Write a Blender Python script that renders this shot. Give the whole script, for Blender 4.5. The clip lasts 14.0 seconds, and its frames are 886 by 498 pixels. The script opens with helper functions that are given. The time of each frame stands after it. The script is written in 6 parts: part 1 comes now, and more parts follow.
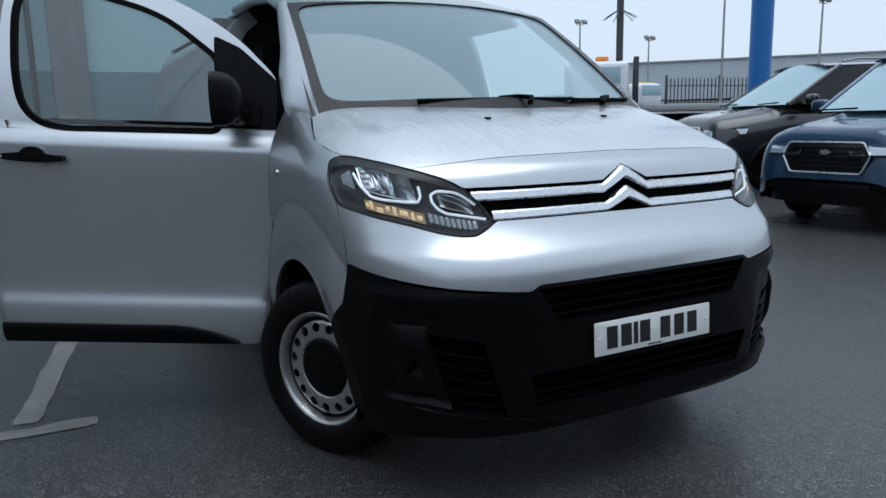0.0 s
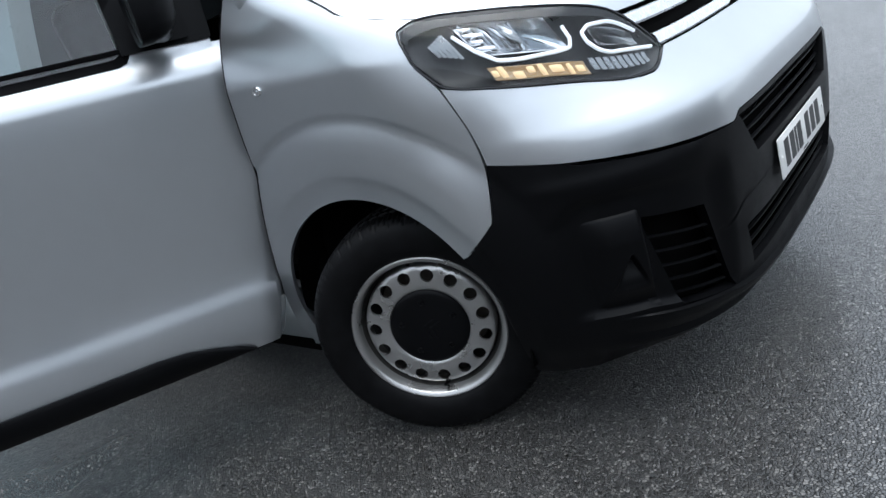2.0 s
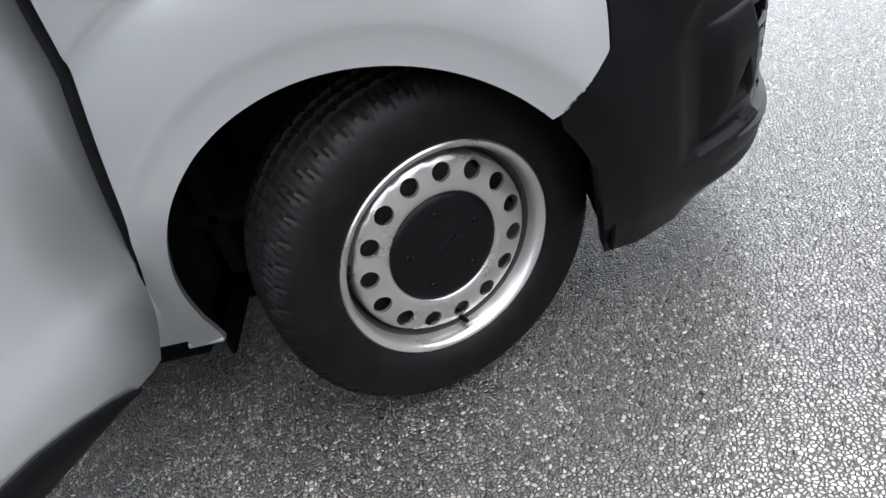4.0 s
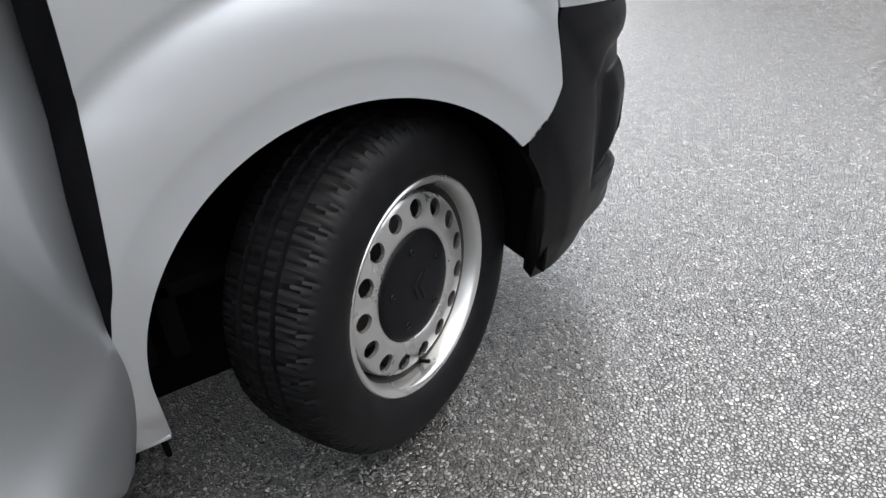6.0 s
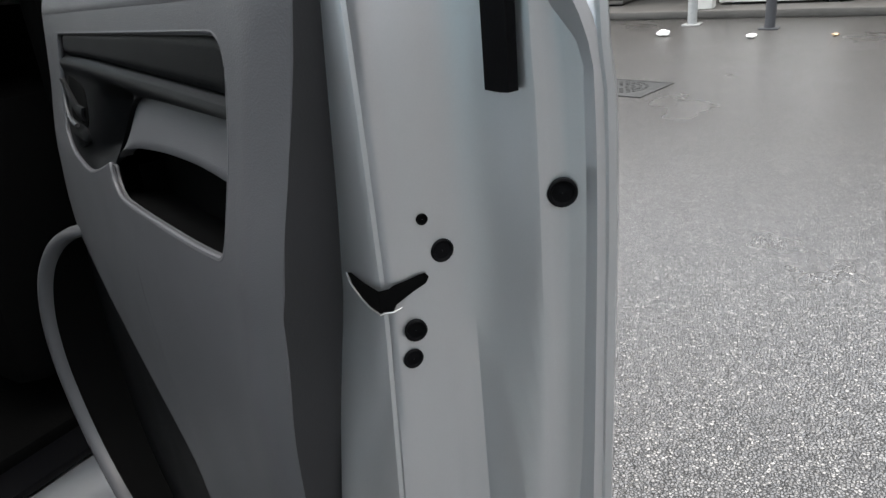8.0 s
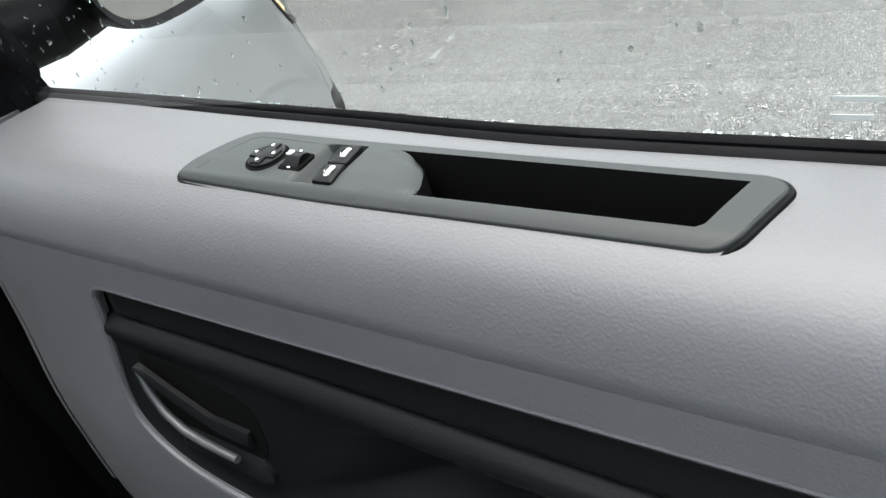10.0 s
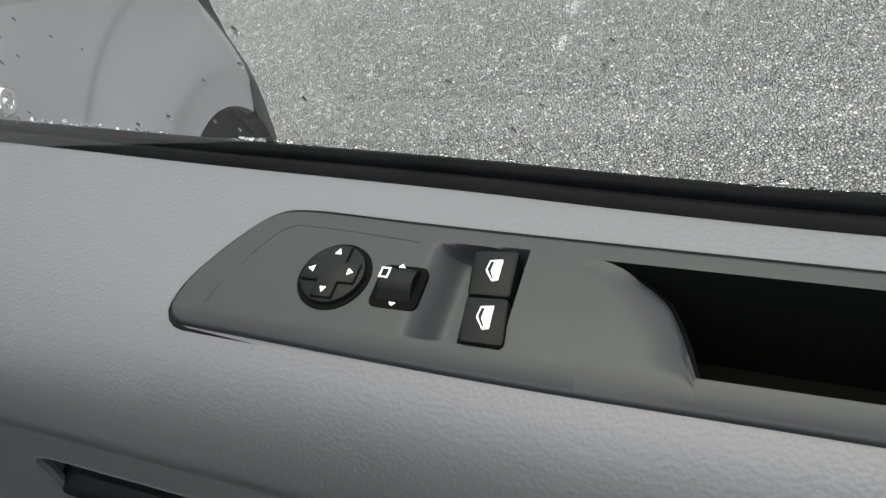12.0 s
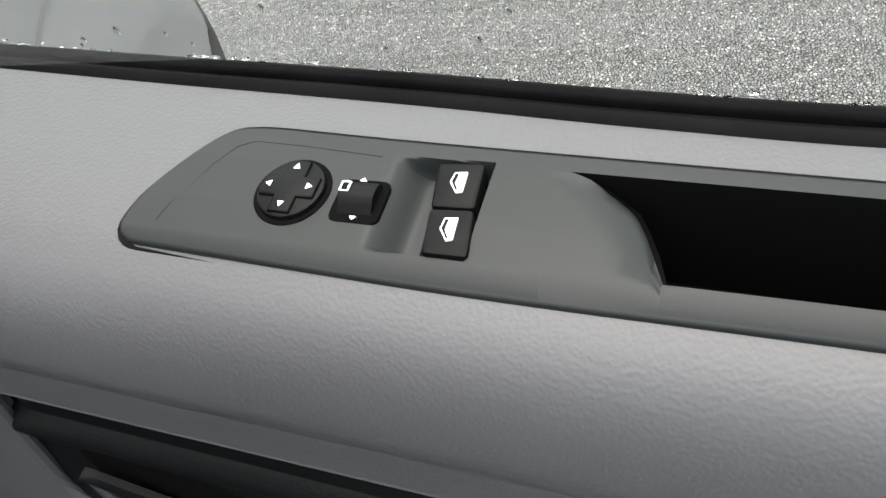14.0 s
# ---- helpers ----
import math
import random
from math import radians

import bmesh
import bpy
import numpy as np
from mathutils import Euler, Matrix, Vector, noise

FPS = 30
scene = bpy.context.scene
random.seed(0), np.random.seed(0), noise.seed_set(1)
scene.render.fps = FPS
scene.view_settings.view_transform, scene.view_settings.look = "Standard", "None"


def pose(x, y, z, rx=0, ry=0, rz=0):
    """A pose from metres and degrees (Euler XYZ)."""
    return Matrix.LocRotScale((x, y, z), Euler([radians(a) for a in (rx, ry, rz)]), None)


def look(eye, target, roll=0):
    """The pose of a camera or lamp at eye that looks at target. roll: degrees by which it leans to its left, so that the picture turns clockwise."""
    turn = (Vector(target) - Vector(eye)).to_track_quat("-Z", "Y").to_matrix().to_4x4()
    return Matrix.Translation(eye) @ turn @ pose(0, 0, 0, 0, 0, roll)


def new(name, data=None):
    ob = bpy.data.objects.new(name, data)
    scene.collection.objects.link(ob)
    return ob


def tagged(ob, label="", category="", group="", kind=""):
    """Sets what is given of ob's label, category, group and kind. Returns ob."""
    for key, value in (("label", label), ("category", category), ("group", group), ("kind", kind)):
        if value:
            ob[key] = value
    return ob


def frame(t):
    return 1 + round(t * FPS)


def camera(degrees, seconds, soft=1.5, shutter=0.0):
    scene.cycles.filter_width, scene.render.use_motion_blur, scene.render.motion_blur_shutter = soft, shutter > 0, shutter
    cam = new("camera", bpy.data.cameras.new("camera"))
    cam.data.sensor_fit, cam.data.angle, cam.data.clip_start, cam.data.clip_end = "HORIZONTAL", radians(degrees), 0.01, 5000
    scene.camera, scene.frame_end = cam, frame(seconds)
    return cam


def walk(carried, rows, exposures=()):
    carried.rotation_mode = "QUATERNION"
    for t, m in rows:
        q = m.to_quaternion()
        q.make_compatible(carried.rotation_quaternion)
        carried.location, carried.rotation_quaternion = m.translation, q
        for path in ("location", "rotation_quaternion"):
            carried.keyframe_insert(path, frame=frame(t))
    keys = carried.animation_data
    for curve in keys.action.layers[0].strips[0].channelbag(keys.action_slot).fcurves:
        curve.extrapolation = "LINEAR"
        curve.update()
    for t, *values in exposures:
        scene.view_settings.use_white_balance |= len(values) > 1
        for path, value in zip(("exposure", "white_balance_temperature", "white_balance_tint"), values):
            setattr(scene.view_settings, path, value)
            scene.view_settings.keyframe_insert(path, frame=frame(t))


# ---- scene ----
cam = camera(62.6, 14.0)
PATH = [
    (0, (-1.754, -1.757, 1.236), (-1.050, -0.458, 0.977), -1.2),
    (0.5, (-1.861, -1.455, 1.212), (-1.146, -0.175, 0.897), -7.4),
    (1, (-1.970, -1.117, 1.242), (-1.211, 0.118, 0.856), -13.4),
    (1.5, (-2.133, -0.804, 1.216), (-1.200, 0.281, 0.767), -11.9),
    (2, (-2.198, -0.531, 1.207), (-1.153, 0.416, 0.694), -16.1),
    (2.5, (-2.184, -0.180, 1.211), (-1.100, 0.707, 0.674), -20.8),
    (3, (-2.139, 0.109, 1.164), (-0.964, 0.725, 0.464), -12.0),
    (3.2, (-2.127, 0.245, 1.165), (-0.927, 0.753, 0.422), -12.7),
    (5.3, (-1.763, 1.017, 1.086), (-0.634, 0.667, 0.162), -9.2),
    (5.5, (-1.834, 1.069, 1.079), (-0.681, 0.661, 0.210), -8.2),
    (6, (-1.968, 1.245, 1.119), (-0.829, 0.662, 0.336), -6.1),
    (6.5, (-2.075, 1.517, 1.166), (-1.047, 0.733, 0.407), -4.2),
    (7, (-2.191, 1.753, 1.184), (-1.244, 0.796, 0.523), -2.3),
    (7.3, (-2.221, 1.914, 1.212), (-1.317, 0.892, 0.589), -3.9),
    (7.5, (-2.210, 1.985, 1.234), (-1.339, 0.939, 0.603), -3.9),
    (8, (-2.092, 2.092, 1.265), (-1.339, 0.941, 0.666), -5.3),
    (8.5, (-1.921, 2.110, 1.326), (-1.325, 0.895, 0.680), -8.8),
    (8.8, (-1.836, 2.060, 1.345), (-1.270, 0.857, 0.650), -10.2),
    (9, (-1.773, 2.018, 1.373), (-1.240, 0.837, 0.618), -12.3),
    (9.2, (-1.715, 1.988, 1.390), (-1.195, 0.812, 0.618), -13.1),
    (11.3, (-1.440, 1.698, 1.423), (-1.268, 0.713, 0.305), -20.3),
    (11.5, (-1.438, 1.697, 1.421), (-1.258, 0.728, 0.290), -20.5),
    (12, (-1.437, 1.699, 1.416), (-1.252, 0.743, 0.274), -20.7),
    (12.5, (-1.439, 1.700, 1.415), (-1.238, 0.780, 0.248), -21.9),
    (13, (-1.430, 1.702, 1.412), (-1.284, 0.772, 0.243), -18.5),
    (13.5, (-1.431, 1.702, 1.410), (-1.294, 0.792, 0.226), -18.6),
    (14, (-1.434, 1.705, 1.404), (-1.305, 0.817, 0.201), -18.3),
]
walk(cam, [(t, look(e, g, r)) for t, e, g, r in PATH],
     exposures=[(0, -0.1, 5650, 6), (0.5, 0.12, 5700, 6), (1.0, 0.25, 5750, 6), (2.0, 0.85, 5950, 8), (3.0, 1.8, 6350, 11), (5.5, 2.4, 6550, 11), (6.5, 1.85, 6700, 11), (7.0, 1.8, 6750, 11), (7.5, 1.6, 6800, 12), (8.0, 1.9, 6700, 11), (8.5, 2.65, 6450, 9), (9.2, 2.9, 6500, 9), (11.5, 2.05, 6750, 9), (14, 2.35, 6850, 10)])


# ---------------------------------------------------------------- light
world = bpy.data.worlds.new("overcast_sky")
world.use_nodes = True
scene.world = world
wn = world.node_tree.nodes
wl = world.node_tree.links
sky = wn.new("ShaderNodeTexSky")
sky.sky_type = "NISHITA"
sky.sun_disc = False
sky.sun_elevation = radians(84)
sky.sun_rotation = radians(180)
sky.dust_density = 4.0
cloud = wn.new("ShaderNodeMix")
cloud.data_type = "RGBA"
cloud.inputs[0].default_value = 0.82
cloud.inputs[7].default_value = (6.6, 6.9, 7.2, 1)
wl.new(sky.outputs[0], cloud.inputs[6])
wl.new(cloud.outputs[2], wn["Background"].inputs["Color"])
wn["Background"].inputs["Strength"].default_value = 0.14

sun_data = bpy.data.lights.new("sun", "SUN")
sun_data.energy = 1.6
sun_data.angle = radians(60)
sun_data.color = (1.0, 0.97, 0.93)
sun = new("sun", sun_data)
sun.matrix_world = look((.4, -.9, 9), (0, 0, 0))

# ---------------------------------------------------------------- materials


class Mat:
    """A node material with short calls for its nodes."""

    def __init__(self, name, color=(0.5, 0.5, 0.5), rough=0.5, metal=0.0, coat=0.0, ior=1.5):
        self.m = bpy.data.materials.new(name)
        self.m.use_nodes = True
        self.n, self.l = self.m.node_tree.nodes, self.m.node_tree.links
        self.b = self.n["Principled BSDF"]
        self.b.inputs["Base Color"].default_value = (*color, 1)
        self.b.inputs["Roughness"].default_value = rough
        self.b.inputs["Metallic"].default_value = metal
        self.b.inputs["Coat Weight"].default_value = coat
        self.b.inputs["Coat Roughness"].default_value = 0.04
        self.b.inputs["IOR"].default_value = ior
        self.tc = self.n.new("ShaderNodeTexCoord").outputs["Object"]

    def noise(self, scale, detail=3, rough=0.55, vec=None):
        t = self.n.new("ShaderNodeTexNoise")
        t.inputs["Scale"].default_value, t.inputs["Detail"].default_value, t.inputs["Roughness"].default_value = scale, detail, rough
        self.l.new(vec or self.tc, t.inputs["Vector"])
        return t.outputs["Fac"]

    def voronoi(self, scale, out="Distance", feature="F1", vec=None):
        t = self.n.new("ShaderNodeTexVoronoi")
        t.feature = feature
        t.inputs["Scale"].default_value = scale
        self.l.new(vec or self.tc, t.inputs["Vector"])
        return t.outputs[out]

    def stretch(self, sx, sy, sz):
        t = self.n.new("ShaderNodeMapping")
        t.inputs["Scale"].default_value = (sx, sy, sz)
        self.l.new(self.tc, t.inputs["Vector"])
        return t.outputs[0]

    def ramp(self, fac, *stops):
        t = self.n.new("ShaderNodeValToRGB")
        e = t.color_ramp.elements
        while len(e) < len(stops):
            e.new(0.5)
        for k, (p, c) in zip(e, stops):
            k.position = p
            k.color = (*c, 1) if isinstance(c, tuple) else (c, c, c, 1)
        self.l.new(fac, t.inputs[0])
        return t.outputs[0]

    def mix(self, fac, a, b, mode="MIX"):
        t = self.n.new("ShaderNodeMix")
        t.data_type, t.blend_type = "RGBA", mode
        for sock, v in ((t.inputs[0], fac), (t.inputs[6], a), (t.inputs[7], b)):
            if isinstance(v, (int, float)):
                sock.default_value = v
            elif isinstance(v, tuple):
                sock.default_value = (*v, 1)
            else:
                self.l.new(v, sock)
        return t.outputs[2]

    def math(self, op, a, b=0.0):
        t = self.n.new("ShaderNodeMath")
        t.operation = op
        for sock, v in ((t.inputs[0], a), (t.inputs[1], b)):
            if isinstance(v, (int, float)):
                sock.default_value = v
            else:
                self.l.new(v, sock)
        return t.outputs[0]

    def bump(self, height, strength=0.3, dist=0.002, normal=None):
        t = self.n.new("ShaderNodeBump")
        t.inputs["Strength"].default_value, t.inputs["Distance"].default_value = strength, dist
        self.l.new(height, t.inputs["Height"])
        if normal is not None:
            self.l.new(normal, t.inputs["Normal"])
        return t.outputs[0]

    def set(self, **k):
        for name, v in k.items():
            sock = self.b.inputs[name.replace("_", " ")]
            if isinstance(v, (int, float)):
                sock.default_value = v
            elif isinstance(v, tuple):
                sock.default_value = (*v, 1)
            else:
                self.l.new(v, sock)
        return self


def m_paint():
    """Silver metallic paint with rain drops and a little road film."""
    k = Mat("silver_paint", (0.5, 0.52, 0.54), 0.3, 0.9, 1.0)
    fl = k.noise(900, 2)
    dirt = k.noise(5, 4)
    k.set(Base_Color=k.mix(k.ramp(dirt, (0.35, 0.0), (0.75, 0.16)), k.mix(fl, (0.55, 0.57, 0.59), (0.59, 0.61, 0.63)), (0.44, 0.44, 0.43)))
    k.set(Roughness=k.ramp(dirt, (0.3, 0.31), (0.8, 0.37)), Specular_Tint=(0.55, 0.56, 0.58))
    return k.m


def m_wet_paint():
    """The same paint where rain stands on it in beads and runs."""
    k = Mat("silver_paint_wet", (0.5, 0.52, 0.54), 0.34, 0.82, 1.0)
    fl = k.noise(900, 2)
    run = k.noise(1.0, 4, 0.6, k.stretch(34, 5, 9))
    k.set(Base_Color=k.mix(fl, (0.52, 0.54, 0.56), (0.62, 0.64, 0.66)))
    beads = k.ramp(k.voronoi(150, "Distance"), (0.14, 1.0), (0.40, 0.0))
    fine = k.ramp(k.voronoi(330, "Distance"), (0.12, 0.6), (0.38, 0.0))
    on = k.ramp(k.noise(7, 4), (0.46, 0.0), (0.62, 1.0))
    h = k.math("ADD", k.math("MULTIPLY", k.math("MAXIMUM", beads, fine), on), k.math("MULTIPLY", k.ramp(run, (0.50, 0.0), (0.58, 1.0)), 0.8))
    bp = k.bump(h, 0.5, 0.0015)
    k.set(Normal=bp, Coat_Normal=bp, Roughness=k.ramp(run, (0.4, 0.32), (0.65, 0.42)))
    return k.m


def m_plastic(name, c, rough=0.55, grain=700, bump=0.12, spec=0.5, spots=0.25):
    k = Mat(name, c, rough)
    v = k.noise(grain, 2)
    d = k.noise(7, 4)
    hi = tuple(min(1, x * (1 + spots)) for x in c)
    k.set(Base_Color=k.mix(k.ramp(d, (0.35, 0.0), (0.72, 1.0)), c, hi), Normal=k.bump(v, bump, 0.0008))
    k.set(Roughness=k.ramp(d, (0.3, rough - 0.07), (0.75, rough + 0.1)))
    k.b.inputs["Specular IOR Level"].default_value = spec
    return k.m


def m_leather_grain(name, c, rough=0.5, spec=0.5):
    """Moulded trim with a leather-like grain."""
    k = Mat(name, c, rough)
    v = k.voronoi(900, "Distance", "SMOOTH_F1")
    w = k.noise(1400, 2)
    d = k.noise(4, 3)
    k.set(Normal=k.bump(k.math("ADD", k.math("MULTIPLY", v, 1.4), k.math("MULTIPLY", w, 0.2)), 0.17, 0.0006))
    k.set(Base_Color=k.mix(k.ramp(d, (0.3, 0.0), (0.8, 1.0)), c, tuple(x * 1.12 for x in c)))
    k.set(Roughness=k.ramp(d, (0.3, rough - 0.05), (0.75, rough + 0.07)))
    k.b.inputs["Specular IOR Level"].default_value = spec
    return k.m


def m_rubber(name, c=(0.011, 0.011, 0.012), rough=0.66, spec=0.2):
    k = Mat(name, c, rough)
    k.b.inputs["Specular IOR Level"].default_value = spec
    d = k.noise(24, 5)
    k.set(Base_Color=k.mix(k.ramp(d, (0.4, 0.0), (0.75, 1.0)), c, tuple(x * 2 for x in c)), Normal=k.bump(k.noise(420, 3), 0.16, 0.001))
    return k.m


def m_metal(name, c, rough=0.3, grime=0.4, metal=1.0):
    k = Mat(name, c, rough, metal)
    d = k.noise(38, 5, 0.65)
    k.set(Base_Color=k.mix(k.ramp(d, (0.48, 0.0), (0.78, grime)), c, (0.09, 0.075, 0.06)), Roughness=k.ramp(d, (0.35, rough - 0.06), (0.75, rough + 0.2)))
    return k.m


def m_asphalt():
    """Worn open asphalt: pale chips set in dark binder, damp."""
    k = Mat("asphalt", (0.08, 0.08, 0.08), 0.5)
    warp = k.noise(60, 2)
    vec = k.n.new("ShaderNodeVectorMath")
    vec.operation = "ADD"
    k.l.new(k.tc, vec.inputs[0])
    off = k.n.new("ShaderNodeVectorMath")
    off.operation = "SCALE"
    off.inputs["Scale"].default_value = 0.006
    nz = k.n.new("ShaderNodeTexNoise")
    nz.inputs["Scale"].default_value = 70
    k.l.new(k.tc, nz.inputs["Vector"])
    k.l.new(nz.outputs["Color"], off.inputs[0])
    k.l.new(off.outputs[0], vec.inputs[1])
    p = vec.outputs[0]
    tone = k.n.new("ShaderNodeTexVoronoi")
    tone.inputs["Scale"].default_value = 118
    k.l.new(p, tone.inputs["Vector"])
    sep = k.n.new("ShaderNodeSeparateColor")
    k.l.new(tone.outputs["Color"], sep.inputs[0])
    gap = k.voronoi(118, "Distance", "DISTANCE_TO_EDGE", p)
    body = k.ramp(gap, (0.04, 0.0), (0.17, 1.0))
    colr = k.ramp(sep.outputs[0], (0.0, (0.014, 0.013, 0.0115)), (0.35, (0.027, 0.0253, 0.0227)), (0.72, (0.064, 0.0605, 0.0555)), (1.0, (0.23, 0.221, 0.206)))
    big = k.noise(1.3, 5, 0.6)
    clump = k.noise(22, 4, 0.7)
    base = k.mix(body, (0.003, 0.0028, 0.0025), colr)
    base = k.mix(k.ramp(clump, (0.38, 0.5), (0.62, 0.0)), base, (0.006, 0.0055, 0.005))
    k.set(Base_Color=k.mix(k.ramp(big, (0.35, 0.0), (0.7, 0.12)), base, (0.04, 0.037, 0.033)))
    h = k.math("ADD", k.math("MULTIPLY", body, k.math("ADD", sep.outputs[1], 0.5)), k.math("ADD", k.math("MULTIPLY", warp, 0.3), k.math("MULTIPLY", clump, 0.8)))
    bp = k.bump(h, 0.62, 0.006)
    # the chips' tops are wet and shine, the joints between them do not
    shine = k.math("MULTIPLY", body, k.ramp(sep.outputs[2], (0.1, 0.15), (0.9, 1.0)))
    k.set(Specular_IOR_Level=k.math("ADD", k.math("MULTIPLY", body, 0.7), 0.3), Normal=bp, Roughness=k.ramp(k.noise(0.7, 4), (0.35, 0.27), (0.7, 0.36)))
    k.set(Coat_Weight=k.math("ADD", k.math("MULTIPLY", shine, 0.78), 0.16), Coat_IOR=1.78, Coat_Roughness=0.22, Coat_Normal=k.bump(h, 0.5, 0.005))
    return k.m


def m_glass(name, tint=(0.93, 0.97, 0.96), gain=1.0, film=0.0):
    """Thin sheet glass: clear, with a mirror-like skin that grows towards grazing view; film: pale veil painted for
    rain mist and reflected sky.
    """
    k = Mat(name)
    k.n.remove(k.b)
    out = k.n["Material Output"]
    clear, gloss = k.n.new("ShaderNodeBsdfTransparent"), k.n.new("ShaderNodeBsdfGlossy")
    both, fres = k.n.new("ShaderNodeMixShader"), k.n.new("ShaderNodeLayerWeight")
    clear.inputs[0].default_value = (*tint, 1)
    gloss.inputs["Roughness"].default_value = 0.02
    fres.inputs[0].default_value = 0.5
    skin_gloss = k.math("ADD", k.math("MULTIPLY", k.math("POWER", fres.outputs["Facing"], 4.0), 0.8), 0.05)
    k.l.new(k.math("MULTIPLY", skin_gloss, gain), both.inputs[0])
    k.l.new(clear.outputs[0], both.inputs[1])
    k.l.new(gloss.outputs[0], both.inputs[2])
    last = both
    if film:
        # Diffuse veil paints rain mist and reflected sky onto the pane.
        veil, cover = k.n.new("ShaderNodeBsdfDiffuse"), k.n.new("ShaderNodeMixShader")
        veil.inputs[0].default_value = (0.44, 0.58, 0.63, 1)
        k.l.new(k.math("MULTIPLY", k.ramp(k.noise(900, 2), (0.3, 0.9), (0.7, 1.0)), film), cover.inputs[0])
        k.l.new(both.outputs[0], cover.inputs[1])
        k.l.new(veil.outputs[0], cover.inputs[2])
        last = cover
    k.l.new(last.outputs[0], out.inputs[0])
    return k.m


PAINT, WET = m_paint(), m_wet_paint()
BLACK_PLASTIC = m_plastic("black_bumper_plastic", (0.0022, 0.0023, 0.0028), 0.40, 800, 0.2, 0.11)
GLOSS_BLACK = m_plastic("gloss_black", (0.008, 0.008, 0.009), 0.18, 300, 0.02, 0.4)
# Near-black for liners, and for shade painted into recesses, gaps and undersides.
SHADE_BLACK = m_plastic("shade_black", (0.002, 0.002, 0.002), 0.85, 200, 0.1, 0.03)
TRIM_GREY = m_leather_grain("grey_door_trim", (0.0555, 0.0555, 0.0597), 0.47, 0.38)
TRIM_DARK = m_leather_grain("charcoal_door_trim", (0.0038, 0.004, 0.0044), 0.5, 0.07)
SWITCH_GREY = m_plastic("switch_plate_plastic", (0.0100, 0.0114, 0.0117), 0.42, 1200, 0.05, 0.21)
BUTTON = m_plastic("button_plastic", (0.0028, 0.0028, 0.0031), 0.38, 900, 0.06, 0.08)
WHITE_INK = m_plastic("white_print", (0.8, 0.8, 0.8), 0.5, 200, 0.0)
RUBBER = m_rubber("tyre_rubber", (0.0026, 0.0026, 0.0029), 0.52, 0.10)
SEAL = m_rubber("seal_rubber", (0.0022, 0.0022, 0.0025), 0.55, 0.04)
STEEL = m_plastic("silver_wheel_paint", (0.40, 0.395, 0.385), 0.30, 300, 0.0, 0.6, 0.12)
STEEL.node_tree.nodes["Principled BSDF"].inputs["Metallic"].default_value = 0.85
CHROME = m_metal("chrome", (0.82, 0.83, 0.84), 0.09, 0.05)
SATIN = m_metal("satin_chrome", (0.72, 0.73, 0.75), 0.24, 0.1)
ASPHALT = m_asphalt()
GLASS = m_glass("clear_glass", (0.86, 0.89, 0.86), 1.7)
SCREEN_GLASS = m_glass("windscreen_glass", (0.80, 0.92, 0.93), 1.2, 0.43)
LENS = m_glass("lamp_lens", (0.88, 0.90, 0.91), 0.6)
PLATE_WHITE = m_plastic("plate_white", (0.72, 0.72, 0.70), 0.35, 200, 0.0, spots=0.05)
PLATE_BLACK = m_plastic("plate_black", (0.012, 0.012, 0.012), 0.4, 200, 0.0)
ROAD_PAINT = m_plastic("worn_road_paint", (0.10, 0.098, 0.094), 0.6, 300, 0.6, spots=0.6)
CAST_IRON = m_plastic("cast_iron", (0.022, 0.023, 0.023), 0.6, 500, 0.5, 0.2)

# ---------------------------------------------------------------- mesh helpers


def smooth(ob, angle=40):
    for p in ob.data.polygons:
        p.use_smooth = True
    ob.data.set_sharp_from_angle(angle=radians(angle))
    return ob


BASE = {}  # where the empties stand; meshes carry world places


def part(name, bm, material, parent=None, label="", angle=40):
    """Links a bmesh as one mesh object under a thing or a part."""
    me = bpy.data.meshes.new(name)
    bm.to_mesh(me)
    bm.free()
    for m in material if isinstance(material, (list, tuple)) else [material]:
        me.materials.append(m)
    ob = new(name, me)
    smooth(ob, angle)
    if parent is not None:
        ob.parent = parent
        ob.matrix_parent_inverse = Matrix.Translation(-BASE.get(parent.name, Vector()))
    if label:
        tagged(ob, label)
    return ob


def thing(name, at, label, category, group="", kind=""):
    ob = new(name)
    ob.location = at
    ob.empty_display_size = 0.1
    BASE[ob.name] = Vector(at)
    return tagged(ob, label, category, group, kind)


def sub_thing(name, at, parent, label):
    """An empty that carries the pieces of a larger part."""
    ob = new(name)
    ob.location = at
    ob.empty_display_size = 0.05
    ob.parent = parent
    ob.matrix_parent_inverse = Matrix.Translation(-BASE.get(parent.name, Vector()))
    BASE[ob.name] = Vector(at)
    return tagged(ob, label)


def table(rows):
    xs = [r[0] for r in rows]
    ys = [r[1] for r in rows]
    return lambda v: float(np.interp(v, xs, ys))


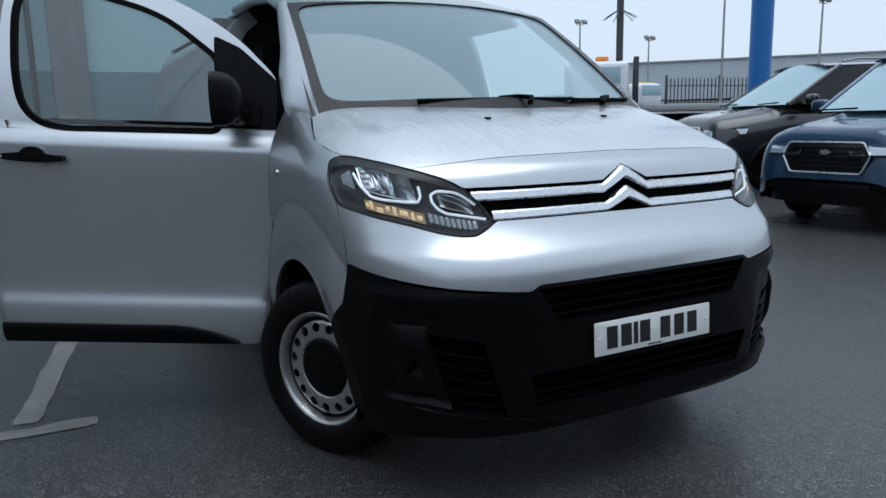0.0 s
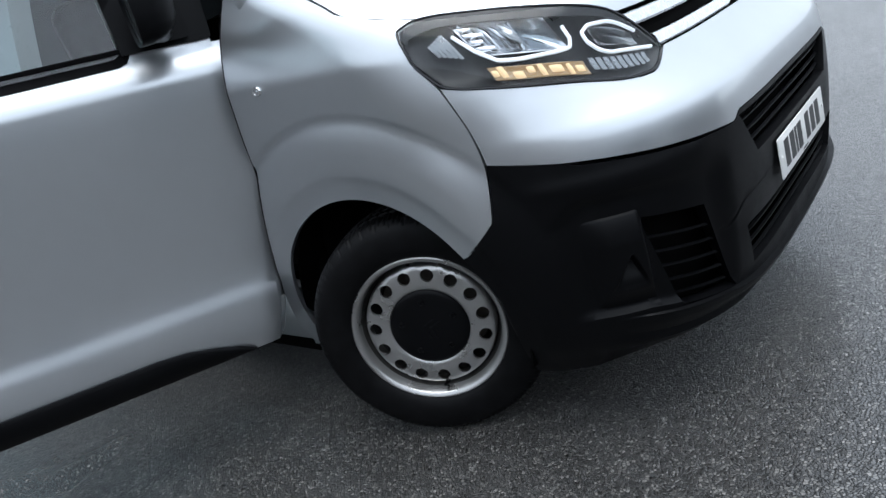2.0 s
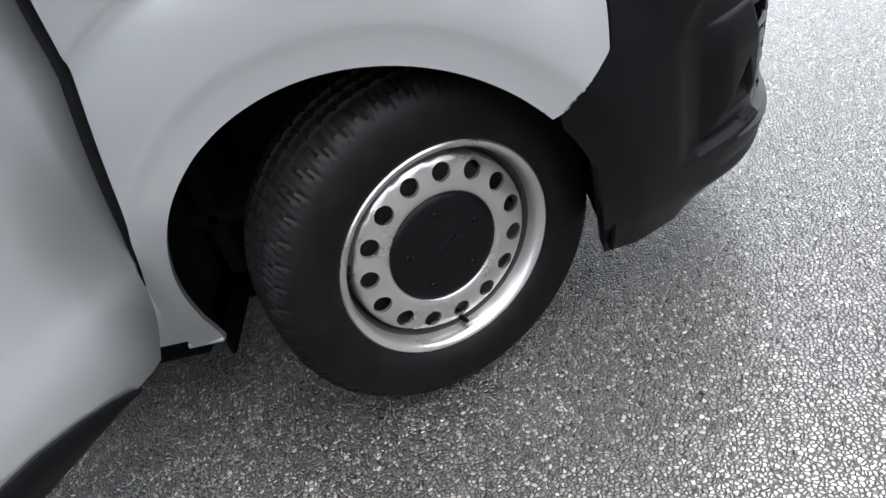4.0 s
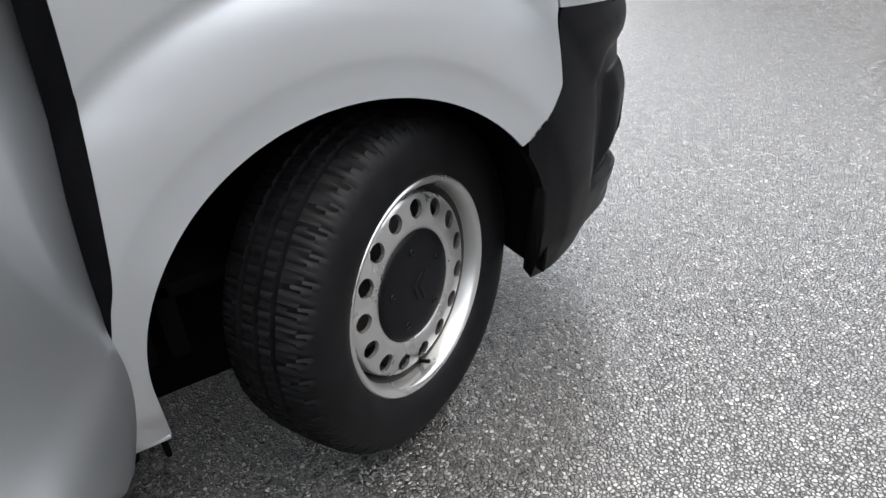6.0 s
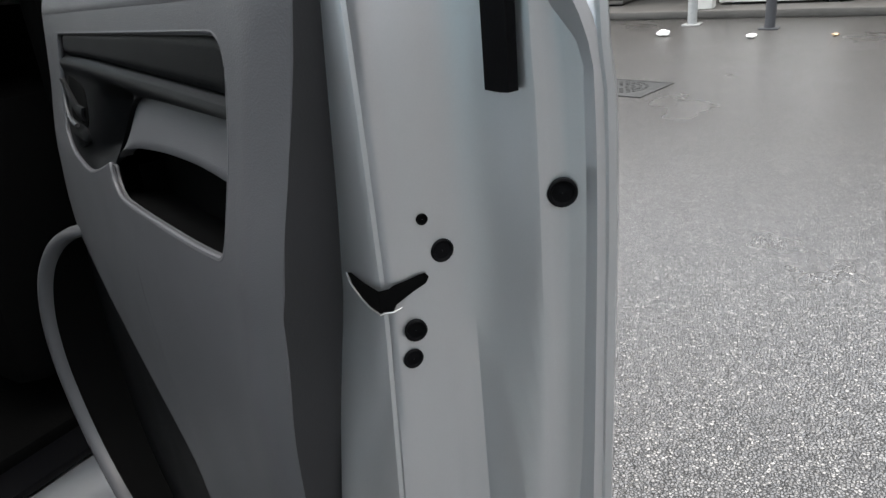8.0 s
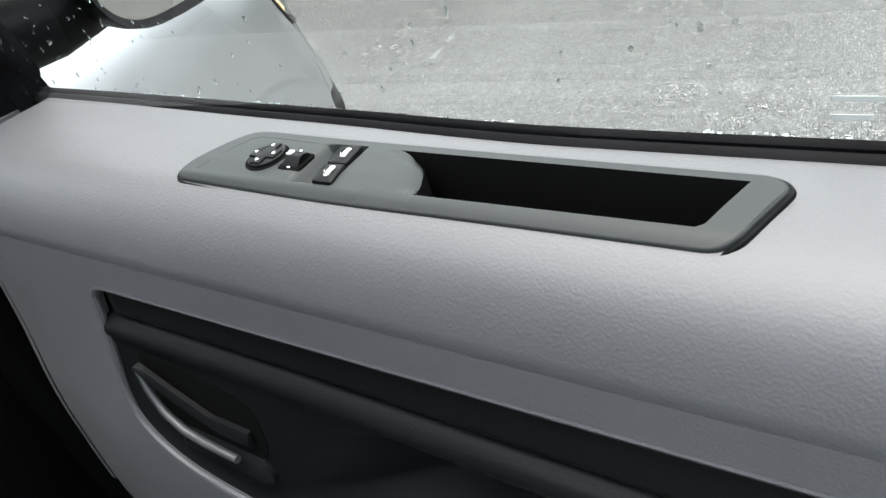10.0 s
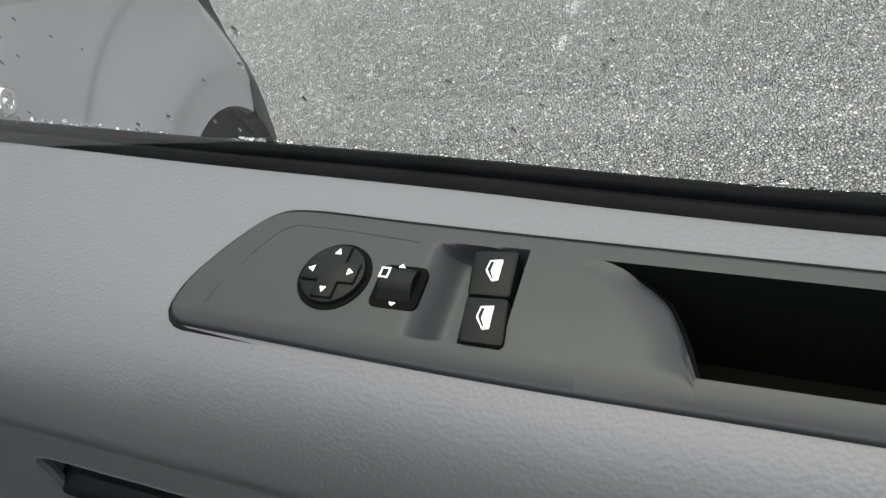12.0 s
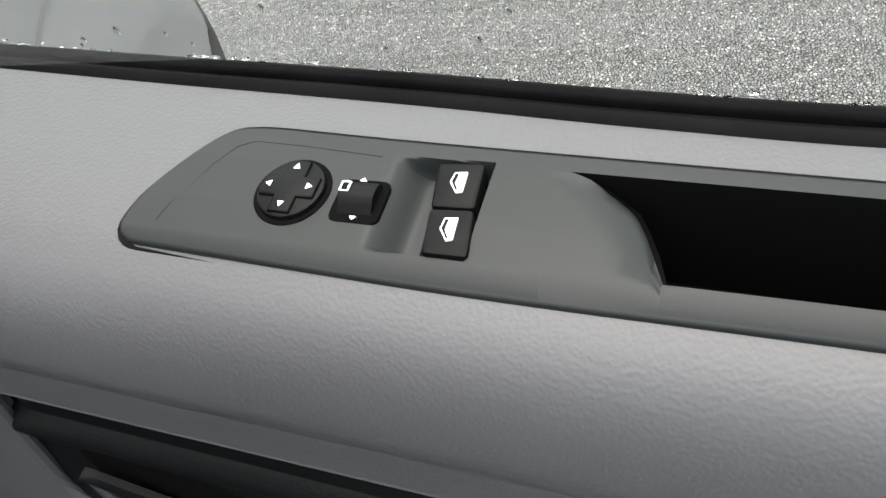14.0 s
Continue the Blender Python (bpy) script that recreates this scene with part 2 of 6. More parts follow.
def smooth_table(rows):
    """Interpolation through rows with no corners (monotone cubic)."""
    xs = np.array([r[0] for r in rows], float)
    ys = np.array([r[1] for r in rows], float)
    dx = np.diff(xs)
    s = np.diff(ys) / dx
    m = np.zeros(len(xs))
    m[0], m[-1] = s[0], s[-1]
    for i in range(1, len(xs) - 1):
        m[i] = 0 if s[i - 1] * s[i] <= 0 else 2 / (1 / s[i - 1] + 1 / s[i])

    def f(v):
        v = min(max(v, xs[0]), xs[-1])
        i = int(min(np.searchsorted(xs, v, "right") - 1, len(xs) - 2))
        h = dx[i]
        t = (v - xs[i]) / h
        return float((2 * t ** 3 - 3 * t ** 2 + 1) * ys[i] + (t ** 3 - 2 * t ** 2 + t) * h * m[i]
                     + (-2 * t ** 3 + 3 * t ** 2) * ys[i + 1] + (t ** 3 - t ** 2) * h * m[i + 1])
    return f


def grid(f, nu, nv, bm=None, close_u=False):
    """A sheet of quads: f(i/nu, j/nv) gives each corner."""
    bm = bm or bmesh.new()
    cols = nu if close_u else nu + 1
    vs = [[bm.verts.new(f(i / nu, j / nv)) for j in range(nv + 1)] for i in range(cols)]
    for i in range(nu):
        a, b = vs[i], vs[(i + 1) % cols]
        for j in range(nv):
            try:
                bm.faces.new((a[j], b[j], b[j + 1], a[j + 1]))
            except ValueError:
                pass
    return bm


def thick(bm, depth, way=None):
    """Gives a sheet of faces a thickness along its normals (or one way), with a rim."""
    bm.normal_update()
    old = list(bm.verts)
    faces = list(bm.faces)
    edges = [e for e in bm.edges if e.is_boundary]
    copy = {}
    for v in old:
        copy[v] = bm.verts.new(v.co + (way if way is not None else v.normal) * depth)
    for f in faces:
        bm.faces.new([copy[v] for v in reversed(f.verts)])
    for e in edges:
        a, b = e.verts
        bm.faces.new((a, b, copy[b], copy[a]))
    bmesh.ops.recalc_face_normals(bm, faces=bm.faces)
    return bm


def box(sx, sy, sz, at=(0, 0, 0), bevel=0.0, bm=None, m=None, segments=2):
    bm = bm or bmesh.new()
    r = bmesh.ops.create_cube(bm, size=1, matrix=Matrix.Translation(at) @ Matrix.Diagonal((sx, sy, sz, 1)))
    vs = r["verts"]
    if bevel:
        es = list({e for v in vs for e in v.link_edges})
        out = bmesh.ops.bevel(bm, geom=es, offset=bevel, segments=segments, profile=0.5, affect="EDGES")
        vs = list({v for v in out["verts"]} | {v for v in vs if v.is_valid})
    if m is not None:
        allv = set(vs)
        for f in bm.faces:
            if any(v in allv for v in f.verts):
                allv.update(f.verts)
        bmesh.ops.transform(bm, matrix=m, verts=list(allv))
    return bm


def lathe(profile, segs=48, m=Matrix(), bm=None, wobble=None):
    """Turns (radius, along) pairs round the z axis of m."""
    bm = bm or bmesh.new()
    rings = []
    for i in range(segs):
        a = 2 * math.pi * i / segs
        ring = []
        for j, (r, h) in enumerate(profile):
            rr = r + (wobble(i, j) if wobble else 0)
            ring.append(bm.verts.new(m @ Vector((rr * math.cos(a), rr * math.sin(a), h))))
        rings.append(ring)
    for i in range(segs):
        a, b = rings[i], rings[(i + 1) % segs]
        for j in range(len(profile) - 1):
            bm.faces.new((a[j], b[j], b[j + 1], a[j + 1]))
    return bm


def prism(outline, depth, m=Matrix(), bm=None, bevel=0.0):
    """A plate: a 2D outline in x, y of m, extruded along its z."""
    bm2 = bmesh.new()
    vs = [bm2.verts.new((x, y, 0)) for x, y in outline]
    f = bm2.faces.new(vs)
    r = bmesh.ops.extrude_face_region(bm2, geom=[f])
    up = [g for g in r["geom"] if isinstance(g, bmesh.types.BMVert)]
    bmesh.ops.translate(bm2, verts=up, vec=(0, 0, depth))
    bmesh.ops.recalc_face_normals(bm2, faces=bm2.faces)
    if bevel:
        top = [e for e in bm2.edges if all(v in up for v in e.verts)]
        bmesh.ops.bevel(bm2, geom=top, offset=bevel, segments=2, profile=0.5, affect="EDGES")
    bmesh.ops.transform(bm2, matrix=m, verts=bm2.verts)
    if bm is None:
        return bm2
    me = bpy.data.meshes.new("tmp")
    bm2.to_mesh(me)
    bm2.free()
    bm.from_mesh(me)
    bpy.data.meshes.remove(me)
    return bm


def tube(points, radius, segs=8, bm=None, closed=False):
    """A round bar along points; radius may be a list."""
    bm = bm or bmesh.new()
    pts = [Vector(p) for p in points]
    n = len(pts)
    rings = []
    up = Vector((0, 0, 1))
    for i, p in enumerate(pts):
        d = (pts[(i + 1) % n] - pts[i - 1]) if closed else (pts[min(i + 1, n - 1)] - pts[max(i - 1, 0)])
        d.normalize()
        side = d.cross(up)
        if side.length < 1e-3:
            side = d.cross(Vector((1, 0, 0)))
        side.normalize()
        v = side.cross(d)
        r = radius[i] if isinstance(radius, (list, tuple)) else radius
        rings.append([bm.verts.new(p + (side * math.cos(a) + v * math.sin(a)) * r) for a in [2 * math.pi * k / segs for k in range(segs)]])
    for i in range(n if closed else n - 1):
        a, b = rings[i], rings[(i + 1) % n]
        for k in range(segs):
            bm.faces.new((a[k], a[(k + 1) % segs], b[(k + 1) % segs], b[k]))
    if not closed:
        bm.faces.new(list(reversed(rings[0])))
        bm.faces.new(rings[-1])
    return bm


def round_poly(pts, r=0.01, n=4):
    """Rounds the corners of a 2D outline."""
    out = []
    k = len(pts)
    for i in range(k):
        a, b, c = Vector(pts[i - 1]), Vector(pts[i]), Vector(pts[(i + 1) % k])
        rr = r[i] if isinstance(r, (list, tuple)) else r
        la, lc = min(rr, (a - b).length * 0.45), min(rr, (c - b).length * 0.45)
        p, q = b + (a - b).normalized() * la, b + (c - b).normalized() * lc
        for j in range(n + 1):
            t = j / n
            out.append(tuple((1 - t) ** 2 * p + 2 * t * (1 - t) * b + t * t * q))
    return out

# ---------------------------------------------------------------- the van's body shape
# x across the van (0 its middle), y from its nose to its tail, z up. At each height the skin is a rounded
# plan curve: u runs 0 (middle of the nose), 1 (end of the rounded corner), 2 (front edge of the cab door).
NOSE = smooth_table([(.18, .075), (.24, .03), (.29, .02), (.45, .006), (.60, .002), (.70, .005), (.76, .013), (.80, .024), (.825, .038), (.850, .064), (.88, .091), (.93, .123),
                     (1.0, .145), (1.06, .163), (1.09, .185), (1.115, .23), (1.155, .32), (1.21, .47), (1.245, .60), (1.28, .75), (1.32, .95)])
HALF = smooth_table([(.18, .85), (.24, .875), (.30, .90), (.45, .93), (.60, .945), (.80, .945), (.95, .952), (1.05, .952), (1.12, .94), (1.20, .915), (1.26, .885), (1.32, .85)])
CORNER = smooth_table([(.18, .54), (.60, .56), (.80, .60), (.95, .66), (1.08, .76), (1.2, .95), (1.26, 1.08), (1.32, 1.2)])
POWER = smooth_table([(.18, 4.6), (.80, 4.6), (1.0, 4.2), (1.2, 3.6), (1.32, 3.2)])
BACK = smooth_table([(.18, 1.340), (.27, 1.336), (.37, 1.325), (.42, 1.316), (.47, 1.301), (.53, 1.285), (.565, 1.272), (.60, 1.264), (.65, 1.256), (.70, 1.248), (.76, 1.239), (.84, 1.229), (.96, 1.220), (1.2, 1.208), (1.32, 1.206)])
ARCH_Y, ARCH_Z, ARCH_R = .865, .335, .40
BULGE = smooth_table([(0, .009), (.40, .0100), (.440, .0128), (.458, .0158), (.468, .0176), (.478, .0178), (.52, .0142), (.555, .0080), (.585, .0008), (.600, -.0030), (.612, -.0046), (.620, -.0036), (.626, -.0006), (.630, 0), (3, 0)])
_plans = {}


def plan(z):
    key = round(z, 4)
    if key not in _plans:
        yf, w, e, p = NOSE(z), HALF(z), CORNER(z), POWER(z)
        a = np.linspace(0, math.pi / 2, 160)
        x = w * np.sin(a) ** (2 / p)
        y = yf + (e - yf) * (1 - np.cos(a) ** (2 / 1.87))
        s = np.concatenate([[0], np.cumsum(np.hypot(np.diff(x), np.diff(y)))])
        _plans[key] = (s / s[-1], x, y)
    return _plans[key]


def skin(u, z, out=0.0, side=-1):
    """A place on the van's front end; out: metres outwards along the plan's normal."""
    s, x, y = plan(z)

    def at(k):
        if k <= 1:
            return np.interp(k, s, x), np.interp(k, s, y)
        return x[-1], y[-1] + (k - 1) * (BACK(z) - y[-1])
    px, py = at(u)
    qx, qy = at(min(u + .004, 2))
    rx, ry = at(max(u - .004, 0))
    tx, ty = qx - rx, qy - ry
    if u < .004:
        tx, ty = 1, 0
    n = math.hypot(tx, ty) or 1
    nx, ny = ty / n, -tx / n
    out += BULGE(math.hypot(py - ARCH_Y, z - ARCH_Z)) * min(1, max(0, (u - .72) / .22)) * (1 if z < 1.05 else 0)
    return Vector((side * (px + nx * out), py + ny * out, z))


def u_at_x(x, z):
    s, xs, ys = plan(z)
    return float(np.interp(abs(x), xs, s))


def u_at_y(y, z):
    s, xs, ys = plan(z)
    if y <= ys[-1]:
        return float(np.interp(y, ys, s))
    return 1 + (y - ys[-1]) / (BACK(z) - ys[-1])


def skin2(v, z, out=0.0):
    """The same over the whole width: v below 0 is the driver's side."""
    return skin(abs(v), z, out, -1 if v < 0 else 1)


VAN = thing("van", (0, 2.4, 0), "silver panel van, wet with rain, driver's door wide open", "van")

# boundaries on the skin, as height over u
ZB = table([(0, .733), (.35, .733), (.375, .714), (.562, .737), (.737, .763), (.866, .790), (.872, .775), (.898, .658), (.976, .577), (1.1, .5)])
LAMP_TOP = smooth_table([(.435, .928), (.451, .962), (.476, 1.006), (.505, 1.042), (.54, 1.064), (.606, 1.09), (.677, 1.111), (.772, 1.128), (.83, 1.115), (.85, 1.091), (.868, 1.04)])
LAMP_LOW = smooth_table([(.435, .922), (.455, .907), (.480, .893), (.495, .8885), (.527, .8895), (.661, .926), (.768, .952), (.848, .976), (.862, 1.0), (.868, 1.035)])
FRONT_LINE = smooth_table([(0, 1.123), (.355, 1.116), (.606, 1.09)])
BONNET_SIDE = smooth_table([(1.085, .595), (1.09, .606), (1.111, .677), (1.128, .772), (1.15, .83), (1.183, .874), (1.267, .862), (1.315, .885)])


def arch_z(u, z0):
    """Lower edge of the bodywork ahead of the wheel."""
    z = z0
    for _ in range(6):
        y = skin(u, z)[1]
        d = y - ARCH_Y
        z = max(z0, ARCH_Z + math.sqrt(max(0, ARCH_R ** 2 - d * d))) if y > ARCH_Y - .393 and u > .9 else z0
    return z


def step01(v):
    v = min(1, max(0, v))
    return v * v * (3 - 2 * v)


def recess(u, z):
    """How far the field round the fog blank and the side grille lies below the bumper's skin (below 0: the brow over it)."""
    deep = .017 * step01((.815 - u - .9 * max(0, z - .62)) / .045) * step01((u - .43) / .05) * step01((z - .365) / .02) * step01((.685 - z) / .035)
    brow = .0045 * math.exp(-((z - .708) / .018) ** 2) * step01((.85 - u) / .07) * step01((u - .44) / .06)
    return deep - brow


def vent_drop(u, z):
    """The side grille leans: its inner end sits lower than its outer end."""
    across = (u - .385) / .07 if u < .455 else (.66 - u) / .205
    return .044 * max(0, min(1, across)) * step01((z - .24) / .13) * step01((.70 - z) / .07)


def bumper():
    """Black lower bumper with its openings cut through."""
    us = sorted(set([round(v, 4) for v in np.concatenate([np.linspace(0, .86, 87), np.linspace(.868, .976, 22), [.455, .60, .665, .745]])]))
    us = [-v for v in reversed(us) if v > 0] + us
    zs = sorted(set([round(v, 4) for v in np.concatenate([np.linspace(.20, .335, 16), np.linspace(.335, .452, 12), np.linspace(.452, .608, 17), np.linspace(.608, .722, 12), np.linspace(.722, .79, 9), [.36, .60]])]))
    bm = bmesh.new()
    cols = []
    for v in us:
        u = abs(v)
        lo, hi = arch_z(u, .238 - .033 * min(1, max(0, (u - .55) / .35))), ZB(u)
        col = []
        for z in zs:
            z = min(max(z, lo), hi)
            k = min(1, max(0, (z - .36) / .24))
            uu = u
            if .36 < u < .74:
                uu = u + .048 * k * min(1, (u - .36) / .09, (.74 - u) / .07)
            if u < .46 and z > .3:
                # the mouths widen upwards
                x0 = .455 + .035 * (z - .335) / .117 if z < .53 else .385 + .075 * (z - .608) / .114
                ref = .36
                uu = u * u_at_x(x0, z) / ref if u <= ref else u_at_x(x0, z) + (u - ref) / (.455 - ref) * (.455 + .048 * k - u_at_x(x0, z))
            lip = min(1, max(0, (.80 - u) * 8))
            out = 0
            if z < .33:
                out = .008 * lip * (math.exp(-((z - .272) / .022) ** 2) if z > .272 else 1 - (.272 - z) * 110)
            out -= recess(uu, z)
            col.append(bm.verts.new(skin2(math.copysign(uu, v), z - vent_drop(uu, z), out)))
        cols.append(col)
    for a, b, va, vb in zip(cols, cols[1:], us, us[1:]):
        for j in range(len(zs) - 1):
            u, z = abs(va + vb) / 2, (zs[j] + zs[j + 1]) / 2
            q = [a[j], b[j], b[j + 1], a[j + 1]]
            if (q[0].co - q[3].co).length < 1e-5 and (q[1].co - q[2].co).length < 1e-5:
                continue
            if u < .36 and (.608 < z < .722 or .335 < z < .452):
                continue
            if .455 < u < .60 and .36 < z < .60:
                continue
            uu = u + .048 * min(1, max(0, (z - .36) / .24)) * max(0, min(1, (u - .36) / .09, (.74 - u) / .07))
            if .66 < uu < .748 and .382 < z < .535:
                continue
            bm.faces.new(q)
    bmesh.ops.remove_doubles(bm, verts=bm.verts, dist=1e-5)
    bmesh.ops.delete(bm, geom=[v for v in bm.verts if not v.link_faces], context="VERTS")
    bm.normal_update()
    if sum(f.normal.y for f in bm.faces) > 0:
        bmesh.ops.reverse_faces(bm, faces=bm.faces)
    thick(bm, -.03)
    return part("front_bumper", bm, BLACK_PLASTIC, VAN, "unpainted black plastic bumper with rain on its top edge")


BUMPER = bumper()


def slat(v0, v1, z, out=-.018, depth=.035, h=.0035, tilt=.006, name="slat"):
    """One curved louvre across an opening."""
    n = max(6, int(abs(v1 - v0) * 40))

    def f(s, t):
        k = [(0, 0), (0, h), (1, h + tilt), (1, tilt), (0, 0)][int(round(t * 4))]
        v = v0 + (v1 - v0) * s
        return skin2(v, z + k[1] - (vent_drop(abs(v), z) if v0 * v1 > 0 else 0), out - k[0] * depth)
    return part(name, grid(f, n, 4), BLACK_PLASTIC, BUMPER)


for z in (.628, .658, .690):
    w = u_at_x(.39 + .07 * (z - .608) / .114, z)
    slat(-w, w, z, -.020, .008, .0030, .002)
for z in (.345, .378, .412):
    w = u_at_x(.475, z)
    slat(-w, w, z, -.018, .008, .0030, .002)
for s in (-1, 1):
    for z in (.385, .425, .465, .505, .545):
        k = (z - .36) / .24
        slat(s * (.465 + .05 * k), s * (.605 + .045 * k), z, -.016, .009, .0028, .002)


def backing(v0, v1, z0, z1, out, name):
    return part(name, thick(grid(lambda s, t: skin2(v0 + (v1 - v0) * s, z0 + (z1 - z0) * t, out), 40, 6), .01), SHADE_BLACK, BUMPER)


backing(-.6, .6, .3, .74, -.12, "inner_panel")
for s in (-1, 1):
    backing(s * .38, s * .86, .29, .70, -.09, "inner_panel")
    for v in (.40, .625):
        part("duct_wall", thick(grid(lambda a, b: skin2(s * (v + .03 * b), .30 + .36 * b, -.03 - .07 * a), 4, 6), .004), SHADE_BLACK, BUMPER)
part("duct_floor", thick(grid(lambda a, b: skin2((2 * a - 1) * .84, .262, -.03 - .30 * b), 40, 4), .006), SHADE_BLACK, BUMPER)


def silver_bumper():
    top = table([(0, .925), (.425, .925), (.435, .918), (.455, .902), (.480, .888), (.495, .8835), (.527, .8845), (.661, .921), (.768, .947), (.848, .971), (.86, .975)])
    edge = table([(.78, .8675), (.80, .866), (.877, .8595), (.975, .8585)])

    def f(s, t):
        a = 2 * s - 1
        u0 = abs(a) * .860
        z = ZB(u0) + .003 + (top(u0) - ZB(u0) - .003) * t
        return skin2(a * edge(z), z)
    bm = grid(f, 150, 20)
    return part("upper_bumper", thick(bm, -.012), PAINT, VAN, "silver painted upper bumper")


silver_bumper()


def bonnet():
    def f(s, t):
        a = 2 * s - 1
        z0 = 1.11
        for _ in range(5):
            z0 = FRONT_LINE(abs(a) * (BONNET_SIDE(z0) - .004)) + .0012
        z = z0 + (1.315 - z0) * t ** 1.15
        return skin2(a * (BONNET_SIDE(z) - .004), z)
    b = part("bonnet", thick(grid(f, 90, 60), -.012), WET, VAN, "silver bonnet streaked and beaded with rain")

    def g(s, t):
        a = 2 * s - 1
        u = .604 * abs(a)
        lo = max(1.030, LAMP_TOP(u) + .004) if u > .45 else 1.030
        if abs(a) < .13:
            lo = 1.030 + .052 * (1 - abs(a) / .13)
        hi = max(FRONT_LINE(u) - .0006, lo + .001)
        return skin2(math.copysign(u, a), lo + (hi - lo) * t)
    part("nose_panel", thick(grid(g, 120, 10), -.012), PAINT, VAN)
    for s in (-1, 1):
        p = Vector((s * .279, .592, 1.243))
        part("washer_nozzle", box(.022, .02, .012, p, .004), GLOSS_BLACK, VAN)
    return b


bonnet()


def arch_r(y, z):
    """Distance from the arch's middle; below the axle the rear edge runs straight down."""
    return y - ARCH_Y if z < ARCH_Z and y > ARCH_Y else math.hypot(y - ARCH_Y, z - ARCH_Z)


def arch_edge(y, z):
    """The nearest place on the arch's edge."""
    k = ARCH_R / arch_r(y, z)
    return ARCH_Y + (y - ARCH_Y) * k, z if z < ARCH_Z and y > ARCH_Y else ARCH_Z + (z - ARCH_Z) * k


def wing(side):
    """Front wing with the flared wheel arch cut out."""
    left = table([(.2, 1.3), (.574, 1.3), (.577, .972), (.60, .95), (.658, .901), (.79, .872), (.877, .862), (.973, .862), (1.03, .872), (1.091, .854),
                  (1.128, .779), (1.15, .834), (1.183, .878), (1.267, .866), (1.315, .889)])
    bm = bmesh.new()
    zs = np.concatenate([np.linspace(.200, .57, 57), np.linspace(.578, 1.31, 124)])
    nu = 150
    rows = []
    for z in zs:
        row = []
        for i in range(nu + 1):
            u0 = left(z) if z > .575 else .93
            u = u0 + (1.992 - u0) * i / nu
            p = skin(u, z, 0, side)
            if abs(arch_r(p.y, p.z) - ARCH_R) < .0045:
                y2, z2 = arch_edge(p.y, p.z)
                p = skin(u_at_y(y2, z2), z2, 0, side)
            row.append(bm.verts.new(p))
        rows.append(row)
    for a, b in zip(rows, rows[1:]):
        for i in range(nu):
            c = (a[i].co + b[i + 1].co) / 2
            if arch_r(c.y, c.z) < ARCH_R or (c.z < .577 and c.y < ARCH_Y):
                continue
            bm.faces.new((a[i], a[i + 1], b[i + 1], b[i]))
    bmesh.ops.delete(bm, geom=[v for v in bm.verts if not v.link_faces], context="VERTS")
    for v in bm.verts:
        r = arch_r(v.co.y, v.co.z)
        if r < ARCH_R or (r < ARCH_R + .021 and v.is_boundary and v.co.z > .225):
            y2, z2 = arch_edge(v.co.y, v.co.z)
            v.co = skin(u_at_y(y2, z2), z2, 0, side)
    bmesh.ops.remove_doubles(bm, verts=bm.verts, dist=.0008)
    bm.normal_update()
    if sum(f.normal.x for f in bm.faces) * side < 0:
        bmesh.ops.reverse_faces(bm, faces=bm.faces)
    thick(bm, -.014)
    w = part("front_wing", bm, PAINT, VAN, "silver front wing with a flared wheel arch")
    # rear edge of the wing, turned in behind the door's front edge, blackened as the gap's shade
    def wing_return(a, t):
        z = .42 + .85 * t
        p = skin(1.99, z, -.003, side)
        return p + Vector((-side * .03 * a ** 1.5, .035 * a, 0))
    part("wing_return", thick(grid(wing_return, 5, 24), -.004), SEAL, VAN, "rear edge of the wing, blackened for shade in the door gap")
    # black liner inside the arch
    def liner(s, t):
        a = math.radians(-19 + 213 * s)
        x = .90 - .34 * t
        x = x if a > 0 else x - .03 * (1 - t)
        return Vector((side * x, ARCH_Y + (ARCH_R + .012) * (math.cos(a) if a > 0 else 1), ARCH_Z + (ARCH_R + .012) * math.sin(a)))
    part("arch_liner", thick(grid(liner, 40, 6), .006), SHADE_BLACK, VAN)
    # Added near-black board: covers and shades the lit ground behind the tyre.
    part("arch_shade_board", box(.27, .012, .14, (side * .70, ARCH_Y + .418, .19), .004), SHADE_BLACK, VAN)
    # Wall carried down almost to the ground to keep light out.
    part("inner_arch_wall", box(.02, 1.0, .89, (side * .56, ARCH_Y + .2, .505)), SHADE_BLACK, VAN)
    return w


for s in (-1, 1):
    wing(s)


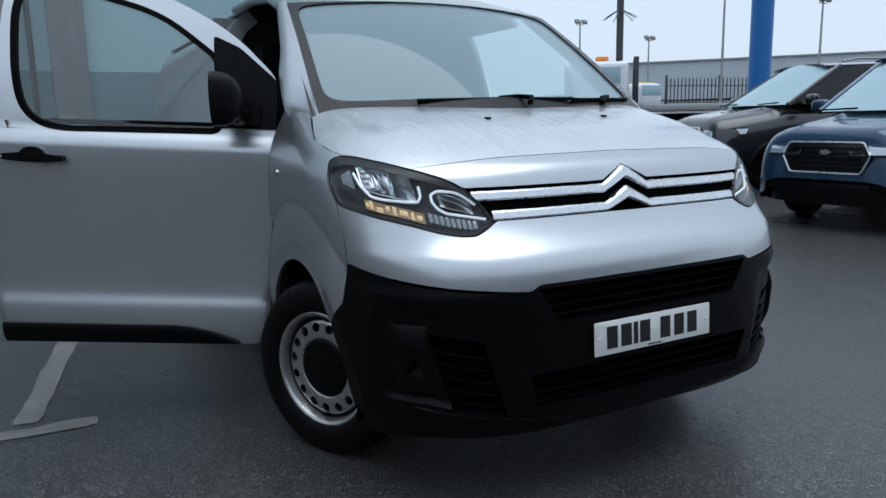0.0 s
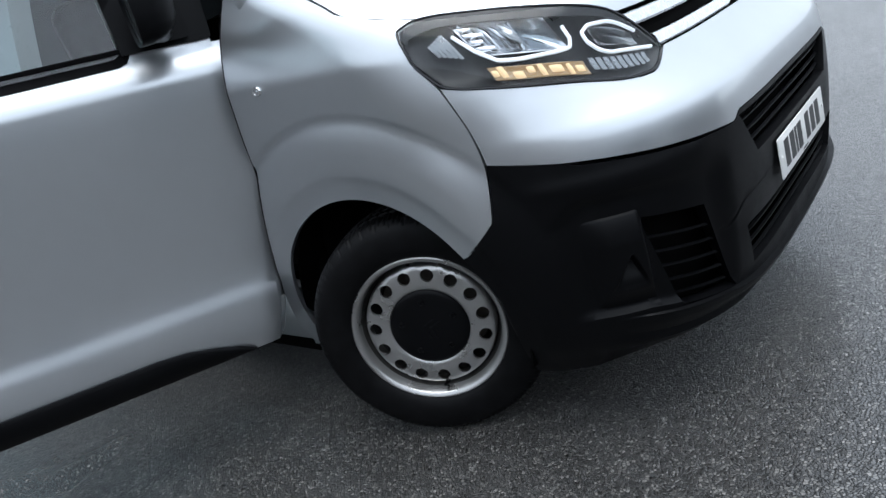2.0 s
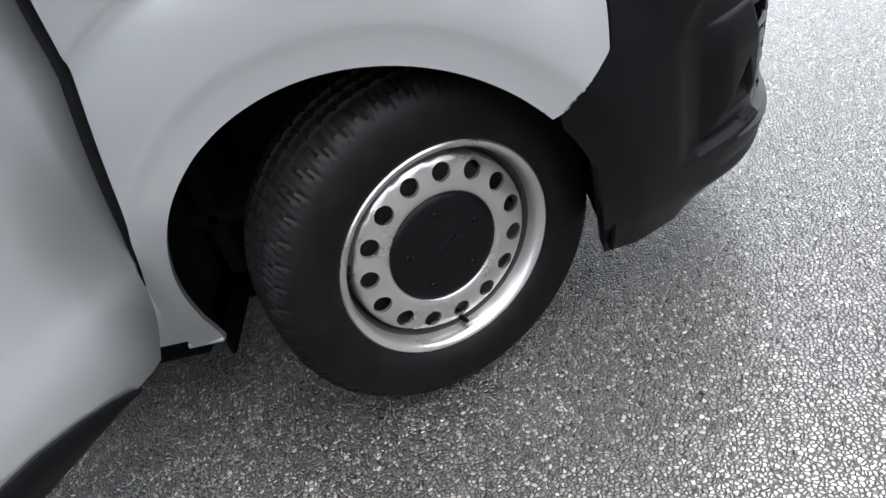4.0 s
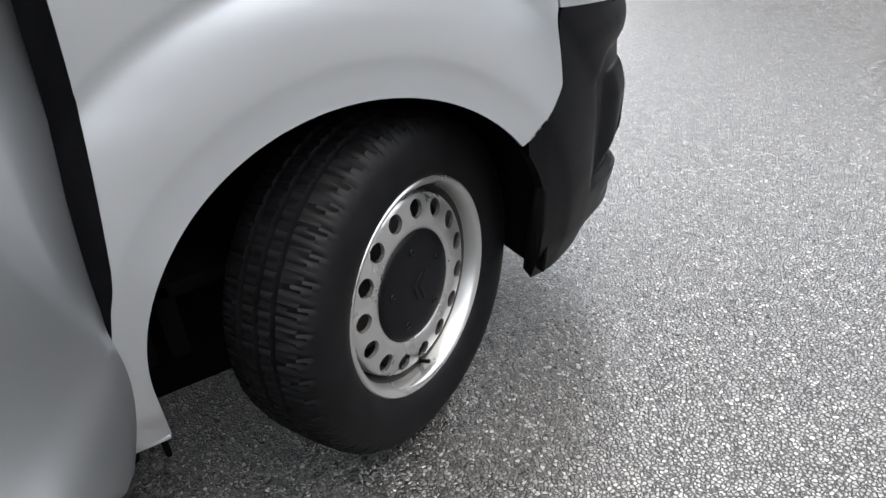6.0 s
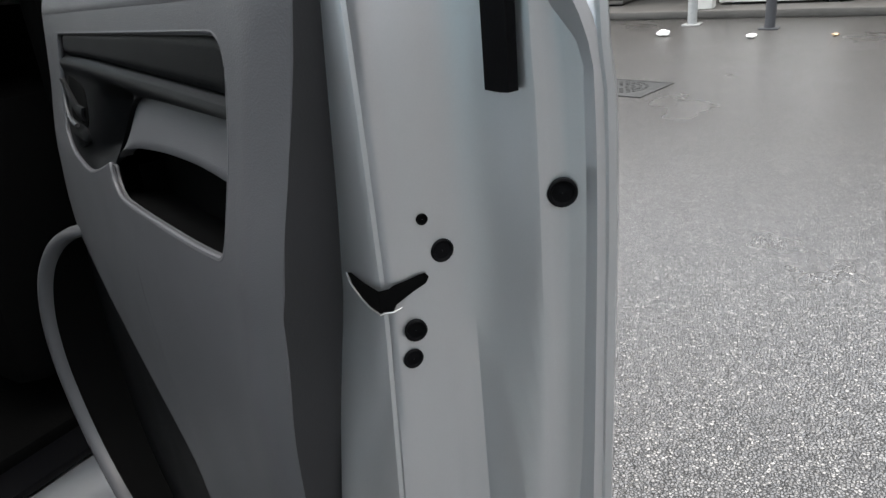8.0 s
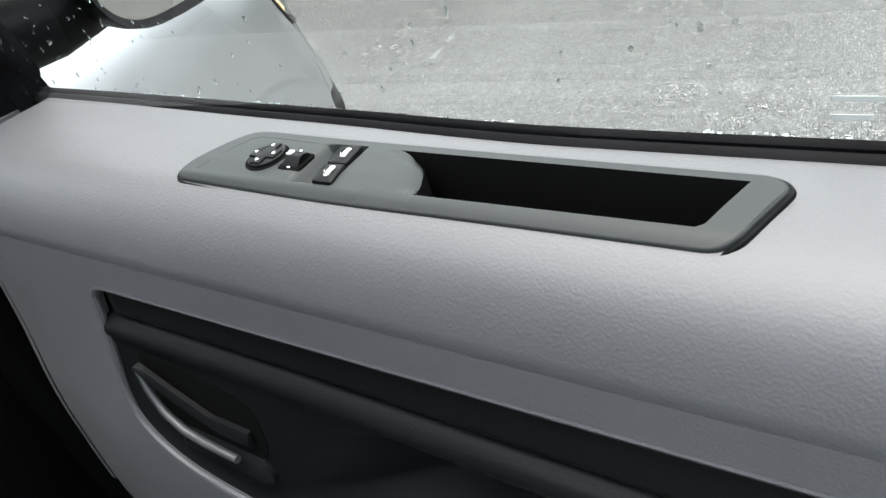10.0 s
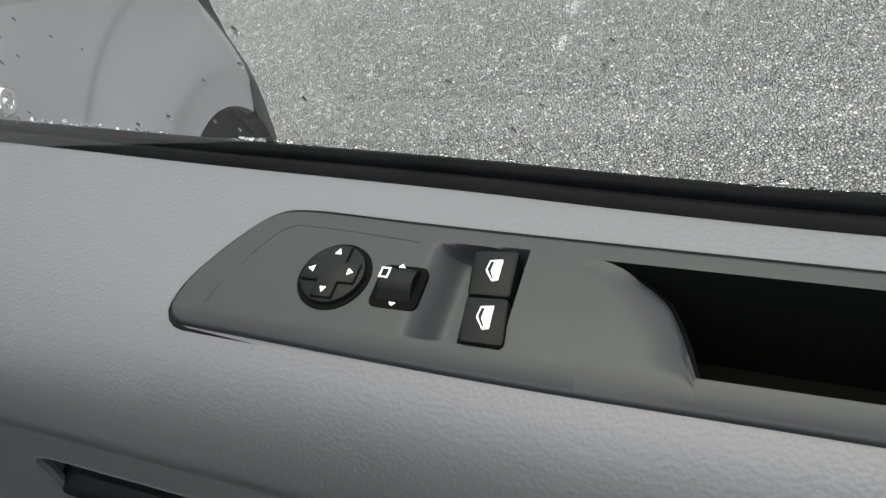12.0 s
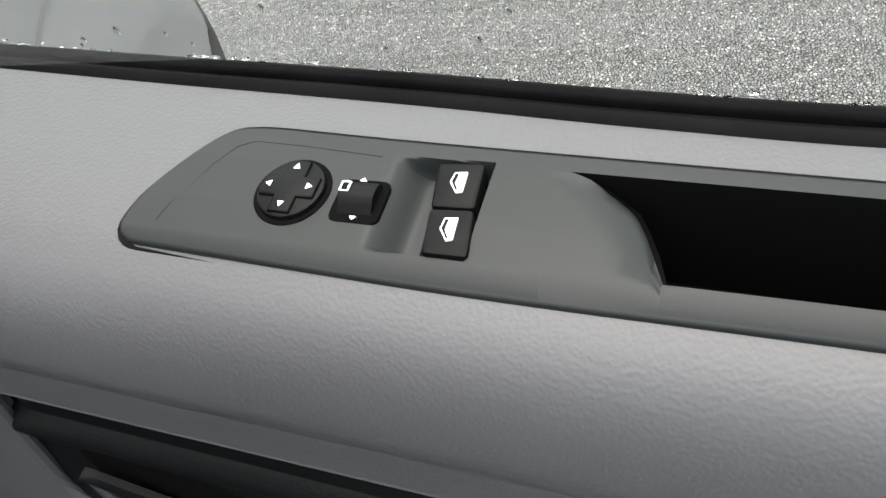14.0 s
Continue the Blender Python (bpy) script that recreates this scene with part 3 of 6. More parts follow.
def wheel(side, y, turn, out_x):
    """Steel wheel with fifteen round holes, black hub cap and a worn road tyre."""
    ax = Vector((side * math.cos(radians(turn)), side * math.sin(radians(turn)) * (1 if side < 0 else 1), 0))
    c = Vector((out_x, y, .331))
    zax = ax
    xax = Vector((0, 0, 1)).cross(zax).normalized()
    m = Matrix((xax, zax.cross(xax), zax)).transposed().to_4x4()
    m.translation = c
    hub = sub_thing("wheel", c, VAN, "silver steel wheel with round holes and a black hub cap")

    def wp(name, bm, mat, label=""):
        return part(name, bm, mat, hub, label)
    prof = [(.205, -.165), (.215, -.178), (.235, -.186), (.27, -.190), (.30, -.184), (.322, -.172), (.331, -.160),
            (.3355, -.135), (.337, -.122), (.327, -.119), (.327, -.113), (.337, -.110), (.338, -.085), (.327, -.082), (.327, -.075), (.338, -.072),
            (.338, -.048), (.327, -.045), (.327, -.038), (.337, -.035), (.3355, -.015), (.331, .004), (.322, .018), (.312, .025), (.30, .030), (.272, .036), (.245, .033),
            (.228, .027), (.218, .018), (.212, .004)]
    segs = 384

    def wob(i, j):
        """Tread: deep lateral cuts at the shoulders with fine sipes between, sipes across the ribs."""
        r = prof[j][0]
        k = (i + 2 * j) % 8
        if (4 < j < 8 or 19 < j < 24) and r > .314:
            return -.0075 if k == 0 else -.0028 if k in (3, 5) else 0
        if r > .334 and 8 <= j <= 19:
            return -.0055 if (i + 3 * j) % 6 == 0 else 0
        return 0
    bm = lathe(prof, segs, m, None, wob)
    for v in bm.verts:
        if v.co.z < .002:
            v.co.z = .002
    bmesh.ops.recalc_face_normals(bm, faces=bm.faces)
    wp("tyre", bm, RUBBER, "black road tyre with block tread")
    # flange and barrel
    barrel = [(.172, -.15), (.176, -.10), (.184, -.075), (.191, -.044), (.195, -.026), (.198, -.012), (.2005, -.004), (.203, .012), (.209, .019), (.216, .0215), (.2205, .018), (.221, .010), (.215, -.01), (.21, -.16)]
    for name, line, mat in (("barrel", barrel[:6], DARK_STEEL), ("rim", barrel[5:], STEEL)):
        bm = lathe(line, 96, m)
        bmesh.ops.recalc_face_normals(bm, faces=bm.faces)
        wp(name, bm, mat)
    # dished disc with holes
    dish = smooth_table([(.0, -.020), (.105, -.014), (.114, -.003), (.124, .001), (.138, .001), (.160, -.002), (.176, -.005), (.182, -.009), (.1895, -.045)])
    bm = bmesh.new()
    nh, hr, hc = 15, .0185, .1562
    for k in range(nh):
        a0 = 2 * math.pi * k / nh + .1
        half = math.pi / nh
        ring = []
        n = 20
        for i in range(n):
            th = radians({2: 49.7, 8: 130.3, 12: 229.7, 18: 310.3}.get(i, 360 * i / n))
            cx, sx = math.cos(th), math.sin(th)
            # sector border reached along this direction, then rings in towards the hole
            kx = .5 * (.182 - .126) / max(abs(cx), 1e-6)
            ka = half / max(abs(sx), 1e-6)
            q = min(kx, ka * hc)
            rr = .154 + max(-.5, min(.5, q * cx / (.182 - .126))) * (.182 - .126)
            aa = a0 + max(-half, min(half, q * sx / hc))
            rh, ah = hc + hr * cx, a0 + hr * sx / hc
            line = []
            for w in (0, .4, .75, 1):
                r2, a2 = rr + (rh - rr) * w, aa + (ah - aa) * w
                line.append(bm.verts.new(m @ Vector((r2 * math.cos(a2), r2 * math.sin(a2), dish(r2) + (.0008 if w == 1 else 0)))))
            line.append(bm.verts.new(m @ Vector((rh * math.cos(ah), rh * math.sin(ah), dish(rh) - .007))))
            ring.append(line)
        for i in range(n):
            p, q = ring[i], ring[(i + 1) % n]
            for j in range(4):
                bm.faces.new((p[j], q[j], q[j + 1], p[j + 1]))
    lathe([(.182, dish(.182)), (.1838, -.013), (.1852, -.020), (.1862, -.030), (.185, -.06)], 120, m, bm)
    lathe([(.106, -.014), (.1105, -.006), (.114, -.002), (.119, .0005), (.126, dish(.126))], 120, m, bm)
    bmesh.ops.remove_doubles(bm, verts=bm.verts, dist=.0006)
    bmesh.ops.recalc_face_normals(bm, faces=bm.faces)
    wp("wheel_disc", bm, STEEL)
    bm = lathe([(.16, -.10), (.05, -.10), (.001, -.10)], 40, m)
    wp("brake_disc", bm, m_dark_iron)
    cap = lathe([(.115, -.012), (.1135, -.004), (.109, .001), (.10, .0035), (.075, .005), (.03, .006), (.0005, .006)], 64, m)
    bmesh.ops.recalc_face_normals(cap, faces=cap.faces)
    wp("hub_cap", cap, BLACK_PLASTIC, "matt black hub cap")
    for k in range(5):
        a = 2 * math.pi * k / 5 + .35
        p = m @ Matrix.Translation((.078 * math.cos(a), .078 * math.sin(a), .0045))
        wp("wheel_bolt", lathe([(.0085, -.004), (.0085, .001), (.007, .003), (.0045, .003), (.0035, .0005), (.0002, .0005)], 14, p), BLACK_PLASTIC)
    for dz in (.0, .02):
        zig = [(-.028, -.012 + dz), (0, .010 + dz), (.028, -.012 + dz), (.028, -.020 + dz), (0, .0 + dz), (-.028, -.020 + dz)]
        wp("emblem", prism(zig, .0025, m @ Matrix.Rotation(math.pi / 2 - .35, 4, "Z") @ Matrix.Translation((0, -.012, .0055)), None, .0006), BLACK_PLASTIC)
    # the valve points down when at rest
    down = (m.inverted().to_3x3() @ Vector((0.06, 0.045, -1)))
    down.z = 0
    down.normalize()
    a = m @ (down * .197 + Vector((0, 0, -.03)))
    b = m @ (down * .183 + Vector((0, 0, .012)))
    wp("valve", tube([a, a.lerp(b, .55), a.lerp(b, .6), b], [.0055, .005, .0042, .0042], 10), SEAL)
    return hub


# Darker, rougher steel for the inside of the rim.
DARK_STEEL = m_metal("dark_steel", (0.10, 0.097, 0.092), 0.5, 0.6, 0.7)
m_dark_iron = m_metal("rusty_iron", (0.10, 0.085, 0.075), 0.6, 0.6, 0.6)
wheel(-1, .769, 27, -.905)
wheel(1, .93, 27, .80)
for s in (-1, 1):
    wheel(s, .865 + 3.275, 0, s * .88)


# ---------------------------------------------------------------- grille, badge, plate, lamps
def chevron_bar(z0, z1, tip0, tip1, uend, out=.012, name="grille_bar"):
    """A bright bar across the nose that peaks into a chevron in the middle."""
    def zz(u, lo, tip):
        x = u * 1.265
        if x > .098:
            return lo
        k = 1 - x / .098
        k = min(1, k * 1.06)
        return lo + (tip - lo) * k

    def f(s, t):
        v = (2 * s - 1) * uend
        u = abs(v)
        lo, hi = zz(u, z0, tip0), zz(u, z1, tip1)
        h, w = [(0.0, 0.0), (.6, 0.0), (1.0, .18), (1.0, .82), (.6, 1.0), (0.0, 1.0)][int(round(t * 5))]
        bulge = .010 * math.exp(-(u / .07) ** 4)
        return skin2(v, lo + (hi - lo) * w, -.012 + (out + bulge) * h)
    bm = grid(f, 240, 5)
    return part(name, bm, SATIN, VAN, "satin chrome bar rising to a chevron", 30)


chevron_bar(.988, 1.018, 1.032, 1.076, .473)
chevron_bar(.928, .956, .962, 1.006, .432)
part("grille_back", thick(grid(lambda s, t: skin2((2 * s - 1) * .47, .915 + .14 * t, -.03), 60, 6), -.01), SHADE_BLACK, VAN)
part("grille_slot", thick(grid(lambda s, t: skin2((2 * s - 1) * .46, .958 + .028 * t, -.016), 60, 3), -.006), SHADE_BLACK, VAN)
part("nose_gap", thick(grid(lambda s, t: skin2((2 * s - 1) * .60, 1.08 + .045 * t - .03 * abs(2 * s - 1) ** 3, -.016), 60, 6), -.006), SHADE_BLACK, VAN)

# number plate
plate = sub_thing("number_plate", (0, -.004, .532), VAN, "white front number plate with dark bars")
pm = Matrix.Translation((0, .0, .532)) @ Matrix.Rotation(radians(90 - 3), 4, "X")
o = round_poly([(-.26, -.0555), (.26, -.0555), (.26, .0555), (-.26, .0555)], .006)
part("plate_body", prism(o, .003, pm @ Matrix.Translation((0, 0, .006)), None, .0006), PLATE_WHITE, plate)
for i, x in enumerate((-.187, -.126, -.085, -.044, .048, .112, .174)):
    w = .020 if i == 2 else .046
    part("plate_bar", prism([(x - w / 2, -.037), (x + w / 2, -.037), (x + w / 2, .037), (x - w / 2, .037)], .0006, pm @ Matrix.Translation((0, 0, .0091))), PLATE_BLACK, plate)
for x in (-.24, .24):
    part("plate_screw", lathe([(.006, 0), (.006, .002), (.004, .003), (.0003, .003)], 14, pm @ Matrix.Translation((x, 0, .009))), PLATE_WHITE, plate)
part("plate_bar", prism([(-.03, -.0515), (.03, -.0515), (.03, -.0465), (-.03, -.0465)], .0005, pm @ Matrix.Translation((0, 0, .0091))), PLATE_BLACK, plate)
part("plate_holder", box(.54, .02, .125, (0, .018, .532), .004), BLACK_PLASTIC, VAN)

WARM_LIT = Mat("lit_bulb", (.75, .52, .28), .3).set(Emission_Color=(1.0, .70, .38), Emission_Strength=.3).m
DRL = Mat("white_light_guide", (.85, .87, .9), .25).set(Emission_Color=(.95, .98, 1.0), Emission_Strength=.32).m
BOWL = m_metal("lamp_reflector", (.60, .61, .63), .10, .0)
DIM_BOWL = m_metal("smoked_reflector", (.30, .305, .31), .16, .0)
AMBER_LIT = Mat("lit_indicator_bowl", (.30, .22, .13), .25).set(Emission_Color=(1.0, .66, .32), Emission_Strength=.10).m
HOUSING = m_plastic("lamp_housing", (.014, .015, .017), .35, 500, .0, .3, 0)


def headlamp(side):
    """Swept headlamp: clear lens over a dark housing with two bowls, light guides and an amber indicator."""
    u0, u1 = .4365, .8665
    lamp = sub_thing("headlamp", skin(.65, 1.0, 0, side), VAN, "clear headlamp with white light guides and amber indicator")

    def on(u, k, out):
        lo, hi = LAMP_LOW(u), LAMP_TOP(u)
        return skin(u, lo + (hi - lo) * k, out, side)

    def dep(u, k):
        return .006 + .05 * math.sin(math.pi * (u - u0) / (u1 - u0)) ** .5 * math.sin(math.pi * min(1, max(0, k))) ** .5

    def both(f, nu, nv):
        return thick(grid(f, nu, nv), -.003)
    part("housing", both(lambda s, t: on(u0 + (u1 - u0) * s, t, -dep(u0 + (u1 - u0) * s, t)), 60, 16), HOUSING, lamp)
    lens = part("lens", grid(lambda s, t: on(u0 + (u1 - u0) * s, t, .001 + .004 * math.sin(math.pi * t)), 60, 14), LENS, lamp)
    lens.visible_shadow = False
    # black edge of the lens
    loop = [on(u0 + (u1 - u0) * i / 60, 0, .001) for i in range(61)] + [on(u0 + (u1 - u0) * i / 60, 1, .001) for i in range(60, -1, -1)]
    part("lens_seal", tube(loop, .0034, 6, None, True), GLOSS_BLACK, lamp)
    # top tint band
    part("lens_mask", both(lambda s, t: on(u0 + .03 + (u1 - u0 - .05) * s, .84 + .13 * t, -.003), 50, 3), HOUSING, lamp)

    def patch(name, mat, ua, ub, ka, kb, out0, swell, nu=16, nv=10, label=""):
        return part(name, both(lambda s, t: on(ua + (ub - ua) * s, ka + (kb - ka) * t, out0 - swell * (1 - (2 * s - 1) ** 2) * (1 - (2 * t - 1) ** 2)), nu, nv), mat, lamp, label)

    # main bowl, split in facets
    patch("main_reflector", BOWL, .614, .758, .40, .84, -.012, .045, 22, 14)
    for i in range(9):
        ua = .668 + .0092 * i
        patch("reflector_facet", BOWL, ua, ua + .0083, .40 + .015 * (i % 2), .80, -.020 - .010 * math.sin(math.pi * i / 8), .004 - .008 * (i % 2), 4, 8)
    for i in range(4):
        patch("reflector_facet", BOWL, .722 + .01 * (i % 2), .752, .46 + .09 * i, .51 + .09 * i, -.014, -.004, 5, 3)
    patch("main_bulb_lens", LENS, .622, .672, .44, .78, -.013, -.008)
    patch("bulb_shade", DIM_BOWL, .676, .694, .52, .70, -.010, -.004, 6, 6)
    for i in range(5):
        ua = .782 + .008 * i
        patch("side_rib", DIM_BOWL, ua, ua + .0065, .40 + .02 * i, .74 - .02 * i, -.014, -.001, 3, 6)
    # inner bowl
    patch("inner_reflector", DIM_BOWL, .480, .560, .44, .70, -.012, .025)

    def guide(pts, r):
        fine = round_poly(pts, .02, 5)[6:-6]
        part("light_guide", tube([on(u, k, -.007) for u, k in [pts[0]] + fine + [pts[-1]]], r, 8), DRL, lamp, "white light guide")
    guide([(.598, .72), (.601, .55), (.612, .43), (.64, .38), (.70, .33), (.735, .33), (.757, .48), (.768, .70)], .0044)
    guide([(.470, .80), (.51, .80), (.556, .72), (.575, .62), (.577, .50), (.566, .39), (.545, .34), (.452, .42)], .0044)
    # indicator strip, lit warm
    patch("indicator_bowl", AMBER_LIT, .606, .762, .075, .25, -.012, .012, 14, 6, "amber indicator bowl, lit")
    for ua, w, ka, kb in ((.612, .012, .12, .19), (.632, .005, .09, .22), (.646, .020, .13, .21), (.676, .007, .10, .24), (.692, .010, .15, .22), (.712, .016, .09, .17), (.738, .009, .11, .25), (.751, .008, .13, .20)):
        patch("indicator_facet", WARM_LIT, ua, ua + w, ka, kb, -.010, -.003, 4, 4)
    for i in range(9):
        ua = .478 + .0135 * i
        patch("ribbed_reflector", DIM_BOWL, ua, ua + .009, .10 + .004 * i, .28, -.011, -.002, 3, 5)
    return lamp


for s in (-1, 1):
    headlamp(s)

# fog pod: a raised block beside the side grille, with a scooped pocket
for s in (-1, 1):
    def pod(a, b):
        u, z = .775 - .132 * a, .365 + .255 * b
        sunk = recess(u, z)
        edge = min(1, a / .50, (1 - a) / .08, b / .40)
        top = min(1, (1 - b) / .26)
        out = -.002 - sunk + (sunk + .006) * step01(edge) * math.sqrt(top)
        inside = step01(min((a - .36 - (b - .28) * 1.1) / .07, (.93 - (b - .26) * .5 - a) / .06, (b - .25) / .04, (.62 - b) / .06))
        floor = .004 + .030 * step01((b - .25) / .30)
        return skin(u, z, out - inside * floor, s)
    part("fog_blank", thick(grid(pod, 60, 60), -.004), BLACK_PLASTIC, BUMPER, "black fog lamp blank with a scooped pocket")
# lip that runs round the foot of the bumper and turns up at its ends
LIP_Z = smooth_table([(.0, .284), (.15, .286), (.45, .304), (.60, .324), (.73, .345), (.83, .362), (.95, .375)])


def lip(s, t):
    x = .86 * (2 * s - 1)
    z = LIP_Z(abs(x))
    low = .245 + .03 * abs(x)
    zz = z - (z - low) * (1 - t)
    fade = step01((.86 - abs(x)) / .14)
    wide = step01((.62 - abs(x)) / .16)
    out = float(np.interp(t, [0, .30, .62, .90, .96, 1], [-.012, .002, .009 + .008 * wide, .011 + .009 * wide, .010 + .008 * wide, -.004]))
    return skin2(math.copysign(u_at_x(x, zz), x), zz, -.002 + (out + .002) * fade)


part("bumper_lip", thick(grid(lip, 90, 16), -.004), BLACK_PLASTIC, BUMPER, "black lip along the foot of the bumper")
# wipers
for x0, x1, y0 in ((-.44, .30, .80), (.30, .74, .82)):
    a = Vector((x0, .79 + .20 * (x0 / .8) ** 2, 1.318))
    b = Vector((x1, .79 + .20 * (x1 / .8) ** 2, 1.322))
    part("wiper_blade", tube([a.lerp(b, k / 8) + Vector((0, -.012 * math.sin(math.pi * k / 8), .0)) for k in range(9)], .008, 6), SEAL, VAN)
    m0 = Vector((x1 - .28, .74 + .2 * ((x1 - .28) / .8) ** 2, 1.305))
    part("wiper_arm", tube([m0, m0 + Vector((.03, .03, .022)), a.lerp(b, .62) + Vector((0, -.004, .014)), a.lerp(b, .5) + Vector((0, 0, .010))], [.013, .010, .008, .006], 8), SEAL, VAN)
# chrome lock plate on the wing, above the arch
lk = skin(u_at_y(1.084, 1.051), 1.051, .001, -1)
lm = Matrix.Translation(lk) @ Matrix.Rotation(radians(-90), 4, "Y")
part("wing_lock", lathe([(.017, -.002), (.017, .002), (.0145, .0045), (.009, .0045), (.008, .003), (.006, .003), (.0055, .006), (.0003, .006)], 28, lm @ Matrix.Diagonal((.78, 1.1, 1, 1))), CHROME, VAN, "small chrome side repeater")

# ---------------------------------------------------------------- cab and load bay
SHELL = smooth_table([(.25, .90), (.40, .935), (.60, .955), (.95, .958), (1.10, .955), (1.25, .93), (1.45, .885), (1.65, .825), (1.78, .77), (1.86, .68)])


def side_wall(side, y0, y1, z0, z1, name, mat, label="", nz=30, ny=20, t=-.03):
    bm = grid(lambda s, k: Vector((side * SHELL(z0 + (z1 - z0) * k), y0 + (y1 - y0) * s, z0 + (z1 - z0) * k)), ny, nz)
    bm.normal_update()
    if sum(f.normal.x for f in bm.faces) * side < 0:
        bmesh.ops.reverse_faces(bm, faces=bm.faces)
    return part(name, thick(bm, t), mat, VAN, label)


def pillar_line(k):
    """Outer edge of the windscreen pillar from the bonnet up to the roof."""
    w = min(1, k / .3)
    return Vector((-(.866 + .026 * w - .165 * k - .03 * k * k), 1.00 + .05 * w + .72 * k, 1.283 + .567 * k))


def screen(s, t, out=0.0):
    a = 2 * s - 1
    w = .835 - .125 * t
    z = 1.30 + .56 * t + .02 * math.sin(math.pi * t)
    y = .80 + .80 * t + (.20 - .06 * t) * a * a
    return Vector((a * w, y - out * .6, z + out * .8 - .02 * a * a * t))


TOP = .862
part("windscreen", grid(lambda s, t: screen(s, TOP * t), 40, 24), SCREEN_GLASS, VAN, "wet tinted windscreen").visible_shadow = False


def screen_band():
    """Black band round the glass, its inner corners rounded."""
    bm = bmesh.new()
    inner, outer = [], []
    for k in range(160):
        a = 2 * math.pi * (k + .5) / 160
        c, q = math.cos(a), math.sin(a)
        r = (abs(c) ** 14 + abs(q) ** 14) ** (-1 / 14)
        x, y = .5 + .463 * r * c, .5 + .5 * r * q
        inner.append(screen(x, .006 + .03 * (1 - (2 * x - 1) ** 2) + .822 * y, .004))
        m = 1 / max(abs(c), abs(q))
        x, y = .5 + .5 * m * c, .5 + .5 * m * q
        outer.append(screen(x, -.09 + (TOP + .09) * y, .004))
    vi, vo = [bm.verts.new(p) for p in inner], [bm.verts.new(p) for p in outer]
    for k in range(160):
        m = (k + 1) % 160
        bm.faces.new((vi[k], vi[m], vo[m], vo[k]))
    return thick(bm, -.006)


part("screen_band", screen_band(), m_plastic("screen_print_black", (.006, .006, .007), .3, 300, .02, .22), VAN, "black printed band round the windscreen")
part("rear_view_mirror", box(.24, .045, .075, (-.045, 1.47, 1.715), .02, segments=3), TRIM_DARK, VAN)
for sd in (-1, 1):
    def a_pillar(s, t):
        k = -.10 + .98 * t
        foot = max(0, (.50 - k) / .50) ** 1.5
        o = pillar_line(k) + Vector((-.032, .120, .0)) * foot
        i = screen(.014, min(k, TOP), .011)
        b = o + Vector((.05, .05, -.01))
        q = s * 10
        if q <= 8:
            v = q / 8
            p = i.lerp(o, v) + Vector((-.012, -.004, -.004)) * 4 * v * (1 - v) * (.6 + .8 * v) * min(1, (k + .1) / .4)
        else:
            p = o.lerp(b, (q - 8) / 2)
        p = p + Vector((.05, .012, -.035)) * max(0, (.20 - k) / .30) ** 2 * min(1, q / 8)
        return Vector((p.x * -sd, p.y, p.z)) if sd > 0 else p
    part("windscreen_pillar", thick(grid(a_pillar, 20, 48), -.01), PAINT, VAN)
    rail = [pillar_line(.86) + Vector((.006, 0, 0)), Vector((-.712, 1.86, 1.835)), Vector((-.724, 2.12, 1.862)), Vector((-.728, 2.5, 1.868))]
    part("roof_rail", tube([Vector((p.x * -sd, p.y, p.z)) for p in rail], .024, 10), PAINT, VAN)


def roof(s, t):
    a = 2 * s - 1
    p = screen(s, TOP, .006)
    k = min(1, t * 7)
    z = p.z + (1.91 - .05 * abs(a) ** 4 - p.z) * (1 - (1 - k) ** 2)
    return Vector((p.x + (a * .72 - p.x) * k, p.y + (4.90 - p.y) * t, z))


part("roof", thick(grid(roof, 30, 60), -.012), PAINT, VAN)
part("roof_aerial", lathe([(.026, 0), (.024, .012), (.014, .03), (.008, .045), (.0002, .05)], 20, Matrix.Translation((.169, 2.05, 1.905)) @ Matrix.Diagonal((1, 1.8, 1, 1))), GLOSS_BLACK, VAN)
for sd in (-1, 1):
    side_wall(sd, 2.50, 4.93, .27, 1.86, "side_panel", PAINT, "silver side panel of the load bay")
side_wall(1, 1.23, 2.50, .27, 1.27, "passenger_door", PAINT)
bm = grid(lambda s, k: Vector((SHELL(1.28 + .5 * k) - .01, 1.56 + .10 * k * (1 - s) + .86 * s + .05 * k * s, 1.37 + .42 * k)), 12, 10)
part("passenger_window", bm, GLASS, VAN).visible_shadow = False
for y0, y1, z0, z1 in ((2.44, 2.62, 1.27, 1.86), (1.56, 2.46, 1.27, 1.375), (1.90, 2.46, 1.785, 1.86)):
    side_wall(1, y0, y1, z0, z1, "passenger_door_frame", PAINT, "", 6, 6)
part("rear_panel", thick(grid(lambda s, t: Vector(((2 * s - 1) * (SHELL(.27 + 1.59 * t) - .012), 4.915, .27 + 1.59 * t)), 12, 24), -.02, Vector((0, 1, 0))), PAINT, VAN)
# pillar behind the open door, sill, floor, bulkhead
side_wall(-1, 2.42, 2.52, .27, 1.86, "door_pillar", PAINT, "", 24, 3, -.08)
part("sill", thick(grid(lambda s, k: Vector((-(HALF(.20 + .20 * k) - .003 - .05 * k * k), 1.335 + 1.115 * s, .20 + .20 * k)), 12, 6), .06, Vector((1, 0, 0))), PAINT, VAN, "silver sill under the door opening")
part("step_plate", box(.16, 1.02, .02, (-.80, 1.92, .42), .006), BLACK_PLASTIC, VAN)
# Floor, lower dash, pillar and firewall: cab shade painted as near-black.
part("cab_floor", box(1.6, 1.4, .03, (0, 1.75, .44), .005), SHADE_BLACK, VAN)
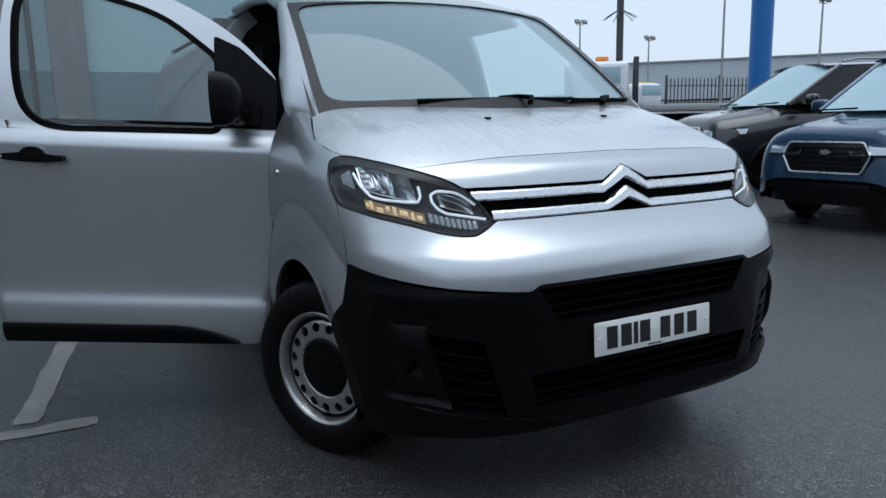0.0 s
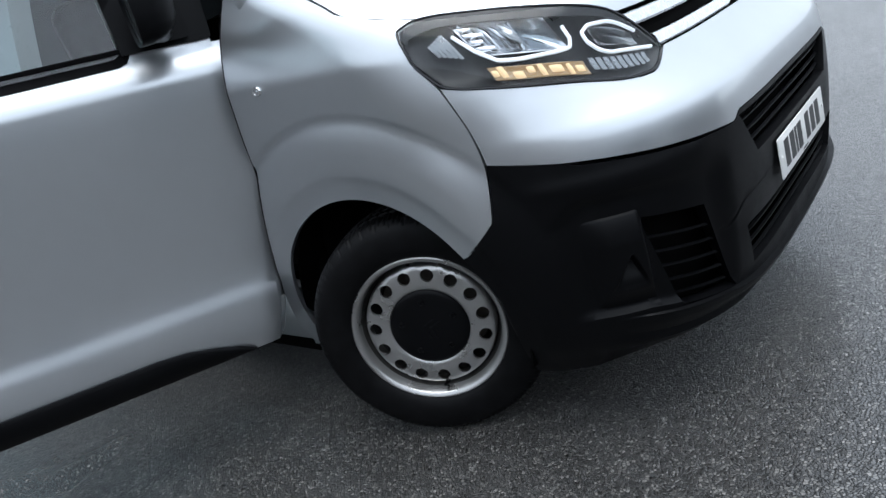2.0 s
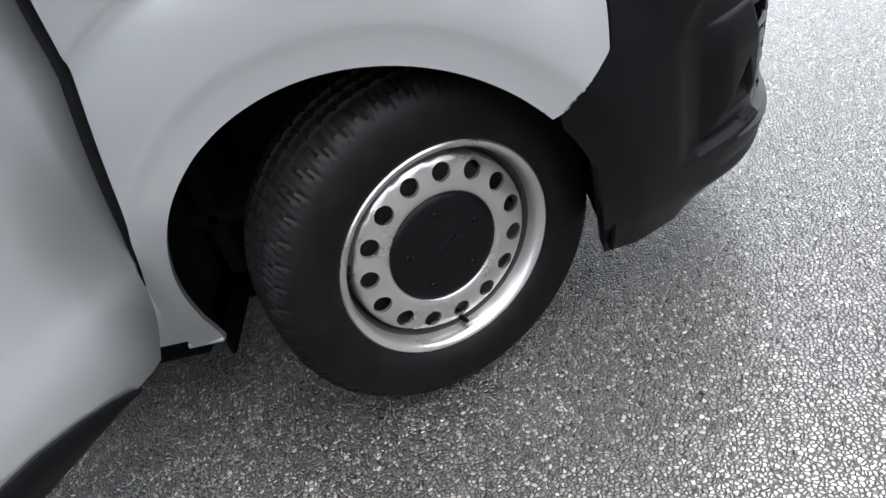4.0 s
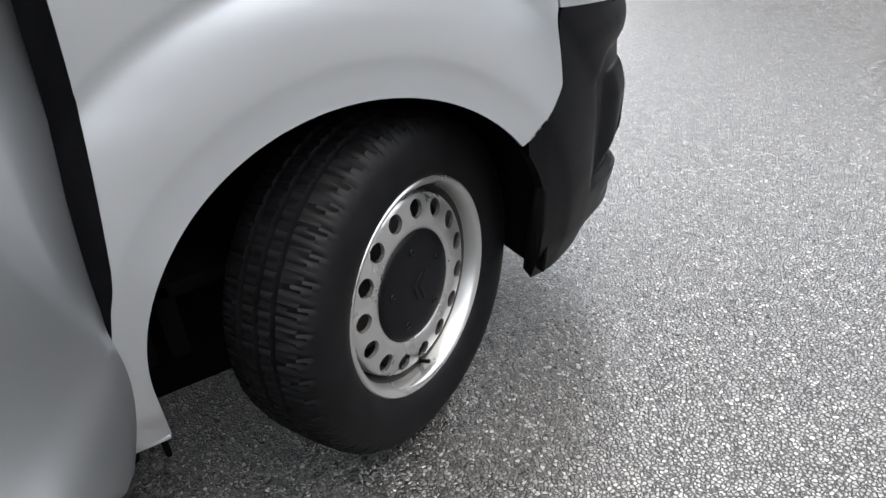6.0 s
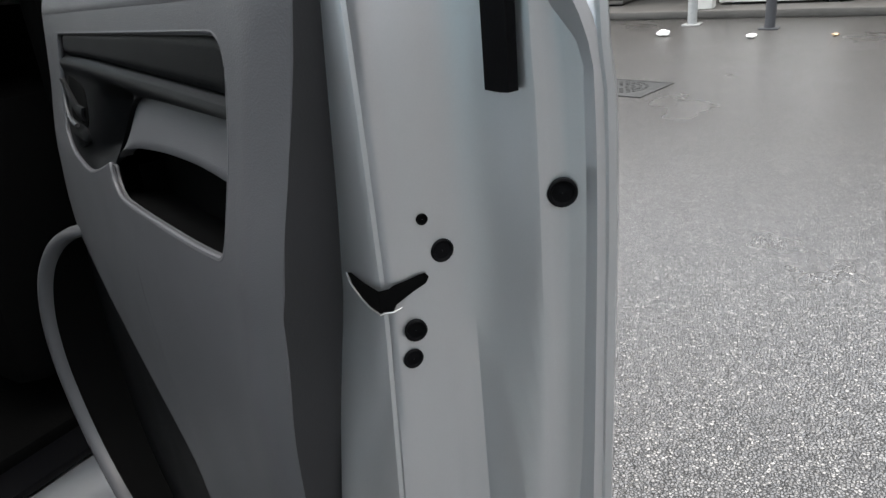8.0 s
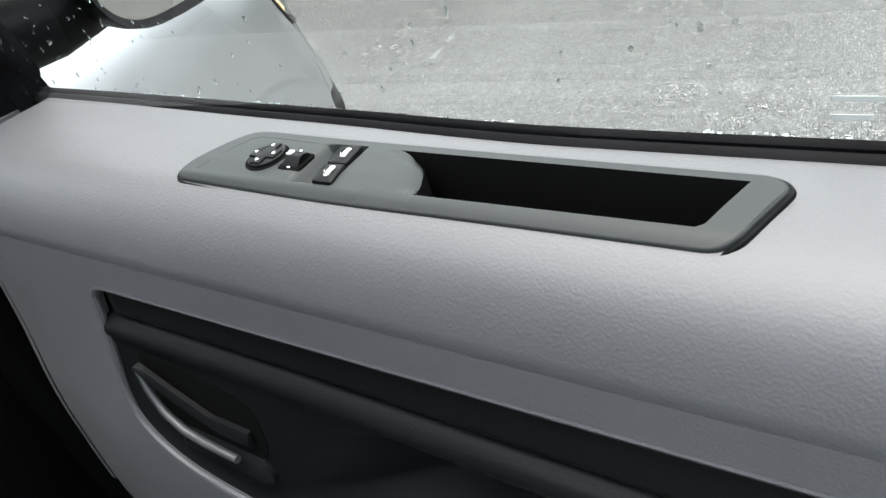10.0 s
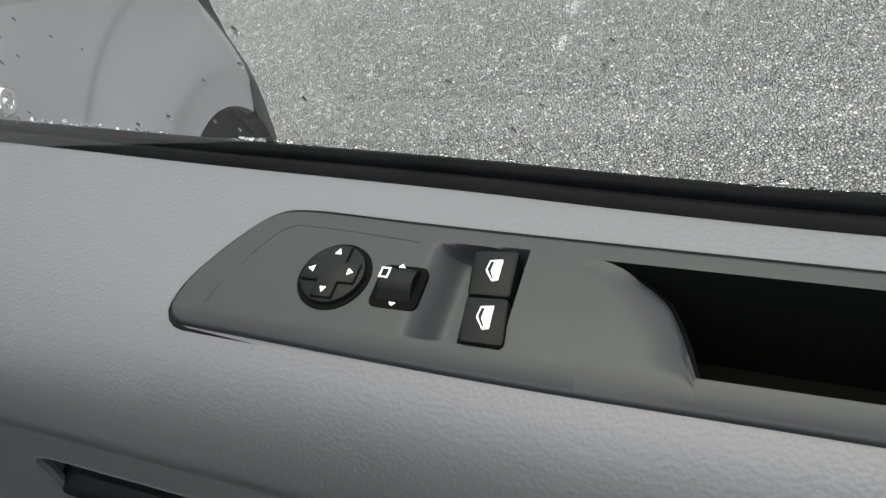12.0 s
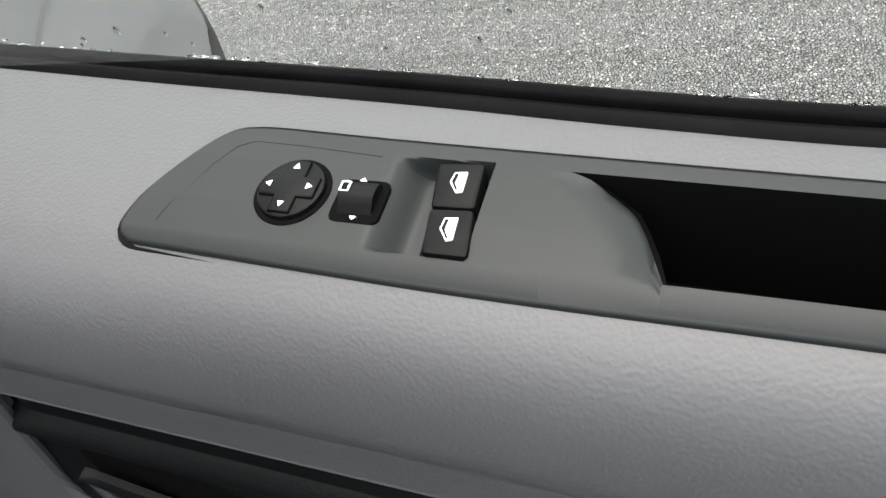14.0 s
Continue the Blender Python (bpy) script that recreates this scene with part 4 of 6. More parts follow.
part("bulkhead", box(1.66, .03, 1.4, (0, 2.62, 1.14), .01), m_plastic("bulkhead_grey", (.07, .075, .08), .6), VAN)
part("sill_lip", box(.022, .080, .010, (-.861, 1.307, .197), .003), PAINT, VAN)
part("undertray", box(1.08, .90, .06, (0, .82, .215), .012), SHADE_BLACK, VAN)
part("underbody", box(1.66, 3.5, .07, (0, 3.08, .165), .01), SHADE_BLACK, VAN)
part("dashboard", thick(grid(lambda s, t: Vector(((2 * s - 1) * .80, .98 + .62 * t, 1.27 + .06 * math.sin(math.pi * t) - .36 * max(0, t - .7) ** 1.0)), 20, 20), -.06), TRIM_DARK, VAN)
part("dash_lower", box(1.56, .30, .55, (0, 1.40, .80), .05), SHADE_BLACK, VAN)
part("inner_pillar", box(.06, .10, .95, (-.79, 1.29, .78), .02), SHADE_BLACK, VAN)
part("firewall", box(1.6, .04, .9, (0, 1.20, .75), .01), SHADE_BLACK, VAN)
for sx, w in ((-.47, .50), (.40, .86)):
    part("seat_base", box(w, .50, .30, (sx, 2.05, .72), .07, segments=3), TRIM_DARK, VAN)
    part("seat_back", box(w, .16, .66, (0, 0, 0), .06, None, Matrix.Translation((sx, 2.38, 1.16)) @ Matrix.Rotation(radians(-10), 4, "X"), 3), TRIM_DARK, VAN)
    part("headrest", box(.26, .10, .20, (sx, 2.47, 1.60), .045, segments=3), TRIM_DARK, VAN)
ring = [Vector((-.45 + .185 * math.cos(a), 1.62 + .06 * math.sin(a), 1.20 + .17 * math.sin(a))) for a in [2 * math.pi * k / 40 for k in range(40)]]
part("steering_wheel", tube(ring, .016, 10, None, True), TRIM_DARK, VAN)

# ---------------------------------------------------------------- open driver's door
# door frame: d along the door from its hinge edge, n inwards (towards the seat side), z up
HINGE = Vector((-.969, 1.389, 0))
DD, DN = Vector((-.9135, .4067, 0)), Vector((.4067, .9135, 0))


def dp(d, n, z):
    return HINGE + DD * d + DN * n + Vector((0, 0, z))


DOOR = sub_thing("driver_door", HINGE + Vector((0, 0, .27)), VAN, "silver driver's door swung wide open, grey trim inside")
TILT = .062


def dl(d, n, z):
    """Door place: the whole door rises a little towards its free edge."""
    return dp(d, n, z + TILT * d)


def di(d, n, z):
    """The same for the inner parts, which sit a little nearer the free edge."""
    return Vector((-1.05935 - .88051 * d + .40039 * n, 1.41861 + .38081 * d + .87590 * n, .0648 + .9571 * z + .0453 * d))


def door_part(name, bm, mat, label="", angle=40):
    bmesh.ops.recalc_face_normals(bm, faces=bm.faces)
    return part(name, bm, mat, DOOR, label, angle)


def d_prism(outline, n0, n1, bevel=0.0, follow=None, at=dl):
    """A plate in the door's plane: outline in (d, z), from n0 to n1."""
    bm = prism(outline, n1 - n0, Matrix(), None, bevel)
    for v in bm.verts:
        d, z, n = v.co
        v.co = at(d, n0 + n + (follow(z) if follow else 0), z)
    return bm


OUTER = smooth_table([(.25, -.06), (.30, -.082), (.37, -.097), (.42, -.1005), (.45, -.0985), (.52, -.085), (.58, -.081), (.75, -.085), (.95, -.092), (1.09, -.095), (1.130, -.0945), (1.148, -.0905), (1.175, -.0770), (1.207, -.0610), (1.24, -.0575),
                      (1.40, -.034), (1.60, .022), (1.80, .09), (1.9, .12)])
FRONT_EDGE = smooth_table([(.25, -.015), (.32, -.035), (.39, -.059), (.505, -.082), (.56, -.102), (.65, -.113), (.74, -.119), (.82, -.129), (.89, -.142), (.96, -.151), (1.1, -.160), (1.25, -.165)])
EDGE_ROLL = smooth_table([(.25, .075), (.39, .069), (.50, .032), (.56, .016), (.65, 0), (.74, -.007), (.82, -.012), (.96, -.016), (1.25, -.016)])
REAR_EDGE = smooth_table([(.25, 1.04), (.40, 1.056), (.60, 1.057), (1.04, 1.054), (1.25, 1.044), (1.5, .985), (1.8, .93)])


def door_skin(s, t):
    z = .297 + (1.210 - .297) * t
    a, b = FRONT_EDGE(z), REAR_EDGE(z)
    d = a + (b - a) * s ** .9
    return dl(d, OUTER(z) + EDGE_ROLL(z) * max(0, 1 - (d - a) / .05) ** 2 + .006 * s ** 8, z)


door_part("door_skin", thick(grid(door_skin, 44, 70), .008, DN), PAINT, "silver outer skin of the door")


def strip_body(s, t):
    """Black strip along the foot, its leading end swept down."""
    d = .085 + .965 * s
    hi = float(np.interp(d, [.085, .13, .20, .28, .36, 1.1], [.302, .326, .352, .372, .379, .380]))
    z = .296 + (hi - .296) * t
    return dl(d, OUTER(z) - .003 - .013 * math.sin(math.pi * min(1, t * .92 + .04)) ** .5, z)


door_part("rubbing_strip", thick(grid(strip_body, 60, 10), .016, DN), BLACK_PLASTIC, "black plastic strip along the door's foot")

# shut face at the free edge: outer hem, plug land, ridge, latch land, side wall by the trim
FACE = [(-.079, .996), (-.0775, 1.001), (-.074, 1.003), (-.070, 1.001), (-.067, .9945), (-.064, .9915), (-.061, .9885), (-.058, .9835), (-.055, .9805), (-.048, .9780), (-.0425, .9755), (-.0400, .9715), (-.0375, .9600),
        (-.0335, .9500), (-.0300, .9435), (-.0270, .9395), (-.0220, .9345), (-.0130, .9305), (-.005, .9285), (.006, .9275), (.016, .9225), (.026, .9212), (.031, .9225), (.0345, .9255), (.0370, .9245), (.0385, .9200), (.0395, .9100), (.0405, .8900), (.0420, .8780)]


def face_d(n, z):
    """d of the shut face at n and z."""
    # the ridge beside the latch land sweeps inwards below the latch
    sweep = .016 * min(1.4, max(0, (1.0 - z) / .11)) ** 1.3
    d = float(np.interp(n, [p[0] + sweep * max(0, 1 - abs(p[0] + .034) / .012) for p in FACE], [p[1] for p in FACE]))
    k = min(1, max(0, (-.03 - n) / .05))
    return d + (REAR_EDGE(z) - 1.054) * (.4 + .6 * k)


def shut_face(s, t):
    n, d = FACE[int(round(s * (len(FACE) - 1)))]
    z = .285 + (1.45 - .285) * t
    k = min(1, max(0, (-.03 - n) / .05))
    lean = max(0, OUTER(z) - OUTER(1.235))
    if z > 1.226:
        n = min(n, -.024)
    # below the latch the side wall flares out towards the trim
    low = min(1.4, max(0, 1.0 - z) / .25)
    flare = low * float(np.interp(d, [.880, .890, .910, .920, .926], [.036, .028, .018, .014, .012])) if n > .03 else low * .012 * max(0, (n - .006) / .025)
    return di(face_d(n, z), n + flare + (min(OUTER(z), OUTER(1.15)) + .094) * k + lean, z)


door_part("door_frame_edge", thick(grid(shut_face, len(FACE) - 1, 50), -.003, DD), PAINT, "painted shut face with latch and plugs", 30)


def disc_on_face(n, z, r, name, mat, lift=.0012, deep=.004):
    """A rubber plug pressed into the shut face: raised ring, hollow middle."""
    p = di(face_d(n, z), n, z)
    u = (di(face_d(n + .004, z), n + .004, z) - di(face_d(n - .004, z), n - .004, z)).normalized()
    w = Vector((0, 0, 1))
    nn = u.cross(w).normalized()
    if nn.dot(DD) < 0:
        nn = -nn
    m = Matrix((u, w, nn)).transposed().to_4x4()
    m.translation = p
    return door_part(name, lathe([(r, -.003), (r, lift), (r * .88, lift + .0006), (r * .76, lift + .0002), (r * .70, lift * .6), (r * .3, lift * .6), (.0002, lift * .8)], 28, m), mat)


disc_on_face(-.055, 1.067, .0082, "rubber_plug", SEAL, .0034)
# The screw hole is a near-black disc painting its shade.
disc_on_face(.006, 1.056, .0034, "screw_hole", SHADE_BLACK, .0006)
disc_on_face(-.005, 1.033, .0072, "rubber_plug", SEAL)
disc_on_face(.016, .984, .0070, "rubber_plug", SEAL, .0028)
disc_on_face(.0195, .964, .0064, "rubber_plug", SEAL)
# latch mouth: a slot that runs from the side wall round the corner and narrows; flat black sheets paint its shade
slot = [(.0385, 1.0215), (.034, 1.0205), (.028, 1.0190), (.020, 1.0192), (.012, 1.0212), (.008, 1.0222), (.0062, 1.0190), (.008, 1.0150), (.014, 1.0115), (.020, 1.0085), (.027, 1.0055), (.033, 1.0045), (.0385, 1.0060)]
wall = [(.9295, 1.0215), (.912, 1.0225), (.898, 1.0250), (.893, 1.0235), (.897, 1.0170), (.908, 1.0105), (.918, 1.0070), (.9295, 1.0060)]
bm = bmesh.new()
bm.faces.new([bm.verts.new(di(max(face_d(n, z), .9275 if n > .030 else 0) + .0016, n + (.003 if n > .038 else 0), z)) for n, z in slot])
bm.faces.new([bm.verts.new(di(d, .0412 + (.926 - d) * .02, z)) for d, z in wall])
door_part("latch_slot", bm, SHADE_BLACK, "latch mouth, its inner shade painted as a flat black sheet")
rim_pts = [di(d, .0418 + (.926 - d) * .02, z) for d, z in wall[3:]] + [di(.9292, n, z) for n, z in reversed(slot[10:])]
door_part("latch_lip", tube(rim_pts, .0006, 6), STEEL)
# black channel of the window run above the latch
door_part("window_run", thick(grid(lambda s, t: di((.970 if .1 < s < .9 else .964), -.0368 + .0098 * s, 1.127 + .25 * t), 6, 4), -.012, DD), SEAL)

# edge of the trim, between its face and the shut face, painted darker for shade
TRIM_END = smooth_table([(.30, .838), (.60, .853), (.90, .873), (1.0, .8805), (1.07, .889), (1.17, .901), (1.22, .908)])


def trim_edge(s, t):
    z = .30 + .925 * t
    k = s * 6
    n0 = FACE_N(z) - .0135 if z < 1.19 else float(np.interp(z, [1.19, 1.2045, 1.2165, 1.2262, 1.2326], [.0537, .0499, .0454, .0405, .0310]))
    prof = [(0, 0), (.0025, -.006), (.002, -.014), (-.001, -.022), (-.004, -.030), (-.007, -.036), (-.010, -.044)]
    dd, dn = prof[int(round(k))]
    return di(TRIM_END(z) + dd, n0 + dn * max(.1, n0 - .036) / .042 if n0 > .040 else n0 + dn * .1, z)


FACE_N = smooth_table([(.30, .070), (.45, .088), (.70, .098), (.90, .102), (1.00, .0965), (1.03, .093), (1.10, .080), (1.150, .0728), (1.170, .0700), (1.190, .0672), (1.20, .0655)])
door_part("trim_edge", thick(grid(trim_edge, 6, 40), -.003, DD), m_plastic("shaded_trim_edge", (.018, .0178, .019), .58, 700, .15, .2), "moulded edge of the grey trim, shade painted into its colour", 50)

# ---- window frame, sail panel, glass
open_win = round_poly([(.125, 1.218), (.125, 1.50), (.34, 1.665), (.64, 1.745), (.885, 1.765), (.915, 1.66), (.908, 1.40), (.885, 1.272), (.80, 1.207)], [.02, .03, .12, .15, .05, .1, .12, .1, .12], 5)
frame_out = round_poly([(-.112, 1.19), (-.135, 1.43), (.05, 1.62), (.33, 1.765), (.62, 1.835), (.92, 1.85), (.97, 1.72), (.985, 1.42), (.985, 1.19)], [.005, .05, .15, .2, .2, .08, .1, .1, .005], 5)


def ring_loft(inner, outer, n_in, n_out, rings=4, count=140, fn=None):
    """Sheet between two closed outlines in (d, z), matched by angle round the inner one's middle."""
    c = Vector((sum(p[0] for p in inner) / len(inner), sum(p[1] for p in inner) / len(inner)))

    def resample(poly):
        pts = [Vector(p) for p in poly]
        out = []
        for k in range(count):
            a = 2 * math.pi * k / count
            dr = Vector((math.cos(a), math.sin(a)))
            best = None
            for i in range(len(pts)):
                p, q = pts[i - 1], pts[i]
                e = q - p
                den = dr.x * e.y - dr.y * e.x
                if abs(den) < 1e-12:
                    continue
                w = p - c
                t = (w.x * e.y - w.y * e.x) / den
                s = (w.x * dr.y - w.y * dr.x) / den
                if t > 0 and -1e-6 <= s <= 1 + 1e-6 and (best is None or t < best):
                    best = t
            out.append(c + dr * (best or .01))
        return out
    A, B = resample(inner), resample(outer)
    bm = bmesh.new()
    vs = [[bm.verts.new(fn(*(A[k].lerp(B[k], j / rings)))) for j in range(rings + 1)] for k in range(count)]
    for k in range(count):
        a, b = vs[k], vs[(k + 1) % count]
        for j in range(rings):
            bm.faces.new((a[j], b[j], b[j + 1], a[j + 1]))
    return bm


def bigger(poly, k):
    """Grows an outline by k metres (shrinks below 0)."""
    pts = [Vector(p) for p in poly]
    area = sum(pts[i - 1].x * pts[i].y - pts[i].x * pts[i - 1].y for i in range(len(pts)))
    sg = 1 if area > 0 else -1
    out = []
    for i in range(len(pts)):
        e = (pts[(i + 1) % len(pts)] - pts[i - 1])
        if e.length < 1e-9:
            e = Vector((1, 0))
        e.normalize()
        out.append((pts[i].x + sg * e.y * k, pts[i].y - sg * e.x * k))
    return out


def cut_low(bm, k):
    """Takes away the stretch of a window ring that would lie under the ledge."""
    bmesh.ops.bisect_plane(bm, geom=bm.verts[:] + bm.edges[:] + bm.faces[:], plane_co=HINGE * Vector((1, 1, 0)) + Vector((0, 0, k)), plane_no=Vector((0, 0, 1)) - .0472 * DD, clear_inner=True)
    return bm


door_part("window_frame", thick(ring_loft(bigger(open_win, .022), frame_out, 0, 0, 6, 180, lambda d, z: dl(d, OUTER(z), z)), .03, DN), PAINT)
door_part("window_rubber", thick(ring_loft(open_win, bigger(open_win, .024), 0, 0, 3, 180, lambda d, z: dl(d, OUTER(z) - .002, z)), .022, DN), SEAL, "black rubber round the window")
door_part("inner_window_trim", thick(cut_low(ring_loft(bigger(open_win, .004), bigger(open_win, .05), 0, 0, 6, 180, lambda d, z: dl(d, OUTER(z) + .021, z)), 1.238), .008, DN), TRIM_DARK)
door_part("inner_frame_trim", thick(cut_low(ring_loft(bigger(open_win, .018), frame_out, 0, 0, 6, 180, lambda d, z: dl(d, OUTER(z) + .0335, z)), 1.234), .003, DN), TRIM_DARK, "charcoal lining of the window frame")


def pane_n(z):
    return OUTER(z) + .010 + .003 * math.exp(-max(0, z - 1.22) / .12)


glass = ring_loft([(.5 + .004 * math.cos(2 * math.pi * k / 12), 1.5 + .004 * math.sin(2 * math.pi * k / 12)) for k in range(12)], bigger(open_win, .008), 0, 0, 10, 120, lambda d, z: dl(d, pane_n(z), z))
pane = door_part("window_glass", glass, GLASS, "door window spotted with rain")
pane.visible_shadow = False
sail = round_poly([(-.118, 1.222), (-.135, 1.42), (.02, 1.555), (.125, 1.60), (.125, 1.222)], [.01, .03, .02, .02, .005], 3)
door_part("mirror_sail", d_prism(sail, -.012, .07, .004, OUTER), BLACK_PLASTIC, "black corner panel that carries the mirror")
# inner belt seal: two black lips along the foot of the glass
SEAL_N = smooth_table([(.0, -.046), (.17, -.037), (.30, -.0285), (.40, -.0225), (.46, -.0180), (.52, -.0150), (.70, -.0140), (.90, -.0140)])
for off, w, up in ((0.0, .0062, .0006), (-.0066, .0050, .0022)):
    prof = [(0, -.012), (0, -.0012), (-.2, .0), (-.5, .0008), (-.8, .0), (-1, -.0012), (-1, -.012)]
    door_part("belt_seal", grid(lambda s, t: di(.03 + .845 * s, SEAL_N(.03 + .845 * s) + off + w * prof[int(round(t * 6))][0], 1.2338 + up + prof[int(round(t * 6))][1]), 60, 6), SEAL, "black rubber lip at the foot of the window")
# rain standing along the outer lip of the glass
random.seed(4)
bm = bmesh.new()
for k in range(120):
    d = random.uniform(.18, .62)
    z = 1.2352 + random.uniform(-.0005, .0012)
    c = di(d, SEAL_N(d) - .0095 - random.uniform(0, .003), z)
    r = random.uniform(.0004, .0010)
    bmesh.ops.create_icosphere(bm, subdivisions=1, radius=r, matrix=Matrix.Translation(c) @ Matrix.Rotation(math.atan2(DD.y, DD.x), 4, "Z") @ Matrix.Diagonal((random.uniform(1, 2.6), .8, .7, 1)))
WATER = Mat("rain_water", (.75, .8, .8), .05).set(Transmission_Weight=1.0, IOR=1.33, Specular_IOR_Level=.3).m
tagged(door_part("standing_rain", bm, WATER, "row of raindrops along the seal"), "", "", "", "stuff")
bm = bmesh.new()
for k in range(420):
    d = random.uniform(.13, .86) if k > 200 else random.uniform(.13, .36)
    z = 1.245 + (random.random() ** 1.3) * .40
    c = dl(d, pane_n(z) - .0004, z)
    if z > 1.56 + .28 * (d - .2):
        continue
    r = random.choice((.0005, .0006, .0008, .0011))
    bmesh.ops.create_icosphere(bm, subdivisions=1, radius=r, matrix=Matrix.Translation(c) @ Matrix.Rotation(math.atan2(DD.y, DD.x), 4, "Z") @ Matrix.Diagonal((1, .45, random.uniform(1, 2.2), 1)))
tagged(door_part("rain_beading", bm, WATER, "fine raindrops on the glass"), "", "", "", "stuff")
# small print on the glass, too small to read
for d, z, w, h in ((.692, 1.2445, .020, .0022), (.688, 1.2375, .012, .0022), (.706, 1.2425, .010, .0022), (.710, 1.2365, .014, .0020), (.730, 1.2450, .034, .0016), (.732, 1.2370, .030, .0020), (.747, 1.2390, .006, .009)):
    bm = bmesh.new()
    bm.faces.new([bm.verts.new(dl(d + a, pane_n(z + b) + .0008, z + b)) for a, b in ((-w / 2, 0), (w / 2, 0), (w / 2, h), (-w / 2, h))])
    door_part("glass_mark", thick(bm, .0002, DN), m_plastic("etched_mark", (.35, .36, .35), .8, 300, 0))

# ---- mirror
MIRROR_C = (.035, -.235, 1.335)


def mirror_body():
    bm = bmesh.new()
    nu, nv = 40, 14
    rings = []
    for j in range(nv + 1):
        t = j / nv
        # t runs from the glass edge (towards the seat) to the blunt nose
        k = (1 - t ** 2.6) ** .5 if t < 1 else 0
        ring = []
        for i in range(nu):
            a = 2 * math.pi * i / nu
            ca, sa = math.cos(a), math.sin(a)
            pn = math.copysign(abs(ca) ** .62, ca) * .085 * max(k, .02)
            pz = math.copysign(abs(sa) ** .62, sa) * .105 * max(k, .02)
            ring.append(bm.verts.new(dl(MIRROR_C[0] + .055 - .115 * t, MIRROR_C[1] + pn, MIRROR_C[2] + pz)))
        rings.append(ring)
    for j in range(nv):
        for i in range(nu):
            bm.faces.new((rings[j][i], rings[j][(i + 1) % nu], rings[j + 1][(i + 1) % nu], rings[j + 1][i]))
    bm.faces.new(rings[-1])
    # rim turned in round the glass
    rim = [bm.verts.new(v.co.lerp(dl(MIRROR_C[0] + .055, MIRROR_C[1], MIRROR_C[2]), .07) - DD * .006) for v in rings[0]]
    for i in range(nu):
        bm.faces.new((rings[0][(i + 1) % nu], rings[0][i], rim[i], rim[(i + 1) % nu]))
    return bm


door_part("mirror_housing", mirror_body(), BLACK_PLASTIC, "grained black plastic door mirror")
gl = [(math.copysign(abs(math.cos(a)) ** .62, math.cos(a)) * .080, math.copysign(abs(math.sin(a)) ** .62, math.sin(a)) * .099) for a in [2 * math.pi * k / 40 for k in range(40)]]
bm = bmesh.new()
bm.faces.new([bm.verts.new(dl(MIRROR_C[0] + .048, MIRROR_C[1] + p, MIRROR_C[2] + q)) for p, q in gl])
door_part("mirror_glass", thick(bm, -.004, DD), m_metal("mirror_silver", (.85, .87, .87), .03, 0.0))
arm = [dl(.02, -.05, 1.285), dl(.018, -.09, 1.272), dl(.02, -.14, 1.268), dl(.03, -.19, 1.275)]
door_part("mirror_arm", tube(arm, [.045, .038, .036, .034], 16), BLACK_PLASTIC)
door_part("mirror_foot", d_prism(round_poly([(-.06, 1.235), (-.06, 1.33), (.06, 1.33), (.075, 1.235)], .02), -.035, .0, .01, OUTER), BLACK_PLASTIC)

# ---- outer handle
hb = round_poly([(.725, 1.062), (.725, 1.082), (.80, 1.094), (.90, 1.094), (.975, 1.086), (.975, 1.066), (.90, 1.058), (.80, 1.056)], .012)
door_part("outer_handle", d_prism(hb, -.040, -.022, .007, OUTER), BLACK_PLASTIC, "black pull handle")
for d in (.745, .955):
    door_part("handle_mount", d_prism(round_poly([(d - .018, 1.064), (d - .018, 1.086), (d + .018, 1.086), (d + .018, 1.064)], .006), -.026, .004, 0, OUTER), BLACK_PLASTIC)
cup = [(.848 + .054 * math.cos(a), 1.075 + .046 * math.sin(a)) for a in [2 * math.pi * k / 28 for k in range(28)]]
door_part("handle_cup", d_prism(cup, -.004, .004, .0015, OUTER), PAINT)
door_part("handle_guard", d_prism([(.848 + .050 * math.cos(a), 1.084 + .034 * math.sin(a)) for a in [math.pi * k / 20 for k in range(21)]], -.024, -.003, .007, OUTER), BLACK_PLASTIC)
bm = lathe([(.007, 0), (.007, .002), (.005, .003), (.0003, .003)], 16, Matrix.Translation(dl(.962, OUTER(1.076) - .041, 1.076)) @ Matrix((DD, Vector((0, 0, 1)), -DN)).transposed().to_4x4())
door_part("key_lock", bm, SATIN)

# ---- inner trim
hole = round_poly([(.226, 1.167), (.836, 1.1715), (.832, 1.10), (.8195, 1.026), (.74, 1.0185), (.58, 1.0115), (.507, 1.0105), (.481, 1.026), (.474, 1.041), (.40, 1.021), (.345, 1.013), (.25, 1.023), (.205, 1.056)],
                  [.016, .03, .05, .016, .1, .1, .02, .012, .006, .05, .03, .06, .03], 6)


def trim_n(d, z):
    """Face of the trim: turns back towards the hinge and rounds off at the free edge."""
    end = TRIM_END(z)
    return FACE_N(z) - .016 * max(0, (.16 - d) / .13) ** 2 - .0135 * max(0, (d - end + .040) / .040) ** 2.2


SEAM = 1.190
right = [(TRIM_END(z), z) for z in (SEAM, 1.10, 1.00, .90, .80, .70, .60, .50, .40, .36)]
outline = [(.060, SEAM)] + right + round_poly([(.62, .36), (.56, .70), (.36, .772), (.20, .846), (.085, .925)], [.03, .05, .1, .1, .02], 5)
trim = ring_loft(hole, outline, 0, 0, 24, 300, lambda d, z: di(d, trim_n(d, z), z))
door_part("trim_panel", thick(trim, -.008, DN), TRIM_GREY, "grey moulded door trim", 50)
